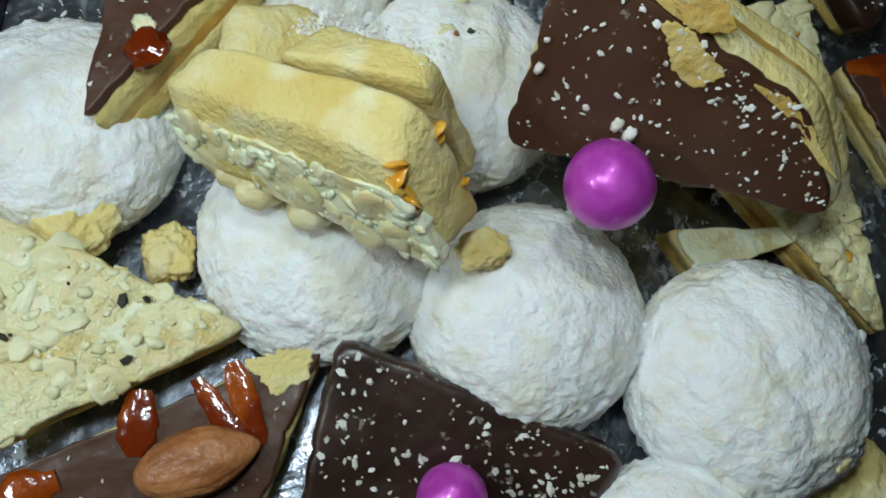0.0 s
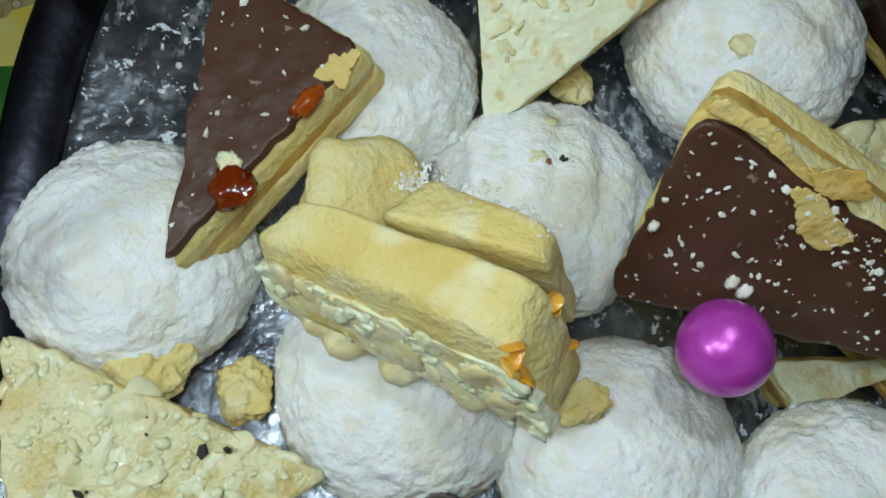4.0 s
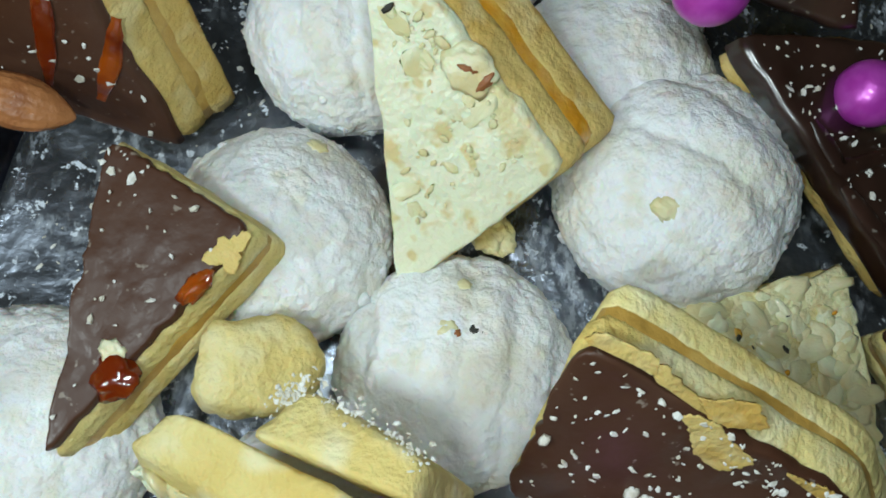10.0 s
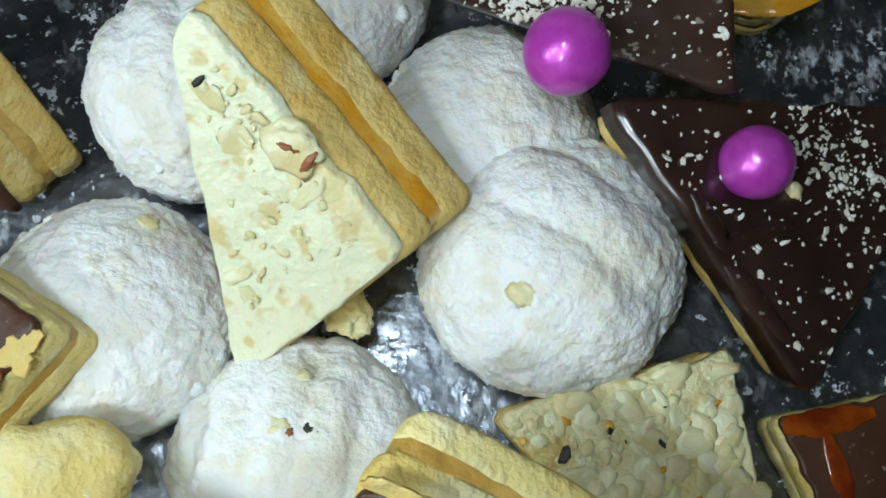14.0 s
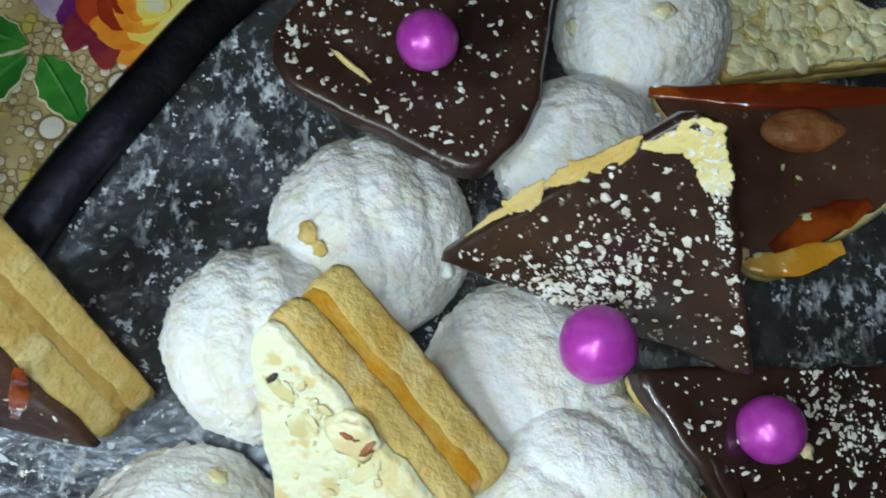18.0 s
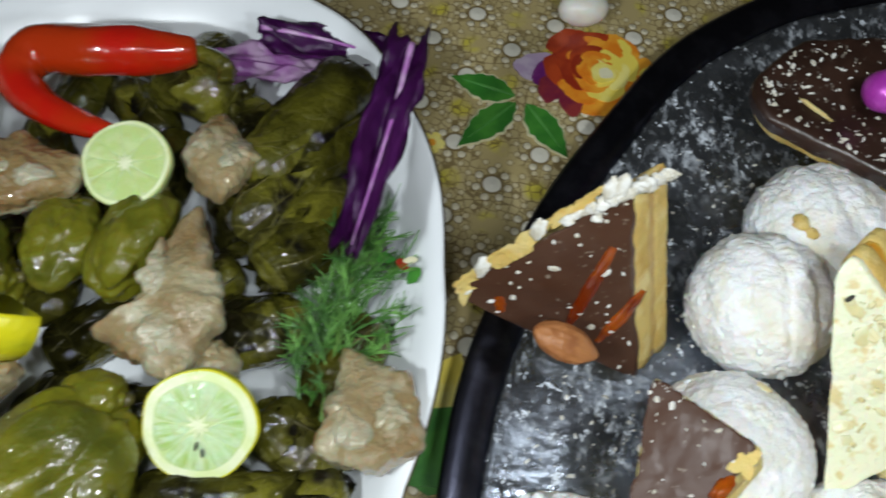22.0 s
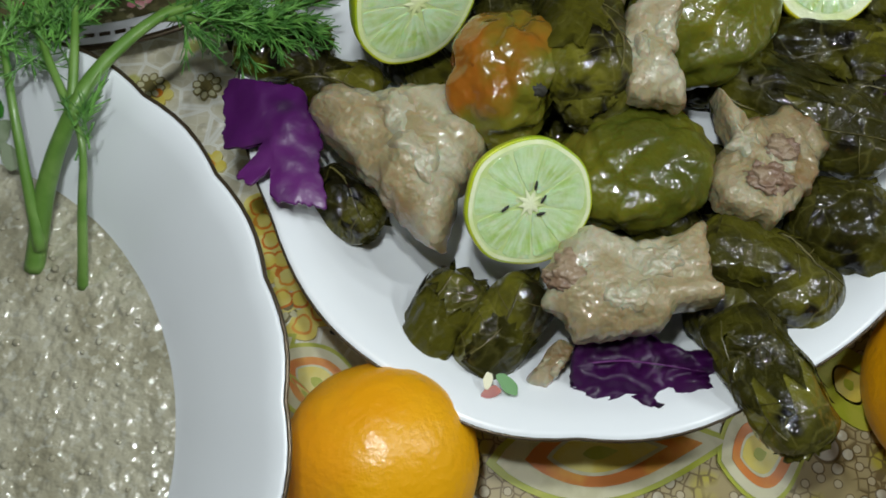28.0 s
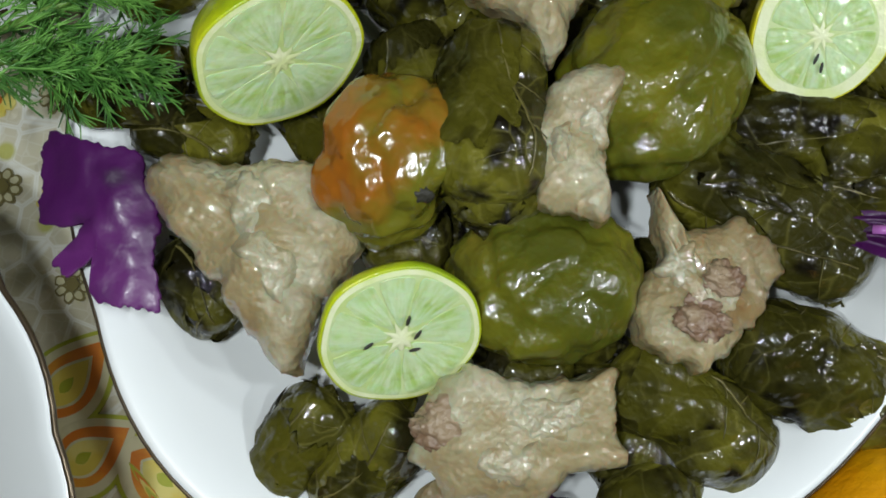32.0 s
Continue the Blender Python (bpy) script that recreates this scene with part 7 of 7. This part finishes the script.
def dill(root_at, tip, spread, fronds, seed, stems=1, label="fresh green dill sprig with feathery fronds", length=0.016, name="dill_sprig", thick=0.0011, stalk=()):
    """fronds strewn along the line to the tip, on straight stems or on a stalk bent through given points."""
    rng = random.Random(seed)
    a, b = Vector(root_at), Vector(tip)
    root = thing(name, label, "herb", root_at, "dill sprigs")
    bm = bmesh.new()

    def hair(p, q, w0, w1):
        d = (q - p).normalized()
        u = d.cross(Vector((0.3, 0.2, 1))).normalized()
        v = d.cross(u)
        r0 = [bm.verts.new(p - a + (u * math.cos(k * 2.094) + v * math.sin(k * 2.094)) * w0) for k in range(3)]
        r1 = [bm.verts.new(q - a + (u * math.cos(k * 2.094) + v * math.sin(k * 2.094)) * w1) for k in range(3)]
        for k in range(3):
            j = (k + 1) % 3
            bm.faces.new((r0[k], r0[j], r1[j], r1[k]))

    axis = (b - a)
    for i in range(fronds):
        s = rng.uniform(0.15, 1.0)
        p = a + axis * s + Vector((rng.gauss(0, spread * 0.5), rng.gauss(0, spread * 0.5), rng.uniform(-0.002, 0.004)))
        d = (axis.normalized() * rng.uniform(0.3, 1.0) + Vector((rng.gauss(0, 0.38), rng.gauss(0, 0.38), rng.gauss(0, 0.22)))).normalized()
        L = length * rng.uniform(0.7, 1.5)
        q = p + d * L
        hair(p, q, 0.00042, 0.00026)
        for k in range(16):
            t = rng.uniform(0.2, 1.0)
            c = p + (q - p) * t
            e = (d * 1.1 + Vector((rng.gauss(0, 0.5), rng.gauss(0, 0.5), rng.gauss(0, 0.3)))).normalized()
            hair(c, c + e * L * rng.uniform(0.25, 0.5), 0.00032, 0.00016)
    part("fronds", bm, DILL, root, kind="stuff")
    if stalk:
        part("stem", tube([Vector(p) - a for p in stalk], thick, 9, lambda s: 1.25 - 0.75 * s, 0.08, seed), DILL_STEM, root)
        stems = 0
    for i in range(stems):
        off = Vector((rng.gauss(0, spread * 0.3), rng.gauss(0, spread * 0.3), 0)) if i else Vector()
        part("stem", tube([Vector((0, 0, 0)) + off * 0.3, axis * 0.5 + off + Vector((0, 0, 0.004)), axis + off], thick, 7, lambda s: 1.2 - 0.7 * s), DILL_STEM, root)
    return root


dill((-0.1631, 0.1124, 0.0340), (-0.1639, 0.1845, 0.0360), 0.008, 110, 1)
dill((-0.4090, 0.0360, 0.0720), (-0.3900, 0.0500, 0.0600), 0.005, 34, 2, length=0.011, thick=0.0026, stalk=((-0.4330, -0.0400, 0.0440), (-0.4295, -0.0170, 0.0600), (-0.4210, 0.0000, 0.0745), (-0.4170, 0.0160, 0.0755), (-0.4080, 0.0360, 0.0720), (-0.3990, 0.0480, 0.0660)))
dill((-0.4080, 0.0500, 0.0600), (-0.3830, 0.0760, 0.0540), 0.006, 70, 6, length=0.012, thick=0.0013, stalk=((-0.4170, 0.0160, 0.0755), (-0.4080, 0.0380, 0.0710), (-0.3970, 0.0580, 0.0600), (-0.3850, 0.0720, 0.0540)))
dill((-0.4010, 0.0470, 0.0580), (-0.3740, 0.0520, 0.0540), 0.005, 66, 7, length=0.011, thick=0.0013, stalk=((-0.4080, 0.0380, 0.0710), (-0.3920, 0.0480, 0.0590), (-0.3780, 0.0510, 0.0540)))
dill((-0.4250, 0.0060, 0.0780), (-0.4330, 0.0520, 0.0760), 0.006, 54, 3, length=0.013, thick=0.0014, stalk=((-0.4210, 0.0000, 0.0745), (-0.4250, 0.0220, 0.0800), (-0.4320, 0.0450, 0.0800)))
dill((-0.4280, 0.0080, 0.0780), (-0.4460, 0.0460, 0.0760), 0.006, 44, 8, length=0.013, thick=0.0012, stalk=((-0.4210, 0.0000, 0.0745), (-0.4360, 0.0220, 0.0790), (-0.4470, 0.0480, 0.0770)))
dill((-0.4380, 0.0020, 0.0770), (-0.4680, 0.0340, 0.0760), 0.006, 40, 4, length=0.013, thick=0.0016, stalk=((-0.4300, -0.0350, 0.0500), (-0.4390, -0.0020, 0.0720), (-0.4500, 0.0250, 0.0780)))
dill((-0.4160, -0.0180, 0.0700), (-0.4180, 0.0050, 0.0760), 0.003, 6, 5, length=0.010, thick=0.0014, stalk=((-0.4165, -0.0430, 0.0440), (-0.4155, -0.0250, 0.0610), (-0.4160, -0.0090, 0.0720), (-0.4210, 0.0000, 0.0745)))


bm = lump((0.0125, 0.0085, 0.0085), 4, amp=0.05, scale=1.0, level=4)
solid("garlic_clove", bm, CHINA_WHITE, "smooth white peeled garlic clove lying on cloth", "garlic", Matrix.Translation((-0.0866, 0.3464, 0.0085)) @ pose(0, 0, 0, 0, 0, 15))

# ---- oranges and the far plate ----
def orange(place, r, seed):
    root = thing("orange", "ripe round orange lying on the printed cloth", "orange", place, "oranges")
    part("peel", lump((r, r, r * 0.92), seed, amp=0.025, scale=1.0, level=5, fine=0.004, fine_scale=22), ORANGE, root)
    bm = lump((0.0020, 0.0020, 0.0010), seed, amp=0.2, level=2)
    bmesh.ops.translate(bm, verts=bm.verts, vec=(0.0, 0.985 * r, -0.1 * r))
    part("stalk_end", bm, LEAF_RIB, root)
    return root


orange((-0.3184, -0.0765, 0.0280), 0.0298, 1)
orange((-0.1422, -0.0239, 0.0300), 0.0330, 2)

for i, (a, b, w) in enumerate((((-0.4600, 0.0800, 0.0240), (-0.4330, 0.1240, 0.0260), 0.026), ((-0.4330, 0.1330, 0.0240), (-0.4100, 0.1560, 0.0260), 0.019))):
    mm = along(a, b)
    half = (Vector(b) - Vector(a)).length / 2
    piece = thing("cured_meat_piece", "dark red brown cured meat with pale fat on a plate", "meat", m=mm, group="cured meat pieces")
    loop = outline([Vector((-half, -w / 2)), Vector((half, -w * 0.4)), Vector((half * 0.95, w * 0.45)), Vector((-half * 0.9, w / 2))], 0.006, 0.0016, i, 80)
    lean = part("lean", slab(loop, -0.007, 0.006, 0.004, 0.0012, i + 4, 0.002), SAUSAGE, piece)
    for k, (x, y, r) in enumerate(((0.45, -0.1, 0.0060), (-0.35, 0.15, 0.0048), (-0.8, 0.2, 0.0036), (0.1, 0.3, 0.0030))):
        bm = lump((r * 1.4, r * 0.6, 0.0016), k + i, amp=0.35, scale=1.6, level=3)
        bmesh.ops.translate(bm, verts=bm.verts, vec=(half * x, w * y, 0.0072))
        part("fat_streak", bm, FAT, lean, "pale streak of fat")
gp = thing("green_pepper", "bright yellow green raw pepper on a white plate", "pepper")
part("flesh", tube([(-0.4780, 0.1920, 0.0380), (-0.4540, 0.1670, 0.0380), (-0.4300, 0.1540, 0.0380), (-0.4120, 0.1445, 0.0360)], 0.0115, 20, lambda s: 0.95 + 0.25 * math.sin(3 * s) - 0.70 * s ** 3, 0.14), LIGHT_PEPPER, gp)
part("stalk", tube([(-0.4780, 0.1920, 0.0380), (-0.4850, 0.2010, 0.0390), (-0.4920, 0.2070, 0.0400)], 0.0030, 10, lambda s: 1.2 - 0.4 * s), DILL_STEM, gp, "pale green stalk")

# ---- stray bits on the platter and cloth ----
for place, s, seed in (((-0.3220, -0.0250, 0.0180), 0.0022, 1), ((-0.2655, -0.0482, 0.0300), 0.0026, 2), ((-0.3433, -0.0067, 0.0280), 0.0026, 3), ((-0.3452, -0.0334, 0.0015), 0.0018, 4), ((-0.2775, -0.0624, 0.0400), 0.0012, 5)):
    bm = lump((s, s * 0.7, s * 0.5), seed, amp=0.4, scale=2.0, level=3)
    solid("leaf_scrap", bm, CARDAMOM, "tiny black scrap of cooked leaf", "leaf scrap", Matrix.Translation(place) @ pose(0, 0, 0, 0, 0, seed * 47), "leaf scraps")

# ---- printed band and dashes fired round the far plate's rim ----
def on_rim(k, a, lift=0.0006):
    """a point on the far plate's rim at the share k of its radius."""
    c, q = math.cos(a), math.sin(a)
    w = 0.124 / (abs(c) ** 2.2 + abs(q) ** 2.2) ** (1 / 2.2)
    z = 0.0115 + (k - 0.76) / 0.18 * 0.0033 if k < 0.94 else 0.0148 + (k - 0.94) / 0.045 * 0.0024
    return Vector((k * w * c, k * w * q, z + lift))


bm = bmesh.new()
rows = [[bm.verts.new(on_rim(k, 6.28319 * i / 96)) for i in range(96)] for k in (0.770, 0.80, 0.84, 0.88, 0.905)]
for lo, hi in zip(rows, rows[1:]):
    for i in range(96):
        bm.faces.new((lo[i], lo[(i + 1) % 96], hi[(i + 1) % 96], hi[i]))
bmesh.ops.recalc_face_normals(bm, faces=bm.faces)
part("rim_band", bm, BAND, far_plate, "dark olive printed floral band")
for i in range(30):
    a = 6.28319 * i / 30
    mid = on_rim(0.835, a, 0.0011)
    for k in range(6 if i % 2 else 4):
        bm = bmesh.new()
        g = 1.047 * k if i % 2 else 1.571 * k + a
        reach = 0.0032 if i % 2 else 0.0050
        vs = [bm.verts.new(q.to_3d()) for q in petal_loop((reach * math.cos(g), reach * math.sin(g)), 0.0024 if i % 2 else 0.0030, k, 0.7 if i % 2 else 0.45, g)]
        bm.faces.new(vs)
        ob = part("petal_decal" if i % 2 else "leaf_decal", bm, PRINT_PINK if i % 2 else (PRINT_CREAM if k % 2 else PRINT_GREEN), far_plate, smooth=False)
        ob.matrix_local = Matrix.Translation(mid + Vector((0, 0, 0.00006 * k)))
    if i % 2:
        bm = bmesh.new()
        bm.faces.new([bm.verts.new(q.to_3d()) for q in petal_loop((0, 0), 0.0014, i)])
        part("flower_heart", bm, PRINT_RED, far_plate, smooth=False).matrix_local = Matrix.Translation(mid + Vector((0, 0, 0.0006)))
bm = box(-0.0020, -0.0008, -0.0002, 0.0020, 0.0008, 0.0002)
dash_mesh = mesh_of("rim_dash", bm, RIM_LINE, False)
for i in range(128):
    a = 6.28319 * i / 128
    p, q = on_rim(0.948, a, 0.0004), on_rim(0.948, a + 0.01, 0.0004)
    ob = new("rim_dash", dash_mesh)
    ob.parent = far_plate
    ob.matrix_local = Matrix.Translation(p) @ Matrix.Rotation(math.atan2(q.y - p.y, q.x - p.x), 4, "Z")
    tagged(ob)

# ---- a glass dish with golden pickle on the far plate ----
bowl = thing("glass_dish", "small clear glass dish of golden pickle on a plate", "dish", (-0.520, 0.168, 0.0075))
bm = bmesh.new()
last = None
for r, z in ((0.001, 0.0), (0.024, 0.0), (0.034, 0.006), (0.043, 0.020), (0.046, 0.030), (0.0455, 0.0312), (0.0440, 0.0300), (0.041, 0.020), (0.032, 0.008), (0.022, 0.0025), (0.001, 0.0025)):
    ring = [bm.verts.new((r * math.cos(6.28319 * i / 56), r * math.sin(6.28319 * i / 56), z)) for i in range(56)]
    if last:
        for i in range(56):
            bm.faces.new((last[i], last[(i + 1) % 56], ring[(i + 1) % 56], ring[i]))
    last = ring
bmesh.ops.recalc_face_normals(bm, faces=bm.faces)
glass = part("bowl", bm, GLASS, bowl, "clear pressed glass")
glass.visible_shadow = False
rng = random.Random(31)
for k in range(9):
    g, r = k * 2.4, 0.008 * math.sqrt(k)
    bm = lump((0.011, 0.008, 0.007), k, amp=0.2, scale=1.4, level=3)
    bmesh.ops.translate(bm, verts=bm.verts, vec=(r * math.cos(g), r * math.sin(g), 0.012 + 0.001 * (k % 3)))
    part("pickle_piece", bm, JAM if k % 3 else ALMOND, bowl)

# ---- fired vegetable print on the soup plate's rim ----
for k, (x, y, r, sq, turn, mt) in enumerate(((-0.4785, 0.0165, 0.0085, 0.42, 1.9, PRINT_RED), (-0.4720, 0.0060, 0.0080, 0.45, 2.1, PRINT_ORANGE), (-0.4660, -0.0060, 0.0060, 0.40, 2.2, PRINT_RED), (-0.4640, 0.0090, 0.0075, 0.60, 0.6, SAGE), (-0.4540, -0.0030, 0.0070, 0.55, 0.9, SAGE), (-0.4560, 0.0060, 0.0050, 0.60, 2.5, PRINT_GREEN), (-0.4480, -0.0080, 0.0045, 0.60, 2.0, SAGE), (-0.4700, -0.0040, 0.0050, 0.50, 1.2, PRINT_GREEN))):
    bm = bmesh.new()
    bm.faces.new([bm.verts.new(q.to_3d()) for q in petal_loop((0, 0), r, k + 40, sq, turn)])
    ob = part("vegetable_decal", bm, mt, soup_plate, smooth=False)
    d = math.hypot(x + 0.4707, y + 0.1038)
    share = d / 0.1332
    z = 0.0630 + (share - 0.94) / 0.045 * 0.0072 if share > 0.94 else 0.0524 + (share - 0.76) / 0.18 * 0.0106
    slope = math.atan2(0.0106, 0.18 * 0.1332)
    g = math.atan2(y + 0.1038, x + 0.4707)
    ob.matrix_local = Matrix.Translation((x + 0.4707, y + 0.1038, z + 0.0009 + 0.0001 * k)) @ Matrix.Rotation(g, 4, "Z") @ Matrix.Rotation(-slope, 4, "Y") @ Matrix.Rotation(-g, 4, "Z")

# ---- crust of yellow ring print on the cloth between the plates ----
for k, (x, y) in enumerate(((-0.383, 0.008), (-0.380, 0.003), (-0.3755, -0.004), (-0.370, -0.011), (-0.3665, -0.0165), (-0.360, -0.024), (-0.352, -0.0275), (-0.3745, -0.012), (-0.366, -0.025), (-0.357, -0.033))):
    for r, mt, z in ((0.0056, PRINT_YELLOW, 0.0007), (0.0036, PRINT_ORANGE, 0.0010), (0.0027, PRINT_YELLOW, 0.0013)):
        printed("ring_print", petal_loop((x, y), r, k), mt, z)
